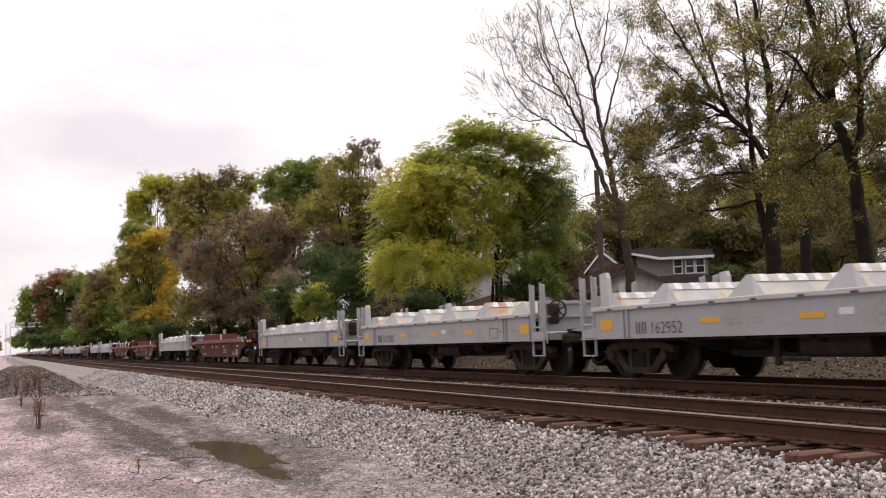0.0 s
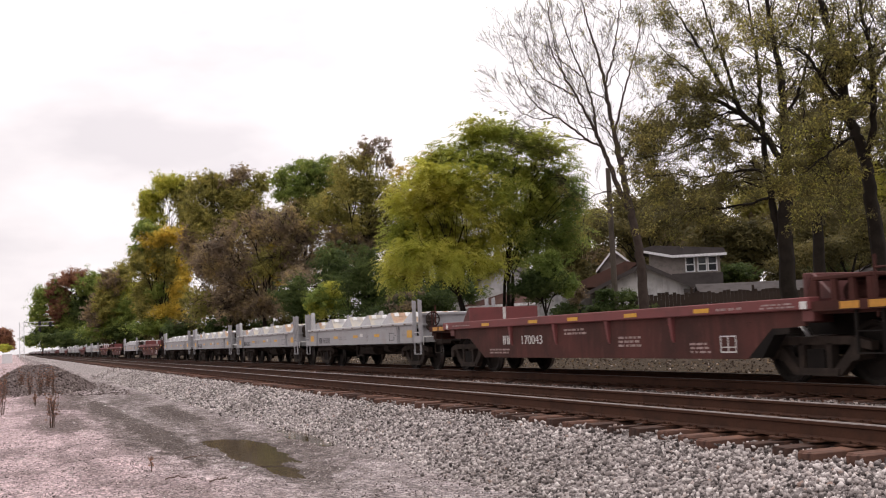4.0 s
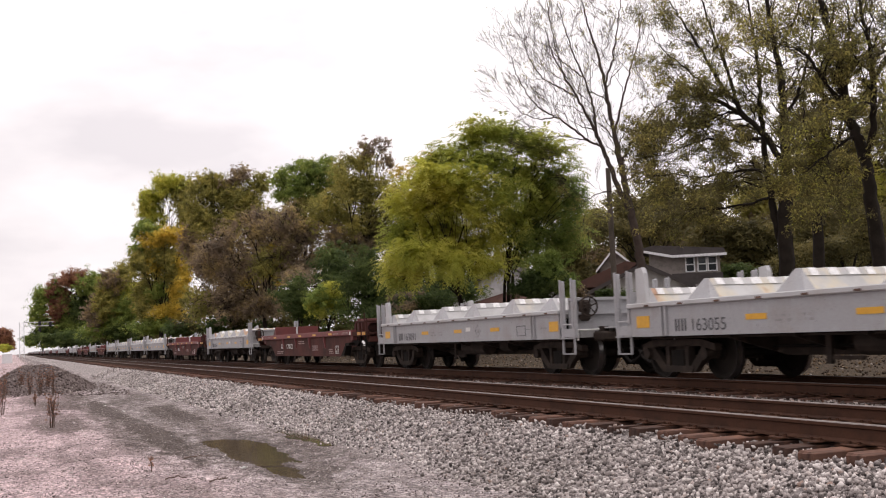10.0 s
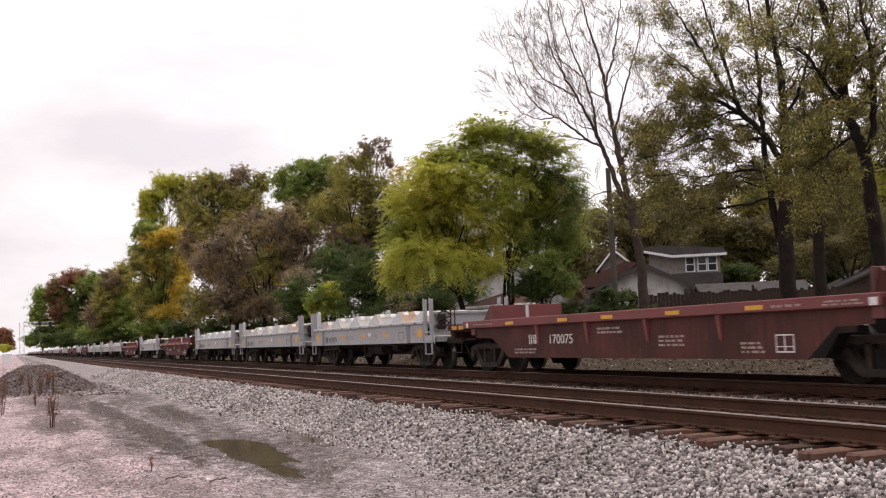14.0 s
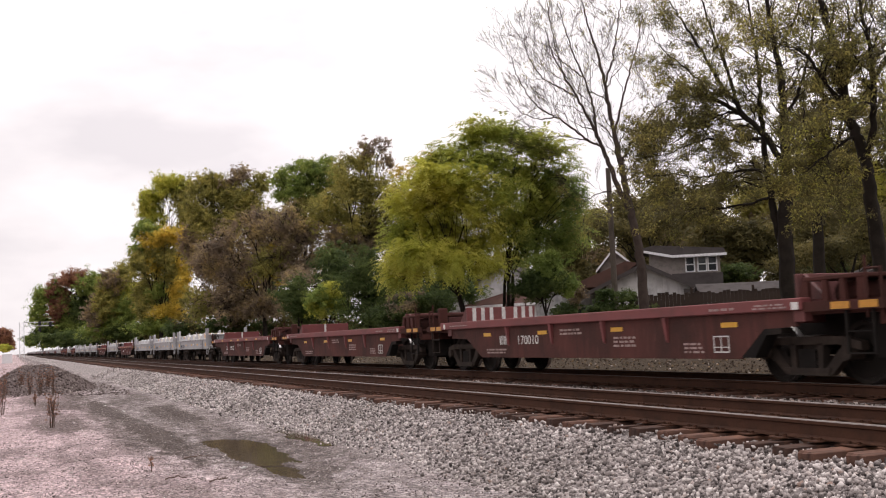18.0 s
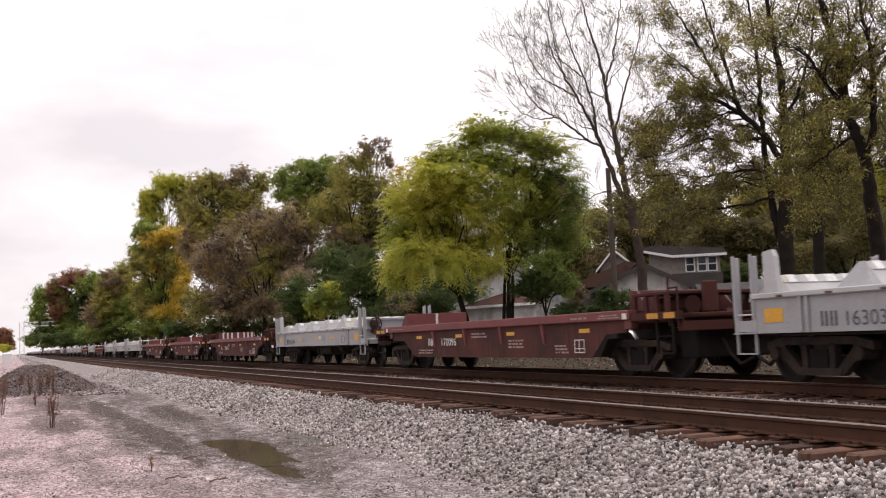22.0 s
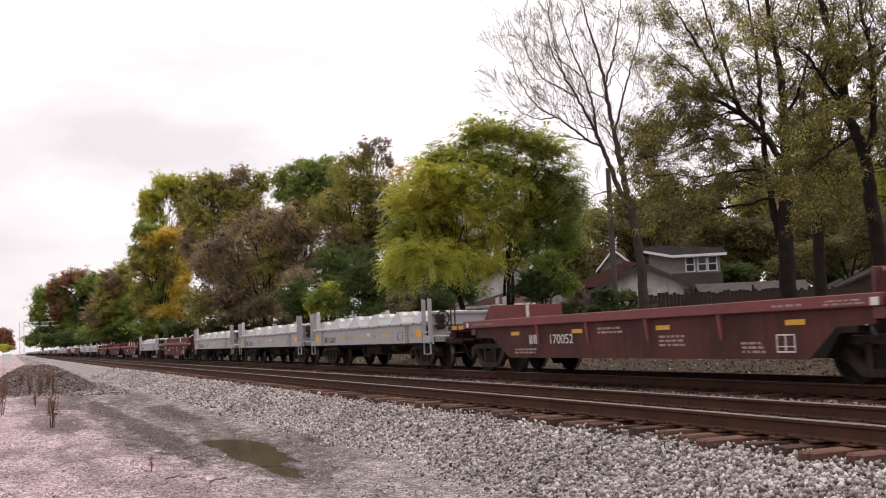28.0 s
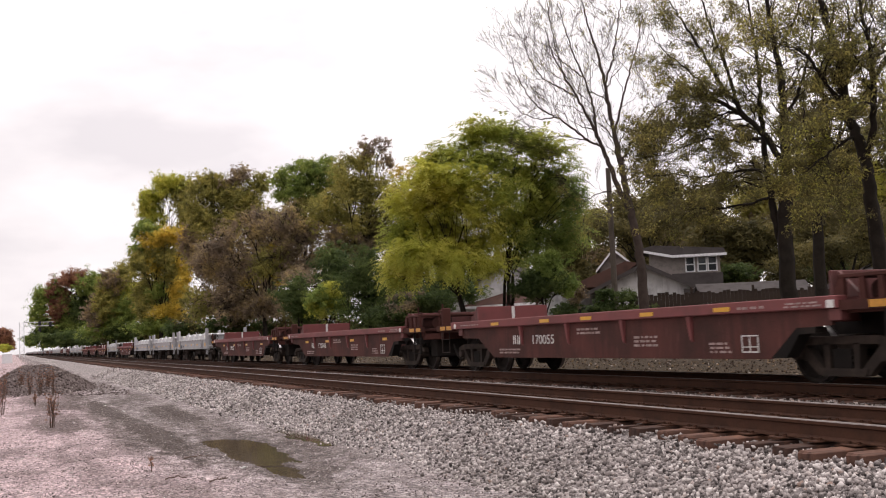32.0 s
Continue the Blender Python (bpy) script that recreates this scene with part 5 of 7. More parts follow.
# lower masses in "do": the wood's shade put into the leaf colour
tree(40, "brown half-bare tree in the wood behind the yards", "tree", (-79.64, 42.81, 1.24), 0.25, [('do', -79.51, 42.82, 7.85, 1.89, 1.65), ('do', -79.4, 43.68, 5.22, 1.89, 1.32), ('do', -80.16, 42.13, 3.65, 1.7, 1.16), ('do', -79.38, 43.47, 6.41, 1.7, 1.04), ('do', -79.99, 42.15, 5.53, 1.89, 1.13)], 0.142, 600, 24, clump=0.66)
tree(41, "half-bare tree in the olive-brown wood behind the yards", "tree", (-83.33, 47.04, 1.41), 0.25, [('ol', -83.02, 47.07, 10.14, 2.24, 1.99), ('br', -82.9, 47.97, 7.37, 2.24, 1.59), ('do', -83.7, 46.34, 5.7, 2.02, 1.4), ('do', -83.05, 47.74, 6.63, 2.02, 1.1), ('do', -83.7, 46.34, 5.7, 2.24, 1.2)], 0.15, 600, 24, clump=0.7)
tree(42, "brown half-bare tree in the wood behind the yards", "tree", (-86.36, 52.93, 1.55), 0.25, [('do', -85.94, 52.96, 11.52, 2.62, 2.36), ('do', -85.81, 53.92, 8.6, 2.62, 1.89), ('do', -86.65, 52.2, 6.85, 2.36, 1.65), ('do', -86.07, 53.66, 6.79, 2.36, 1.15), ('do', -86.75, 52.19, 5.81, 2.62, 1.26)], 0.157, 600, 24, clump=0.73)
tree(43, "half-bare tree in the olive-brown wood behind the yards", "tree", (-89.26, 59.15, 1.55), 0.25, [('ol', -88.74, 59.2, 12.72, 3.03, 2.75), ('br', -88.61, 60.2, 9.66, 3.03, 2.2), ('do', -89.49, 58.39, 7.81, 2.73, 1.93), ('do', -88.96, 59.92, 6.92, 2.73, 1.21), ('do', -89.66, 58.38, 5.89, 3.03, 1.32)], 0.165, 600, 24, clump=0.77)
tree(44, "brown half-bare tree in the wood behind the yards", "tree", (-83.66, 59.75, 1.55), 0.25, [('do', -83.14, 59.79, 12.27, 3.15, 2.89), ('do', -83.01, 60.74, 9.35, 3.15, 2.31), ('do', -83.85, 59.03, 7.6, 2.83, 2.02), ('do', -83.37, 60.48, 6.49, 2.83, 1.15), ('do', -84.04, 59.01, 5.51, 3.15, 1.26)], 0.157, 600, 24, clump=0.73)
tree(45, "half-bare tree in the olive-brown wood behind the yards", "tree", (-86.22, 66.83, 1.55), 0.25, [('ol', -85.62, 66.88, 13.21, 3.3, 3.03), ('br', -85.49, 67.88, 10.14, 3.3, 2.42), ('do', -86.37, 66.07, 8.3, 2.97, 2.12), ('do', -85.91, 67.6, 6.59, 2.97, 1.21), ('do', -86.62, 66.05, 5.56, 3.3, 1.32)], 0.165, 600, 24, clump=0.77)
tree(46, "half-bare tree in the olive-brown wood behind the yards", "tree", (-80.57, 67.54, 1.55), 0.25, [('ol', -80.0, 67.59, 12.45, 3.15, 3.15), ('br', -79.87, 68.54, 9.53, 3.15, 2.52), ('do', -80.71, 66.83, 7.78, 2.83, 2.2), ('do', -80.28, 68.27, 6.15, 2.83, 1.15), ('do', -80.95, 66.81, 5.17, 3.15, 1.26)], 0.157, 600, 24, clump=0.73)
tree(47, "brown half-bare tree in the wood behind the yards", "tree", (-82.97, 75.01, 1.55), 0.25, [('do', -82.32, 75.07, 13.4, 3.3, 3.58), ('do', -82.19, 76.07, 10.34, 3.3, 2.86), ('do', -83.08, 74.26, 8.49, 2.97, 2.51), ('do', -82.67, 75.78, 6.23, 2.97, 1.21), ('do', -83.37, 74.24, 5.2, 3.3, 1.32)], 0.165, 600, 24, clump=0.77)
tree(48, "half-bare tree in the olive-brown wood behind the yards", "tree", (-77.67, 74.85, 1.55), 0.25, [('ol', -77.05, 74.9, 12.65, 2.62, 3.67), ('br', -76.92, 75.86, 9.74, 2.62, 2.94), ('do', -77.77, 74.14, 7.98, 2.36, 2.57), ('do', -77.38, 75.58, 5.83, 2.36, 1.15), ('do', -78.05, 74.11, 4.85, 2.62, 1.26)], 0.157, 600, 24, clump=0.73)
tree(60, "shady undergrowth behind the yard fence", "bush", (-52.88, 45.54, 1.35), 0.1, [('dk', -54.62, 41.04, 4.03, 1.56, 0.76), ('do', -53.46, 43.93, 4.07, 1.73, 0.87), ('dk', -52.56, 46.18, 4.05, 1.73, 0.97), ('do', -51.51, 48.76, 4.21, 1.73, 1.04)], 0.083, 600, 40, clump=0.31)
tree(62, "low green undergrowth beside the distant track", "bush", (-472.7, 20.64, 0.36), 0.23, [('gr', -473.39, 18.49, 5.48, 5.14, 2.1), ('dk', -469.86, 27.17, 6.03, 5.84, 2.8)], 0.467, 300, 36, clump=1.17)
tree(70, "brown wood behind the golden trees", "tree", (-305.59, 44.67, 1.32), 0.3, [('ol', -303.89, 44.81, 28.29, 8.66, 7.87), ('br', -301.41, 52.08, 23.27, 11.02, 9.44), ('ol', -306.76, 40.33, 15.95, 9.44, 7.87), ('br', -302.41, 52.0, 12.3, 11.02, 6.29)], 0.472, 700, 28, clump=2.05)
tree(71, "dull olive tree filling the tree line", "tree", (-217.72, 48.83, 1.48), 0.3, [('ol', -216.8, 46.84, 26.13, 6.92, 5.19), ('br', -216.68, 48.92, 17.99, 9.23, 6.92), ('ol', -214.46, 53.25, 23.55, 5.77, 6.92), ('br', -217.94, 47.78, 8.85, 9.23, 4.62)], 0.346, 700, 28, clump=1.5)
tree(73, "dark tree behind the bushy tree", "tree", (-93.46, 35.85, 0.96), 0.3, [('ol', -92.7, 36.38, 10.15, 3.15, 3.67), ('ol', -93.95, 33.92, 7.12, 3.15, 3.15), ('dk', -92.5, 37.81, 5.91, 3.15, 2.62), ('ol', -90.86, 41.72, 6.78, 3.67, 2.62)], 0.157, 650, 28, clump=0.68)
tree(23, "far round tree with russet top", "tree", (-414.21, 17.15, -0.02), 0.88, [('gr', -414.71, 9.03, 17.18, 5.01, 10.74), ('gr', -413.04, 12.1, 22.12, 6.44, 7.16), ('rd', -412.82, 15.56, 23.05, 6.44, 7.88), ('rd', -409.24, 20.45, 26.42, 8.59, 5.01), ('rd', -412.31, 14.31, 16.33, 5.73, 7.88), ('gr', -409.3, 24.29, 23.69, 7.88, 7.88), ('gr', -415.02, 18.67, 16.93, 7.16, 9.31), ('gr', -416.38, 16.71, 10.25, 12.89, 6.44), ('gr', -408.87, 28.98, 26.03, 7.16, 5.73), ('gr', -415.78, 9.37, 10.69, 4.3, 6.44), ('dk', -410.89, 23.89, 15.59, 9.31, 10.74), ('dk', -413.88, 13.31, 7.86, 12.17, 4.3)], 0.307, 2025, 24, clump=1.06, core=9)
tree(24, "far green and brown tree in a belt of woods", "tree", (-313.7, 25.62, 0.57), 0.7, [('br', -310.99, 26.09, 20.1, 5.51, 4.96), ('ol', -311.64, 23.5, 14.24, 5.51, 8.26), ('br', -313.59, 20.91, 11.26, 4.41, 7.71), ('ol', -312.22, 28.79, 21.4, 4.96, 4.41), ('yg', -311.93, 29.03, 18.84, 3.58, 4.41), ('yg', -313.28, 28.0, 13.4, 4.41, 7.16), ('gr', -314.19, 26.5, 9.53, 4.96, 7.16), ('gr', -309.43, 30.79, 11.29, 5.51, 8.26), ('yg', -309.94, 30.92, 16.01, 3.58, 4.96), ('gr', -315.1, 22.75, 7.0, 6.61, 4.41), ('gr', -313.58, 24.31, 18.56, 4.41, 4.41), ('dk', -314.17, 27.96, 5.85, 7.16, 3.3)], 0.236, 1890, 24, clump=0.82, core=9)
tree(11, "golden yellow autumn tree in the tree line", "tree", (-205.85, 25.36, 0.56), 0.44, [('gr', -206.21, 21.47, 22.2, 1.84, 2.2), ('ol', -204.91, 22.14, 16.29, 3.67, 4.04), ('gr', -206.05, 21.71, 19.44, 2.2, 3.3), ('ye', -205.15, 24.18, 20.5, 3.67, 2.94), ('ye', -203.38, 27.45, 21.36, 4.41, 2.39), ('ye', -201.8, 30.0, 20.98, 2.94, 2.39), ('ye', -204.96, 24.39, 16.47, 2.75, 4.04), ('ye', -202.21, 28.69, 14.11, 2.57, 5.14), ('ye', -204.85, 27.87, 11.56, 2.75, 2.94), ('ol', -207.31, 22.12, 12.04, 3.3, 4.41), ('ol', -204.25, 26.75, 16.18, 4.41, 5.14), ('ye', -204.7, 25.82, 7.41, 4.41, 2.2), ('ye', -204.88, 28.3, 7.13, 2.39, 2.2), ('ol', -206.49, 22.99, 8.19, 2.75, 4.04), ('gr', -206.2, 24.84, 10.86, 3.3, 3.67), ('gr', -207.16, 25.56, 4.76, 7.34, 2.57), ('gr', -204.9, 23.28, 23.11, 3.3, 2.02)], 0.152, 2700, 24, clump=0.55, core=9)
tree(10, "tall tree with a pale green top", "tree", (-246.32, 32.19, 0.84), 0.3, [('yg', -244.9, 28.2, 35.04, 3.3, 3.75), ('yg', -245.87, 27.75, 31.35, 2.86, 4.41), ('yg', -243.18, 32.18, 36.37, 4.85, 4.19), ('yg', -243.33, 30.63, 37.76, 2.64, 2.2), ('ol', -241.62, 35.26, 34.66, 3.53, 5.73), ('yg', -245.1, 30.16, 33.81, 2.64, 3.53), ('ol', -241.09, 35.69, 29.55, 3.53, 5.29), ('gr', -245.26, 27.03, 28.75, 3.08, 2.42), ('yg', -242.55, 34.58, 37.33, 2.64, 2.2), ('yg', -244.27, 30.36, 29.91, 2.64, 3.08)], 0.164, 1485, 22, clump=0.65, core=5, twigs=1.3)
tree(12, "olive tree with a rounded crown", "tree", (-151.34, 26.69, 0.62), 0.4, [('ol', -150.45, 24.38, 23.31, 3.03, 2.75), ('ol', -149.7, 25.83, 24.01, 2.34, 1.79), ('br', -148.51, 28.28, 23.87, 2.75, 1.93), ('ol', -150.52, 27.8, 21.61, 4.41, 3.3), ('ol', -150.25, 23.49, 19.55, 3.03, 4.41), ('br', -148.01, 29.77, 24.61, 1.93, 1.93), ('ol', -147.08, 31.51, 22.76, 2.48, 2.75), ('ol', -147.12, 32.73, 23.81, 1.51, 1.51), ('ol', -147.85, 30.11, 20.48, 3.58, 3.3), ('ol', -150.06, 25.44, 17.96, 3.86, 4.13), ('br', -152.22, 23.09, 15.58, 2.48, 4.13), ('ol', -148.56, 28.93, 18.19, 4.13, 3.3), ('ol', -149.89, 26.14, 22.3, 3.3, 2.48)], 0.106, 2295, 24, clump=0.41, core=8, twigs=1.3)
tree(14, "dark green tree with a broken outline", "tree", (-122.49, 31.38, 0.81), 0.3, [('gr', -122.26, 29.2, 19.91, 2.07, 1.84), ('gr', -120.39, 31.19, 21.31, 1.72, 1.49), ('gr', -119.71, 32.46, 20.37, 2.52, 2.29), ('gr', -120.81, 30.49, 18.92, 2.98, 2.29), ('gr', -119.86, 34.03, 21.88, 1.38, 1.26), ('gr', -119.79, 34.49, 20.02, 2.29, 2.52), ('gr', -121.65, 29.0, 18.03, 2.07, 1.38), ('gr', -120.42, 32.17, 18.1, 2.75, 2.07), ('ol', -118.91, 35.34, 18.38, 2.52, 2.29), ('gr', -121.3, 30.0, 20.97, 1.15, 1.03), ('ol', -120.35, 31.3, 16.57, 2.98, 1.61)], 0.082, 1755, 24, clump=0.34, core=8, twigs=1.3)
tree(15, "tall brown-topped tree in the tree line", "tree", (-100.76, 31.73, 0.82), 0.34, [('br', -99.2, 32.19, 19.42, 1.93, 1.45), ('br', -98.7, 33.55, 19.76, 1.25, 1.25), ('ol', -99.98, 31.82, 18.26, 2.7, 1.93), ('br', -98.64, 33.82, 18.3, 1.54, 1.54), ('ol', -101.48, 29.34, 13.74, 3.08, 2.51), ('ol', -99.1, 30.42, 15.49, 3.08, 2.51), ('ol', -98.82, 32.49, 15.2, 3.08, 3.08), ('ol', -99.36, 34.75, 14.63, 2.12, 3.47), ('ol', -100.37, 31.74, 12.61, 3.66, 2.7), ('br', -100.65, 29.46, 10.98, 2.7, 2.51), ('do', -99.89, 33.87, 11.45, 3.28, 3.28), ('br', -100.03, 32.01, 10.35, 2.7, 2.12), ('ol', -101.75, 27.68, 13.04, 2.12, 2.12), ('do', -100.16, 30.4, 9.27, 3.28, 2.31), ('ol', -99.82, 29.72, 17.24, 1.73, 1.54)], 0.072, 2565, 24, clump=0.29, core=9)
tree(16, "yellow autumn tree behind the bushy one", "tree", (-77.42, 27.98, 0.67), 0.22, [('ye', -76.52, 27.38, 13.52, 0.98, 0.83), ('yg', -76.29, 27.4, 12.57, 1.51, 1.05), ('ye', -76.07, 28.48, 12.91, 1.05, 1.35), ('ye', -76.16, 29.11, 14.06, 1.2, 0.68), ('yg', -76.76, 26.94, 11.77, 1.2, 0.9), ('ye', -75.35, 29.37, 14.54, 1.05, 0.6), ('ol', -75.9, 28.05, 10.63, 2.26, 2.26)], 0.052, 837, 22, clump=0.22, core=4)
tree(13, "thinly leaved grey-brown tree", "tree", (-107.3, 23.43, 0.49), 0.27, [('br', -107.25, 19.81, 11.11, 3.17, 3.17), ('br', -107.21, 22.57, 12.7, 3.17, 2.78), ('br', -105.37, 25.03, 12.78, 3.37, 2.58), ('br', -104.3, 27.62, 11.81, 3.17, 2.58), ('br', -103.49, 29.56, 10.13, 2.38, 2.38), ('br', -109.83, 18.07, 9.08, 2.78, 3.57), ('br', -107.57, 20.92, 7.84, 3.57, 3.37), ('ol', -105.86, 23.89, 8.81, 3.37, 3.37), ('br', -104.34, 26.84, 8.54, 3.57, 2.97), ('br', -107.44, 19.6, 5.49, 3.77, 2.97), ('br', -106.45, 22.88, 4.8, 3.77, 2.58), ('ol', -109.76, 17.29, 5.09, 2.38, 2.97), ('ye', -106.0, 23.85, 10.4, 0.89, 1.59), ('ye', -105.75, 24.95, 6.97, 1.59, 1.19), ('ye', -107.64, 21.36, 6.88, 1.39, 1.19), ('br', -105.23, 25.5, 10.32, 2.97, 2.58)], 0.068, 3915, 13, clump=0.29, twigs=1.8, core=8)
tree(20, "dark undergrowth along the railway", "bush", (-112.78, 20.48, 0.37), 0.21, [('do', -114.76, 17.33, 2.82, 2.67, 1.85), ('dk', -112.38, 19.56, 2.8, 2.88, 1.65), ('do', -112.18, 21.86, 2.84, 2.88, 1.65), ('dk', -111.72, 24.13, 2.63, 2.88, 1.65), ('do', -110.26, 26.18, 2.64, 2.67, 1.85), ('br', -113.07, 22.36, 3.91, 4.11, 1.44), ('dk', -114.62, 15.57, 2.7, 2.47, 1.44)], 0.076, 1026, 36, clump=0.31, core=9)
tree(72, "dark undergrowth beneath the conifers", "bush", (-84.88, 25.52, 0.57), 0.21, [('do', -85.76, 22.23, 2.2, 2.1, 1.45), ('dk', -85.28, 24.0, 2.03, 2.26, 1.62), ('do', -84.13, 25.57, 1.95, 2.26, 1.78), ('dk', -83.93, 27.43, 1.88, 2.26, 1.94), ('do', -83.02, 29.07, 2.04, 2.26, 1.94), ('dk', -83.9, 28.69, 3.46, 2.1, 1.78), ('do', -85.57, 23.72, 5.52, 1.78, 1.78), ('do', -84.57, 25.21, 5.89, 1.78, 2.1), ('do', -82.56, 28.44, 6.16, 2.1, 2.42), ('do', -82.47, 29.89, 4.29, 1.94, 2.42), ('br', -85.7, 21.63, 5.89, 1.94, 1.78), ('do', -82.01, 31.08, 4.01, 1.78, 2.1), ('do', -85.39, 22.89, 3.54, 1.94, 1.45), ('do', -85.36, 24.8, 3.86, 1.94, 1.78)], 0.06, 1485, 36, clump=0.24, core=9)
tree(61, "low undergrowth far down the tree line", "bush", (-346.34, 24.96, 0.55), 0.34, [('dk', -351.34, 9.66, 5.15, 4.85, 2.73), ('dk', -348.37, 16.05, 4.87, 5.45, 3.33), ('dk', -349.16, 21.85, 4.83, 6.06, 3.64), ('do', -345.3, 28.2, 4.71, 6.66, 3.94), ('dk', -344.42, 34.81, 4.44, 6.66, 3.94), ('do', -339.49, 41.0, 4.48, 7.27, 4.54)], 0.26, 1026, 32, clump=0.9, core=9)
tree(17, "dense dark green conifer beside the line", "bush", (-59.38, 19.04, 0.2), 0.16, [('dk', -59.27, 19.07, 5.59, 1.14, 1.25), ('dk', -59.25, 18.96, 4.71, 1.82, 1.48), ('dk', -59.69, 18.72, 3.59, 2.28, 1.71), ('dk', -59.21, 19.66, 3.38, 1.71, 1.94), ('dk', -59.25, 19.05, 2.26, 2.5, 1.37)], 0.037, 1350, 40, clump=0.17, core=9)
tree(18, "rounded dark green shrub beside the line", "bush", (-68.76, 17.16, -0.02), 0.14, [('dk', -68.13, 17.18, 4.51, 1.29, 1.03), ('dk', -68.32, 16.91, 3.64, 1.8, 1.29), ('dk', -68.71, 17.85, 3.05, 1.67, 1.29)], 0.042, 702, 40, clump=0.19, core=9)
tree(19, "light green leafy shrub by the line", "bush", (-62.22, 17.31, -0.0), 0.11, [('yg', -62.22, 17.41, 4.02, 1.18, 0.71), ('yg', -62.1, 17.78, 3.47, 1.06, 0.94), ('gr', -62.1, 16.84, 3.42, 1.06, 1.06), ('gr', -61.83, 18.13, 2.88, 0.94, 0.82), ('yg', -62.37, 17.14, 2.92, 1.29, 0.71)], 0.039, 702, 40, clump=0.17, core=9)
tree(1, "bushy yellow-green tree with several slim stems", "tree", (-43.4, 20.14, 0.33), 0.1, [('lg', -43.03, 19.78, 9.84, 1.4, 0.79), ('lg', -43.59, 18.97, 9.51, 1.05, 0.7), ('lg', -42.41, 20.85, 9.35, 1.4, 0.87), ('lg', -42.21, 21.98, 8.84, 1.14, 0.87), ('lg', -43.94, 17.93, 8.78, 1.31, 0.7), ('lg', -42.52, 19.27, 8.47, 1.57, 0.79), ('lg', -43.23, 21.24, 8.22, 1.49, 0.87), ('gr', -42.53, 22.66, 7.88, 1.14, 1.14), ('gr', -40.98, 22.45, 6.45, 0.87, 1.57), ('lg', -43.09, 22.22, 6.6, 1.49, 1.4), ('gr', -42.59, 22.97, 5.19, 1.05, 1.05), ('gr', -42.84, 21.4, 5.22, 1.4, 0.96), ('lg', -42.07, 19.54, 7.12, 1.49, 0.87), ('lg', -43.41, 20.74, 6.12, 1.22, 1.05), ('yg', -42.66, 19.4, 5.41, 1.14, 0.79), ('lg', -42.87, 21.96, 7.46, 1.14, 0.87), ('lg', -43.55, 18.38, 9.03, 0.7, 0.52)], 0.025, 2185, 3, clump=0.13, fronds=True, core=10, stems=5)
tree(2, "yellowing bushy tree leaning out beside the greener one", "tree", (-42.8, 18.38, 0.12), 0.09, [('yg', -42.2, 16.46, 7.58, 1.19, 0.85), ('yg', -41.8, 17.85, 7.44, 1.28, 0.77), ('yg', -43.46, 16.06, 6.53, 1.19, 0.85), ('yg', -42.82, 17.39, 6.6, 1.36, 0.94), ('lg', -43.78, 15.82, 5.53, 1.02, 0.94), ('yg', -43.68, 17.42, 5.57, 1.45, 1.02), ('yg', -41.91, 18.26, 6.18, 1.11, 0.94), ('yg', -42.56, 15.65, 4.49, 1.36, 0.85), ('yg', -44.26, 15.93, 3.84, 1.19, 0.77), ('yg', -42.1, 16.74, 4.27, 1.45, 1.02), ('yg', -43.12, 18.38, 4.71, 1.19, 0.85), ('yg', -41.89, 18.51, 3.92, 1.02, 0.6), ('lg', -44.05, 15.37, 3.35, 0.6, 0.38), ('yg', -43.3, 16.81, 7.08, 1.02, 0.77)], 0.024, 1839, 3, clump=0.13, fronds=True, core=10, stems=3)
# nearly all "do" leaves, coloured dark as if shaded among the yard trees
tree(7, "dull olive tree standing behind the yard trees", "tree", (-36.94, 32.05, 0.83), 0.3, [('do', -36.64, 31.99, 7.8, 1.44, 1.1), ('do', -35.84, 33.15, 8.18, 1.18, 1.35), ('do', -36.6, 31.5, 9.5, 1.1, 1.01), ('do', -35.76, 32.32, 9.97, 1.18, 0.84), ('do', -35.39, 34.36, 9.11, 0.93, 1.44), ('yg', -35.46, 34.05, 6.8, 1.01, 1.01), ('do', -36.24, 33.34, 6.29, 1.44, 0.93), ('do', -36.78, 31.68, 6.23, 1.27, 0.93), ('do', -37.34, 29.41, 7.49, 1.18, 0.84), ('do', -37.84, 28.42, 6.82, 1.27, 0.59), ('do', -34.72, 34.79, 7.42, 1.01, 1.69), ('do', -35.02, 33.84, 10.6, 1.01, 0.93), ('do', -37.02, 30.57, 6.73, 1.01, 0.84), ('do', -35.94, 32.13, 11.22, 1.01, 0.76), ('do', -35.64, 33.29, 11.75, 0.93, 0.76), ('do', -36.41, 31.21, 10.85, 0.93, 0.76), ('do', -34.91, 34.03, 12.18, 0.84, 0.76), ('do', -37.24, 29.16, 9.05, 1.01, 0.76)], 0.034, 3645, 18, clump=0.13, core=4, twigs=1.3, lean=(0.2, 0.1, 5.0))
bare = Grown(2, "tall bare tree with fine spreading twigs", (-39.63, 25.01, 0.55), BARE)
bare.limb([(-39.64, 25.01, 0.4, 0.244), (-39.43, 24.87, 3.36, 0.207), (-39.39, 24.73, 4.57, 0.188), (-39.38, 24.44, 5.9, 0.169), (-39.36, 24.23, 7.11, 0.141), (-39.35, 24.06, 8.07, 0.122), (-39.34, 23.84, 9.16, 0.103), (-39.33, 23.63, 10.25, 0.085), (-39.29, 23.46, 11.46, 0.066), (-39.29, 23.2, 12.67, 0.049), (-39.34, 22.81, 13.88, 0.036), (-39.33, 22.59, 14.97, 0.026), (-39.29, 22.42, 16.18, 0.017)], 0.42)
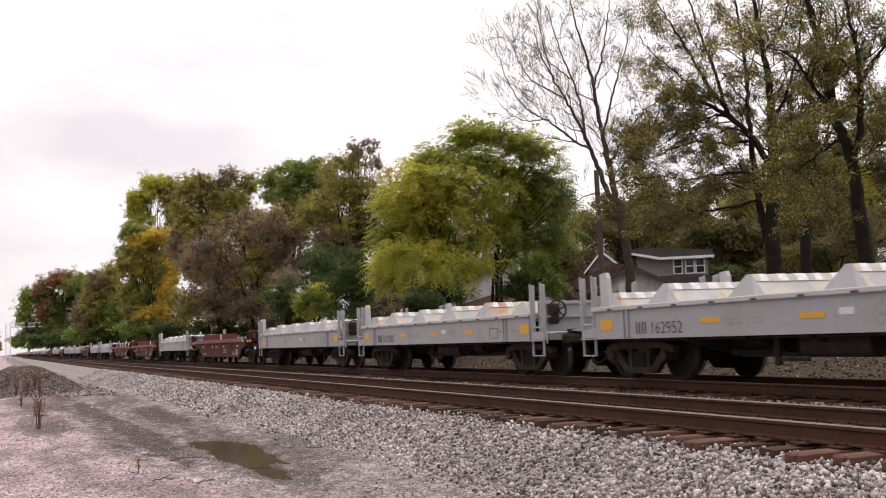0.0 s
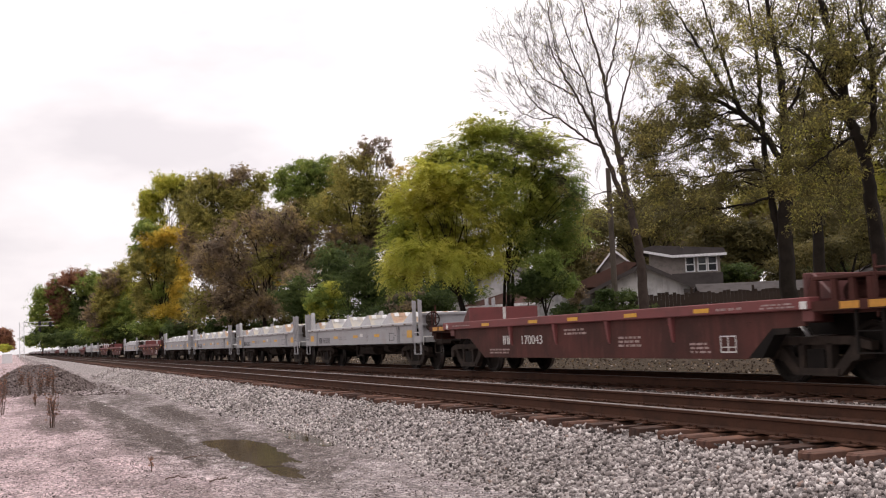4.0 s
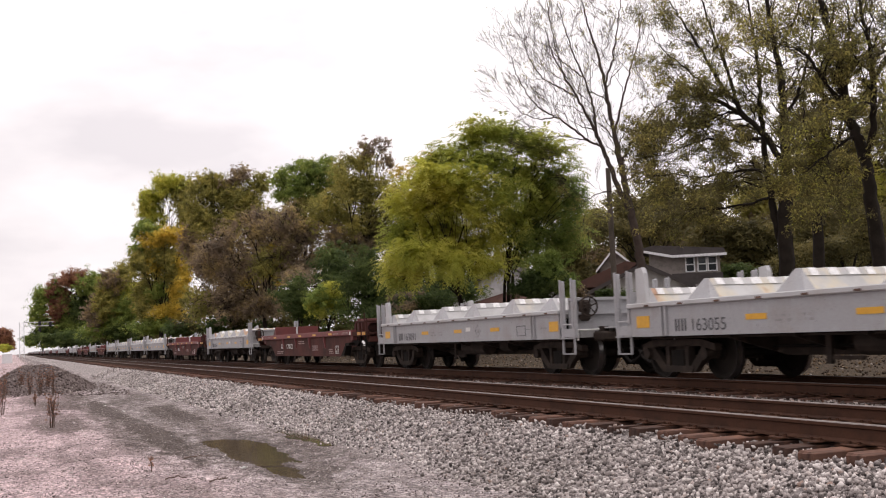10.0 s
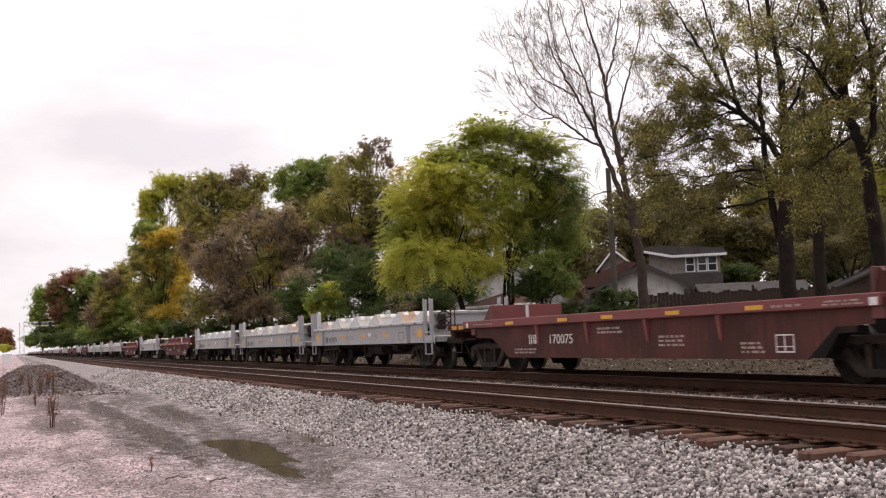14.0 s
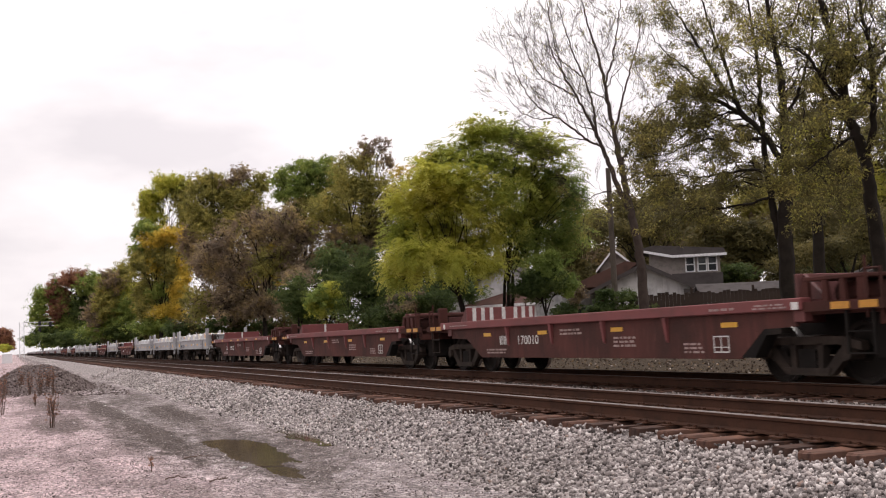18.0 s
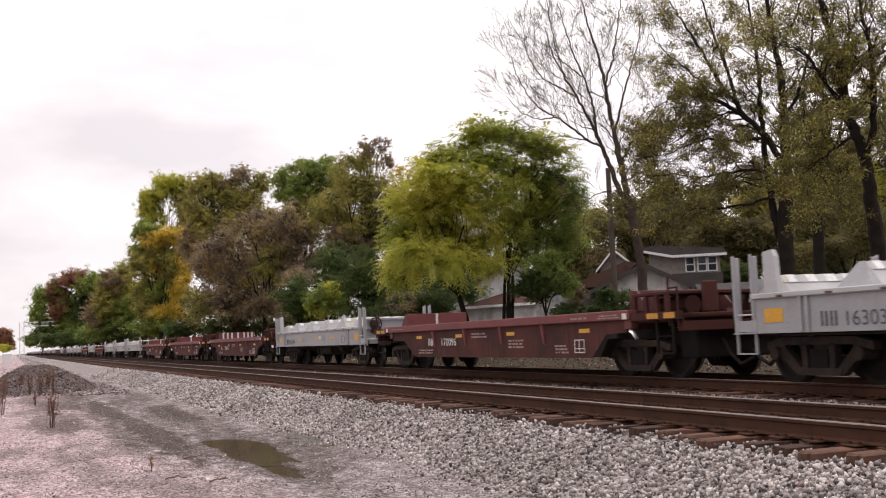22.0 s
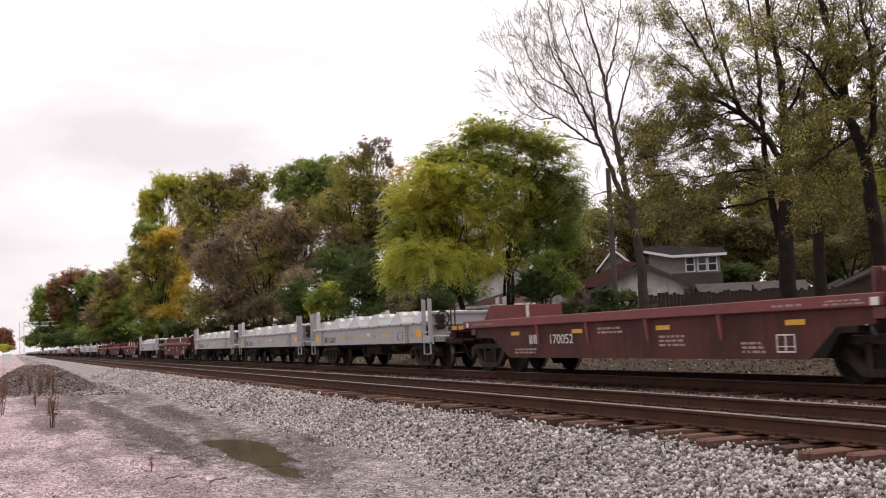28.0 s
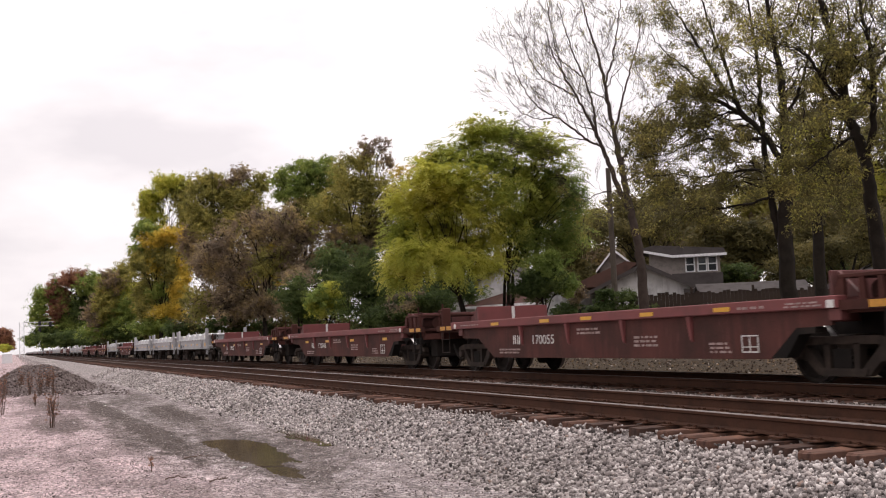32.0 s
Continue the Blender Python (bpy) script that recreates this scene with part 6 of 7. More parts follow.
bare.limb([(-39.39, 24.4, 5.97, 0.131), (-39.49, 23.94, 7.0, 0.113), (-39.55, 23.62, 7.98, 0.098), (-39.6, 23.36, 8.66, 0.086), (-39.65, 23.12, 9.32, 0.075), (-39.73, 22.75, 10.11, 0.06), (-39.83, 22.36, 10.92, 0.049), (-39.94, 21.92, 11.71, 0.038), (-40.06, 21.44, 12.69, 0.028), (-40.08, 21.15, 13.86, 0.019)], 0.35)
bare.limb([(-39.6, 23.28, 8.75, 0.056), (-39.59, 22.66, 8.93, 0.051), (-39.57, 22.0, 9.44, 0.043), (-39.59, 21.23, 9.9, 0.038), (-39.63, 20.47, 10.19, 0.03), (-39.58, 19.85, 10.86, 0.024), (-39.46, 19.36, 11.65, 0.019), (-39.26, 19.11, 12.3, 0.015)], 0.15)
bare.limb([(-39.61, 23.13, 9.27, 0.056), (-39.75, 23.11, 10.44, 0.047), (-39.95, 22.91, 11.71, 0.038), (-40.24, 22.55, 12.8, 0.03), (-40.45, 22.32, 14.05, 0.023), (-40.67, 22.11, 15.23, 0.015)], 0.2)
bare.limb([(-39.79, 22.33, 10.86, 0.041), (-40.25, 21.79, 11.36, 0.034), (-40.72, 21.23, 11.81, 0.026), (-41.06, 20.92, 12.57, 0.021), (-41.32, 20.77, 13.43, 0.015)], 0.15)
bare.limb([(-39.34, 24.1, 7.95, 0.06), (-38.85, 24.27, 8.72, 0.049), (-38.27, 24.65, 9.47, 0.039), (-37.7, 25.02, 10.15, 0.03), (-37.08, 25.6, 10.52, 0.019)], 0.2)
bare.limb([(-39.33, 23.84, 9.23, 0.056), (-39.13, 24.14, 10.6, 0.045), (-38.93, 24.46, 11.79, 0.036), (-38.72, 24.82, 12.99, 0.026), (-38.53, 25.08, 14.43, 0.017)], 0.2)
bare.limb([(-39.29, 23.48, 11.34, 0.045), (-38.95, 23.74, 12.49, 0.036), (-38.66, 23.86, 13.64, 0.026), (-38.37, 23.96, 15.03, 0.017)], 0.2)
bare.limb([(-39.36, 24.21, 7.18, 0.041), (-39.5, 25.02, 7.6, 0.03), (-39.6, 25.95, 7.81, 0.019)], 0.2)
bare.limb([(-39.36, 24.17, 7.42, 0.038), (-38.85, 24.5, 7.98, 0.028), (-38.37, 24.8, 8.29, 0.017)], 0.2)
bare.limb([(-39.77, 22.81, 8.97, 0.03), (-39.73, 21.72, 9.14, 0.023), (-39.69, 20.69, 9.03, 0.015)], 0.2)
bare.limb([(-39.6, 23.69, 6.82, 0.034), (-39.87, 23.01, 6.68, 0.024), (-40.08, 22.5, 6.29, 0.017)], 0.2)
bare.limb([(-39.89, 21.89, 11.69, 0.034), (-40.36, 21.8, 12.99, 0.026), (-40.79, 21.76, 14.36, 0.019), (-41.18, 21.87, 15.49, 0.013)], 0.2)
bare.limb([(-39.58, 22.7, 11.61, 0.03), (-39.39, 21.91, 12.01, 0.024), (-39.19, 21.16, 12.4, 0.019), (-38.93, 20.57, 12.77, 0.013)], 0.2)
bare.limb([(-40.18, 21.55, 10.03, 0.03), (-40.13, 20.6, 9.89, 0.023), (-39.97, 19.83, 10.11, 0.017), (-39.75, 19.19, 10.52, 0.013)], 0.2)
bare.finish("grey-brown bare branches and twigs", 4, [("ol", 0.07, 3)], 0.05, low=(("ol", 7.0, 0.6, 6),))
oak = Grown(3, "tall olive-leaved tree with dark trunks and thinning crown", (-30.01, 24.76, 0.54), BARK)
oak.limb([(-30.01, 24.76, 0.36, 0.332), (-29.87, 24.6, 2.68, 0.272), (-29.76, 24.56, 4.23, 0.257), (-29.63, 24.58, 5.57, 0.226), (-29.55, 24.61, 6.34, 0.196), (-29.45, 24.56, 7.7, 0.151), (-29.36, 24.5, 9.05, 0.121), (-29.33, 24.31, 10.21, 0.098), (-29.31, 24.11, 11.38, 0.075), (-29.27, 23.95, 12.54, 0.053)], 0.45)
oak.limb([(-29.89, 24.74, 1.9, 0.136), (-29.96, 24.55, 3.66, 0.136), (-30.08, 24.36, 4.75, 0.128), (-30.15, 24.33, 5.84, 0.113), (-30.22, 24.27, 7.0, 0.098), (-30.25, 24.26, 8.44, 0.083), (-30.26, 24.33, 9.65, 0.068), (-30.33, 24.25, 10.88, 0.053), (-30.43, 24.16, 11.92, 0.039), (-30.5, 24.12, 12.96, 0.027)], 0.5)
oak.limb([(-29.59, 24.52, 6.31, 0.121), (-29.7, 24.06, 7.2, 0.106), (-29.87, 23.54, 7.8, 0.091), (-30.06, 23.01, 8.25, 0.075), (-30.28, 22.38, 8.67, 0.06), (-30.51, 21.76, 8.99, 0.045), (-30.75, 21.14, 9.21, 0.027)], 0.25)
oak.limb([(-29.89, 23.43, 7.84, 0.075), (-29.97, 22.96, 8.53, 0.066), (-30.08, 22.4, 9.31, 0.057), (-30.15, 21.94, 10.19, 0.045), (-30.25, 21.38, 11.06, 0.035), (-30.33, 20.88, 11.88, 0.023)], 0.25)
oak.limb([(-29.97, 23.16, 8.14, 0.068), (-30.36, 23.13, 9.41, 0.056), (-30.77, 23.01, 10.72, 0.045), (-31.2, 22.92, 11.85, 0.033), (-31.57, 22.93, 13.0, 0.023)], 0.25)
oak.limb([(-29.51, 24.65, 6.63, 0.106), (-29.58, 25.15, 7.15, 0.091), (-29.54, 25.94, 7.66, 0.069), (-29.46, 26.85, 8.08, 0.039)], 0.25)
oak.limb([(-29.71, 24.26, 6.07, 0.06), (-29.47, 23.1, 6.11, 0.051), (-29.3, 21.81, 5.9, 0.039), (-29.15, 20.48, 5.72, 0.027), (-28.86, 19.43, 5.84, 0.018)], 0.2)
oak.limb([(-29.74, 24.37, 5.29, 0.054), (-30.79, 23.84, 5.09, 0.042), (-31.88, 23.2, 5.03, 0.03), (-32.94, 22.57, 5.24, 0.02)], 0.2)
oak.limb([(-29.44, 24.56, 7.79, 0.068), (-28.85, 24.8, 8.75, 0.054), (-28.33, 24.85, 9.79, 0.042), (-27.87, 24.74, 10.81, 0.03), (-27.46, 24.57, 11.62, 0.021)], 0.2)
oak.limb([(-29.8, 23.79, 7.25, 0.06), (-29.89, 22.79, 7.14, 0.048), (-29.99, 21.72, 7.22, 0.036), (-30.08, 20.76, 6.88, 0.024), (-30.07, 20.06, 6.61, 0.015)], 0.2)
oak.limb([(-29.57, 24.68, 5.76, 0.06), (-29.84, 25.77, 6.02, 0.048), (-30.09, 26.97, 5.98, 0.033), (-30.42, 28.01, 5.74, 0.021)], 0.2)
oak.limb([(-30.03, 22.99, 8.25, 0.045), (-30.24, 22.19, 7.96, 0.035), (-30.41, 21.48, 7.68, 0.024), (-30.52, 20.96, 7.2, 0.015)], 0.2)
oak.limb([(-30.25, 22.36, 8.66, 0.039), (-30.86, 21.94, 9.67, 0.03), (-31.54, 21.4, 10.52, 0.023), (-32.11, 21.13, 11.37, 0.015)], 0.2)
oak.limb([(-29.33, 24.31, 10.21, 0.054), (-28.68, 24.34, 10.63, 0.042), (-28.06, 24.27, 11.21, 0.03), (-27.5, 24.04, 11.78, 0.02)], 0.2)
# "do" leaves darken the backlit crown by colour
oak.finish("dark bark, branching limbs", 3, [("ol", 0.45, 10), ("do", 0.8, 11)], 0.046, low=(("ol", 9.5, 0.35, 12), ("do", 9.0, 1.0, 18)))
lean_tree = Grown(4, "leaning tree with yellowing leaves at the edge of the yard", (-23.33, 22.55, 0.45), BARK)
lean_tree.limb([(-23.31, 22.61, 0.29, 0.269), (-23.23, 22.41, 2.24, 0.22), (-23.18, 22.17, 3.81, 0.196), (-23.13, 22.04, 5.07, 0.165), (-23.14, 21.82, 5.94, 0.147), (-23.19, 21.54, 6.65, 0.128), (-23.17, 21.41, 7.44, 0.122), (-23.14, 21.32, 8.22, 0.098), (-23.17, 21.06, 9.02, 0.08), (-23.19, 20.83, 9.81, 0.061), (-23.19, 20.69, 10.44, 0.043)], 0.45)
lean_tree.limb([(-23.14, 21.98, 5.19, 0.098), (-22.81, 22.04, 6.12, 0.092), (-22.53, 21.91, 7.31, 0.08), (-22.31, 21.68, 8.34, 0.061), (-22.16, 21.33, 9.06, 0.044), (-22.0, 20.99, 9.91, 0.029)], 0.3)
lean_tree.limb([(-23.23, 21.37, 7.0, 0.073), (-23.03, 20.86, 7.22, 0.061), (-22.83, 20.33, 7.62, 0.051), (-22.62, 19.81, 8.0, 0.039), (-22.47, 19.22, 8.15, 0.024)], 0.25)
lean_tree.limb([(-22.84, 22.22, 7.56, 0.061), (-22.68, 22.51, 7.98, 0.049), (-22.47, 22.86, 8.62, 0.037), (-22.31, 23.08, 9.39, 0.024)], 0.25)
lean_tree.limb([(-23.16, 21.75, 6.02, 0.049), (-23.18, 21.05, 5.68, 0.039), (-23.17, 20.43, 5.28, 0.027), (-23.09, 19.95, 5.02, 0.017)], 0.2)
lean_tree.limb([(-23.07, 22.11, 5.38, 0.049), (-22.93, 22.61, 5.68, 0.037), (-22.78, 23.12, 6.15, 0.024)], 0.2)
lean_tree.limb([(-23.16, 21.96, 5.07, 0.044), (-24.18, 22.1, 5.24, 0.034), (-25.18, 22.36, 5.06, 0.024)], 0.2)
lean_tree.limb([(-23.15, 21.32, 8.07, 0.049), (-23.28, 21.93, 8.95, 0.037), (-23.56, 22.17, 9.86, 0.024)], 0.2)
lean_tree.limb([(-23.19, 21.54, 6.57, 0.044), (-22.25, 21.18, 6.75, 0.034), (-21.32, 20.93, 6.38, 0.022)], 0.2)
# backlit crown darkened by the colour of its "do" leaves
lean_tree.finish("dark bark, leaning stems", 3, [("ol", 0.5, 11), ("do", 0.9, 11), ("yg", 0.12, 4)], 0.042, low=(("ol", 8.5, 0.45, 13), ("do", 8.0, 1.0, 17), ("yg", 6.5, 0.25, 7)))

# ---- houses beyond the train ----
SIDING = worn("white_siding", (0.55, 0.54, 0.54), (0.24, 0.225, 0.22), 0.7, scale=1.4, streak=0.6)
SHINGLE = worn("dark_shingles", (0.075, 0.066, 0.064), (0.045, 0.038, 0.036), 0.95, scale=2, rel=0.01)
REDROOF = worn("red_brown_shingles", (0.1, 0.055, 0.045), (0.06, 0.038, 0.032), 0.95, scale=2, rel=0.01)
GREYWALL = worn("grey_shingle_wall", (0.29, 0.255, 0.235), (0.18, 0.16, 0.145), 0.9, scale=4)
WEATHERED = worn("weathered_trim", (0.2, 0.19, 0.18), (0.08, 0.075, 0.07), 0.8, scale=3)
TRIM = plain("white_trim", (0.75, 0.75, 0.76), 0.6)
GLASS, _gt, _gb = mat("window_glass", 0.05)
_gb.inputs["Base Color"].default_value = (0.03, 0.035, 0.04, 1)
WOOD = worn("weathered_fence_wood", (0.06, 0.044, 0.036), (0.032, 0.025, 0.021), 0.95, scale=2, rel=0.01)
SIGNAL = plain("aluminium_paint", (0.7, 0.71, 0.72), 0.5)
BLACK = plain("black_signal_paint", (0.02, 0.02, 0.022), 0.7)


def gable_roof(w, d, z, rise, over=0.35, thick=0.14):
    """Two roof slabs, ridge along the local y axis."""
    bm = bm_new()
    k = rise / (w / 2)
    for s in (-1, 1):
        e = s * (w / 2 + over)
        prism(bm, [(0, z + rise), (e, z - over * k), (e, z - over * k - thick), (0, z + rise - thick)], -over, d + over)
    return bm


def window(parent, x, z, w, h, y):
    wdw = part("window", bx(bm_new(), x - w / 2, x + w / 2, y - 0.02, y + 0.04, z, z + h), GLASS, parent, "dark sash window in a white frame")
    bm = bm_new()
    for a in (x - w / 2 - 0.06, x + w / 2 - 0.02):
        bx(bm, a, a + 0.08, y - 0.07, y + 0.03, z - 0.06, z + h + 0.08)
    for b in (z - 0.06, z + h / 2 - 0.03, z + h):
        bx(bm, x - w / 2 + 0.02, x + w / 2 - 0.02, y - 0.07, y + 0.03, b, b + 0.07)
    part("frame", bm, TRIM, wdw)
    return wdw


def bungalow():
    """White house: a wide front gable, a small gable behind it and an upper storey of three windows."""
    h = tagged(new("house"), "white bungalow with dark roofs and upper-storey windows", "house")
    h.matrix_world = pose(-52.9, 34.9, 0.0, 0, 0, 56.5)
    part("wall", prism(bm_new(), [(-3.4, -0.6), (2.9, -0.6), (2.9, 2.6), (1.3, 3.3), (-1.2, 4.65), (-3.4, 3.55)], 0, 8.0), SIDING, h)
    for pts in ([(-1.2, 4.7), (1.6, 3.28), (1.6, 3.14), (-1.2, 4.52)], [(-1.2, 4.7), (-4.4, 3.2), (-4.4, 3.06), (-1.2, 4.52)]):
        part("roof", prism(bm_new(), pts, -0.5, 8.3), SHINGLE, h)
        part("fascia", prism(bm_new(), [*pts[:2], (pts[2][0], pts[2][1] - 0.08), (pts[3][0], pts[3][1] - 0.1)], -0.56, -0.504), SHINGLE, h)
    part("porch_roof", prism(bm_new(), [(1.0, 3.1), (3.6, 2.95), (3.6, 2.85), (1.0, 2.9)], -0.4, 3.5), SHINGLE, h)
    part("low_roof", prism(bm_new(), [(0.4, 4.05), (3.3, 4.0), (3.3, 3.2), (0.4, 3.2)], 1.2, 2.6), SHINGLE, h)
    window(h, -0.6, 1.2, 0.9, 1.3, -0.02)
    window(h, 1.4, 1.2, 0.9, 1.3, -0.02)
    part("back_wall", prism(bm_new(), [(-3.9, 3.0), (-1.9, 3.0), (-1.9, 4.8), (-3.0, 5.7), (-3.9, 4.7)], 3.0, 7.0), GREYWALL, h)
    part("side_roof", prism(bm_new(), [(-5.9, 3.45), (-2.2, 4.9), (-1.5, 4.75), (-3.4, 3.45)], 0.4, 5.0), REDROOF, h)
    for pts in ([(-3.0, 5.85), (-1.75, 4.75), (-1.75, 4.6), (-3.0, 5.68)], [(-3.0, 5.85), (-4.1, 4.55), (-4.1, 4.4), (-3.0, 5.68)]):
        part("small_roof", prism(bm_new(), pts, 2.6, 7.4), SHINGLE, h)
        part("white_rake", prism(bm_new(), pts, 2.52, 2.596), TRIM, h)
    part("upper_wall", prism(bm_new(), [(-0.9, 4.0), (3.25, 4.0), (3.25, 5.15), (0.5, 5.15), (-0.9, 5.4)], 2.7, 6.5), GREYWALL, h)
    for x in (1.5, 2.2, 2.8):
        window(h, x, 4.22, 0.46, 0.8, 2.69)
    top = [(-1.6, 5.62), (0.5, 5.16), (3.6, 5.16), (3.5, 5.5), (-0.6, 5.85)]
    part("upper_roof", prism(bm_new(), top, 2.2, 6.8), SHINGLE, h)
    part("white_rake", prism(bm_new(), [(-1.62, 5.66), (0.5, 5.2), (0.5, 5.04), (-1.62, 5.52)], 2.1, 2.196), TRIM, h)
    part("eave", bx(bm_new(), 0.502, 3.62, 2.1, 2.196, 5.05, 5.2), TRIM, h)
    return h


def plain_house(name, label, m, w, d, wall, rise, roof, siding):
    h = tagged(new(name), label, "house")
    h.matrix_world = m
    part("wall", prism(bm_new(), [(-w / 2, -0.6), (w / 2, -0.6), (w / 2, wall), (0, wall + rise - 0.1), (-w / 2, wall)], 0, d), siding, h)
    part("roof", gable_roof(w, d, wall + 0.06, rise), roof, h)
    k = wall + 0.06 - 0.35 * rise / (w / 2)
    for e in (-1, 1):
        part("eave_board", bx(bm_new(), *sorted((e * (w / 2 + 0.354), e * (w / 2 + 0.38))), -0.34, d + 0.34, k - 0.15, k + 0.01), TRIM, h, "white eave board")
    window(h, -w / 5, wall * 0.35, 0.9, 1.2, -0.02)
    window(h, w / 5, wall * 0.35, 0.9, 1.2, -0.02)
    return h


bungalow()
plain_house("house", "white cottage with grey gable roof behind shrubs", pose(-63.0, 29.5, -0.2, 0, 0, 50), 9.0, 9.0, 3.2, 2.4, SHINGLE, SIDING)
plain_house("house", "low house with a red-brown shingle roof", pose(-60.0, 32.4, 0.3, 0, 0, 110), 6.0, 8.0, 2.6, 1.5, REDROOF, SIDING)
plain_house("garage", "small grey garage with a pale eave", pose(-46.0, 38.6, -0.1, 0, 0, 152), 5.0, 5.0, 2.3, 0.9, SHINGLE, WOOD)
plain_house("shed", "dark shed roof behind a board fence", pose(-45.0, 45.0, 0.6, 0, 0, 60), 7.0, 6.0, 2.2, 1.5, SHINGLE, WOOD)

# board fence
fence = tagged(new("fence"), "weathered brown board fence along the yards", "fence")
FA, FB = Vector((-43.6, 26.8)), Vector((-38.0, 40.0))
rngf = random.Random(3)
BOARD = [mesh_of("board", bx(bm_new(), -0.085, 0.085, -0.012, 0.012, -0.5, 1.7 + 0.05 * k), WOOD) for k in range(3)]
steps = int((FB - FA).length / 2.4)
for k in range(steps):
    a, b = FA.lerp(FB, k / steps), FA.lerp(FB, (k + 1) / steps)
    along = (b - a).normalized()
    ang = math.degrees(math.atan2(along.y, along.x))
    n = 16
    wide = (b - a).length / n
    for j in range(n):
        part("board", BOARD[rngf.randrange(3)], None, fence, at=pose(a.x, a.y, 0.75, 0, 0, ang) @ pose(wide * (j + 0.5), 0, rngf.uniform(-0.03, 0.03)))
    part("fence_post", bx(bm_new(), -0.05, 0.05, 0.02, 0.12, -0.5, 2.0), WOOD, fence, at=pose(a.x, a.y, 0.75, 0, 0, ang))

# telegraph pole
pole = tagged(new("utility_pole"), "old leaning wooden utility pole beside the bare tree", "utility pole")
pole.location = (-45.2, 26.95, 0.0)
part("shaft", rod(bm_new(), (0, 0, -0.5), (0.35, -0.25, 8.7), 0.16, 0.12, n=10), worn("grey_pole_wood", (0.12, 0.1, 0.085), (0.07, 0.06, 0.05), 0.95), pole)

# signal cantilever far down the line
gantry = tagged(new("signal_gantry"), "white lattice signal bridge over the tracks in the distance", "railway signal")
gantry.location = (-385, 2.4, -0.3)
for yy in (-0.7, 0.7):
    for xx in (-0.5, 0.5):
        part("post", bx(bm_new(), xx - 0.12, xx + 0.12, yy - 0.12, yy + 0.12, 0, 11.6), SIGNAL, gantry)
for k in range(10):
    s = 1 if k % 2 else -1
    part("brace", rod(bm_new(), (0.5, -0.7 * s, 1.15 * k + 0.2), (0.5, 0.7 * s, 1.15 * k + 1.3), 0.06, n=6), SIGNAL, gantry)
for zz in (10.3, 11.5):
    part("arm_chord", bx(bm_new(), 0.38, 0.62, 0.7, 10.2, zz - 0.1, zz + 0.1), SIGNAL, gantry)
for k in range(7):
    part("arm_web", rod(bm_new(), (0.5, 0.9 + 1.35 * k, 10.3), (0.5, 1.55 + 1.35 * k, 11.5), 0.06, n=6), SIGNAL, gantry)
for yy, zz in ((5.6, 11.0), (5.6, 8.9), (8.9, 10.6)):
    part("signal_head", bx(rod(bm_new(), (0.7, yy, zz + 0.2), (1.0, yy, zz + 0.2), 0.3, n=12), 0.6, 0.75, yy - 0.45, yy + 0.45, zz - 0.7, zz + 0.9, 0.1), BLACK, gantry)
# white relay cabin
cabin = tagged(new("relay_cabin"), "small white trackside relay cabin", "cabin")
cabin.location = (-216, -1.2, -0.75)
part("body", bx(bm_new(), -1.0, 1.0, -0.9, 0.9, 0, 1.7, 0.03), TRIM, cabin)
part("roof", prism(bm_new(), [(-1.1, 1.7), (1.1, 1.7), (0, 2.0)], -1.0, 1.0), SIGNAL, cabin)


# ---- dead weeds ----
STALK = worn("dead_stalks", (0.13, 0.088, 0.07), (0.08, 0.055, 0.045), 0.95, scale=6)


def weed(seed, x, y, h, n, label):
    rng = np.random.default_rng(seed)
    w = tagged(new("weed"), label, "weed")
    w.location = (x, y, float(ground_z(np.array(x), np.array(y))))
    paths, tips = [], []
    for k in range(n):
        a = rng.normal(0, 0.075 * h, 2)
        top = np.array((a[0], a[1], h * rng.uniform(0.55, 1.0)))
        p, r = bough(rng, (a[0] * 0.3, a[1] * 0.3, -0.03), top, 0.009, 0.004, 6)
        paths.append((p, r))
        for j in range(2, 6):
            q = p[j] + rng.normal(0, 0.07 * h, 3)
            paths.append(bough(rng, p[j], q, 0.006, 0.003, 3))
            tips.append(q)
            tips.append(p[j])
    part("stalk", tubes(paths, STALK, "stalk"), None, w)
    tagged(part("seed_head", leaves_mesh(rng, np.array(tips), np.full(len(tips), 0.03), 4, 0.02, LEAF["rd"], "seed_head"), None, w), kind="stuff")
    return w


for seed, x, y, h, n, label in ((1, -24.4, 0.73, 0.8, 11, "brown dead weed stalks in pale gravel"), (2, -31.5, -0.3, 0.95, 7, "tall thin dead weed stalk"),
                                (3, -44.0, 0.9, 1.05, 12, "brown dead weed clump by the heap"), (4, -46.0, 1.25, 1.0, 12, "brown dead weed clump by the heap"),
                                (5, -42.5, 1.35, 1.0, 9, "dead weed stalks before the heap"), (6, -47.0, 0.25, 1.1, 12, "dead weed stalks before the heap"),
                                (8, -45.0, 0.55, 0.9, 10, "dead weed stalks before the heap"), (9, -41.0, -0.35, 1.0, 9, "dead weed stalks before the heap"),
                                (10, -36.0, 0.6, 0.45, 6, "low dead weed on the bank"), (7, -14.4, 1.62, 0.2, 1, "small dead weed sprig in gravel")):
    weed(seed, x, y, h, n, label)


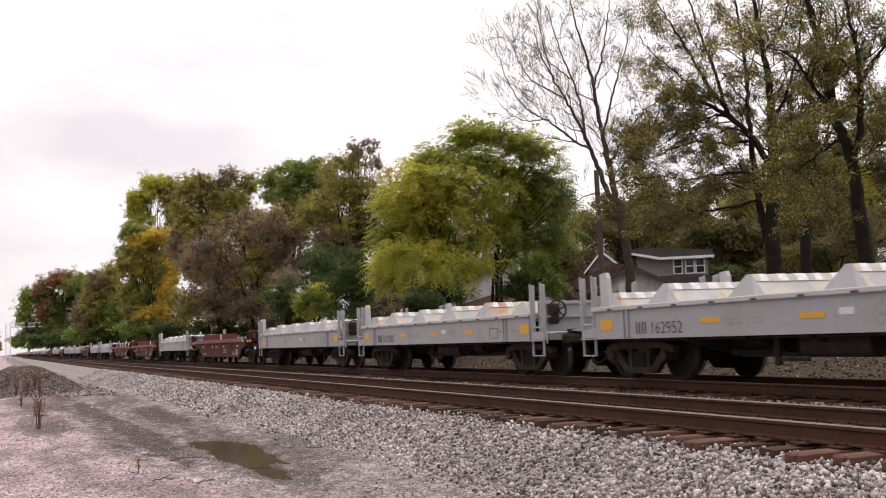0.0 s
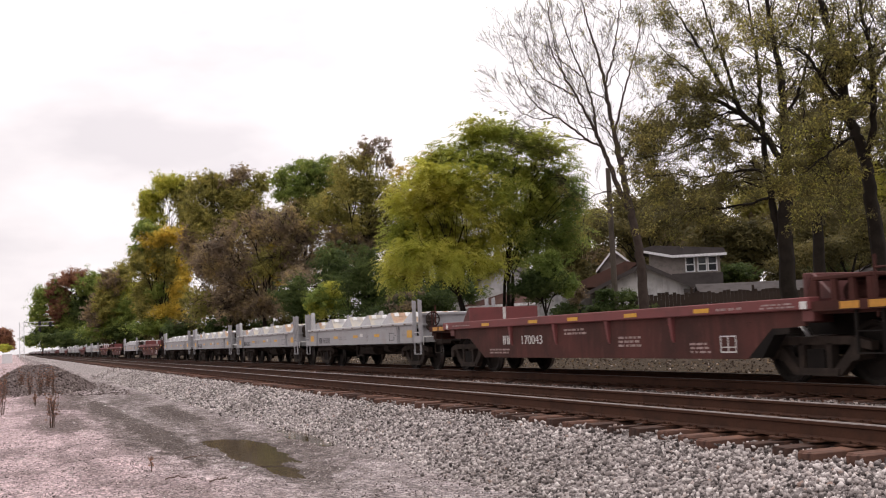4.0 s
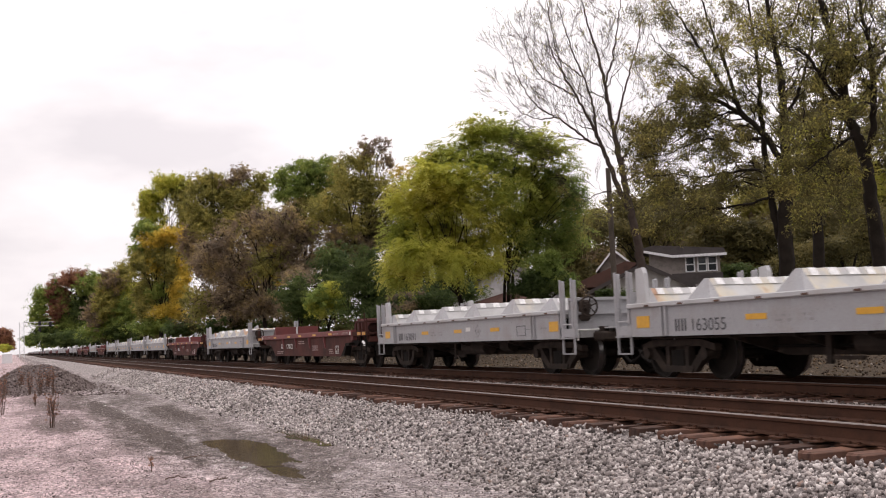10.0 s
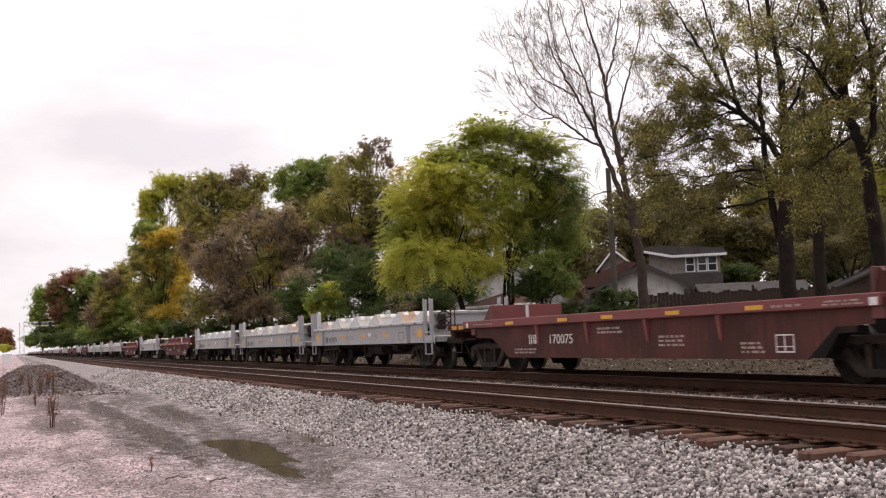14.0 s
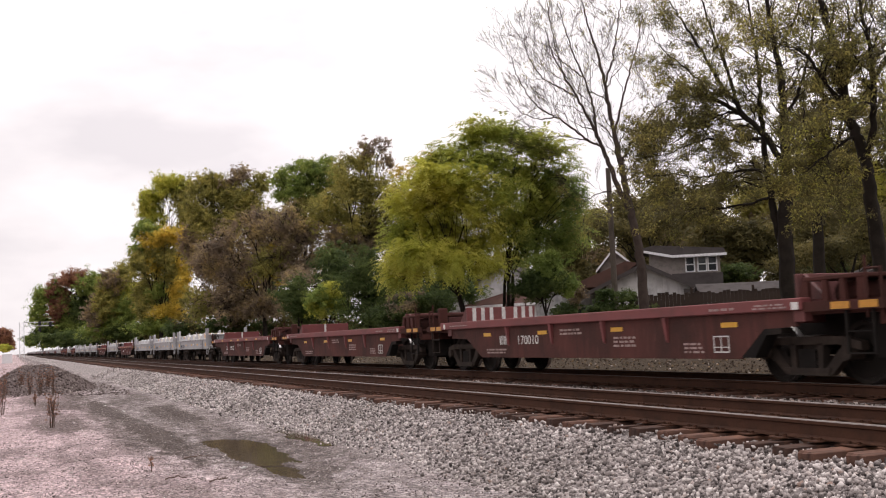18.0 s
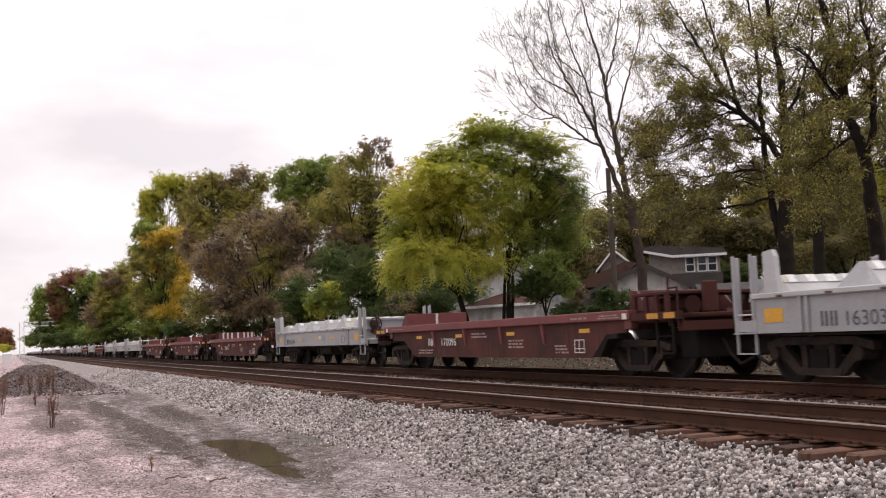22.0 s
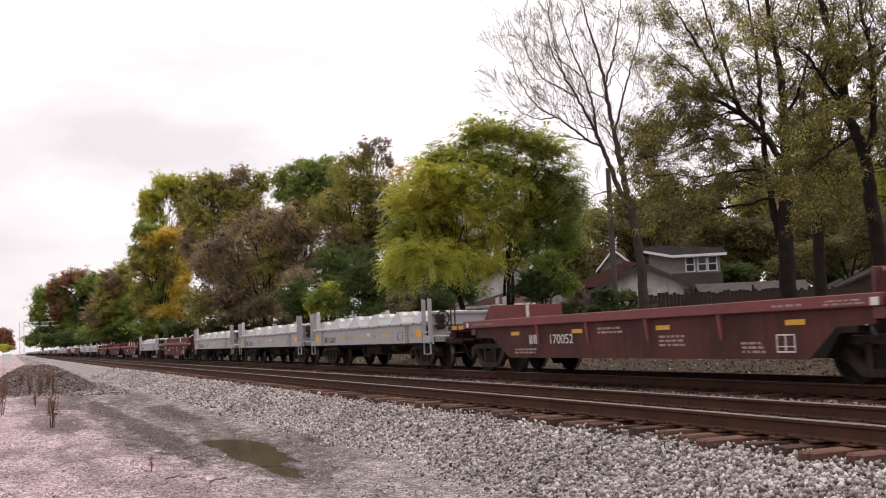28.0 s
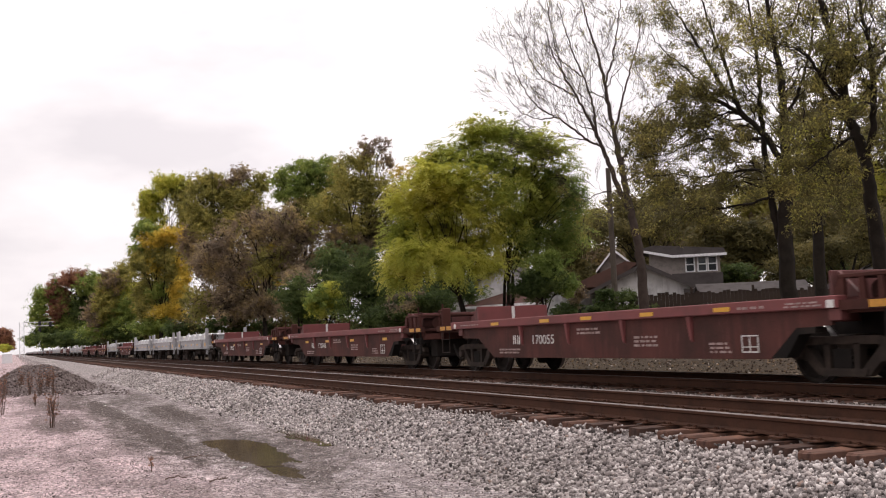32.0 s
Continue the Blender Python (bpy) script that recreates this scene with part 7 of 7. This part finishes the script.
# ---- small things on the lane ----
PAPER = plain("dirty_white_paper", (0.74, 0.73, 0.71), 0.8)
for x, y, w, label in ((-34.2, 2.52, 0.13, "scrap of crumpled white litter on the lane"), (-30.4, 2.73, 0.1, "small white scrap of litter on gravel"), (-14.3, 2.78, 0.13, "flat white scrap of litter beside the puddle")):
    rng = random.Random(int(-x * 10))
    bm = bm_new()
    grid = [[bm.verts.new((w * (i / 3 - 0.5) + rng.uniform(-0.01, 0.01), w * 0.7 * (j / 3 - 0.5), rng.uniform(0.01, 0.045))) for j in range(4)] for i in range(4)]
    for i in range(3):
        for j in range(3):
            bm.faces.new((grid[i][j], grid[i + 1][j], grid[i + 1][j + 1], grid[i][j + 1]))
    bmesh.ops.solidify(bm, geom=bm.faces[:], thickness=0.006)
    scrap = tagged(new("litter_scrap", mesh_of("litter_scrap", bm, PAPER)), label, "litter", "litter on the lane")
    scrap.location = (x, y, float(ground_z(np.array(x), np.array(y))))
for x, y, length, turn, label in ((-13.2, 1.77, 0.26, 65, "dead broken stick on pale gravel"), (-12.8, 2.2, 0.24, 110, "short dead stick on pale gravel"), (-16.3, 2.5, 0.4, 75, "thin dead twig lying on the lane")):
    rng = np.random.default_rng(int(-x * 7))
    paths = [bough(rng, (-length / 2, 0, 0.012), (length / 2, 0, 0.03), 0.01, 0.005, 6, 0.05, 0.04)]
    for k in (2, 3, 4):
        paths.append(bough(rng, paths[0][0][k], paths[0][0][k] + np.array((0.06, 0.05 * (-1) ** k, 0.02)), 0.005, 0.003, 4))
    stick = tagged(new("stick", tubes(paths, STALK, "stick")), label, "stick", "sticks on the lane")
    stick.matrix_world = pose(x, y, float(ground_z(np.array(x), np.array(y))), 0, 0, turn)


# ---- what moves ----
def motions():
    """The train rolls away along the far track, its wheels turning without slip."""
    for car, spot in CARS:
        walk(car, [(0.0, pose(spot, FAR_MID, 0)), (32.0, pose(spot - SPEED * 32.0, FAR_MID, 0))])
    turn = SPEED / 0.457
    keyed = {}
    for ob in scene.objects:
        if ob.name.startswith("wheelset"):
            key = round(ob.location.x, 2)
            if key not in keyed:
                x, y, z = ob.location
                steps = [k / 15 for k in range(481)]
                walk(ob, [(t, Matrix.Translation((x, y, z)) @ Matrix.Rotation(-turn * t, 4, "Y")) for t in steps])
                keyed[key] = ob
            else:
                first = keyed[key].animation_data
                ob.rotation_mode = "QUATERNION"
                ob.animation_data_create()
                ob.animation_data.action = first.action
                ob.animation_data.action_slot = first.action_slot


motions()
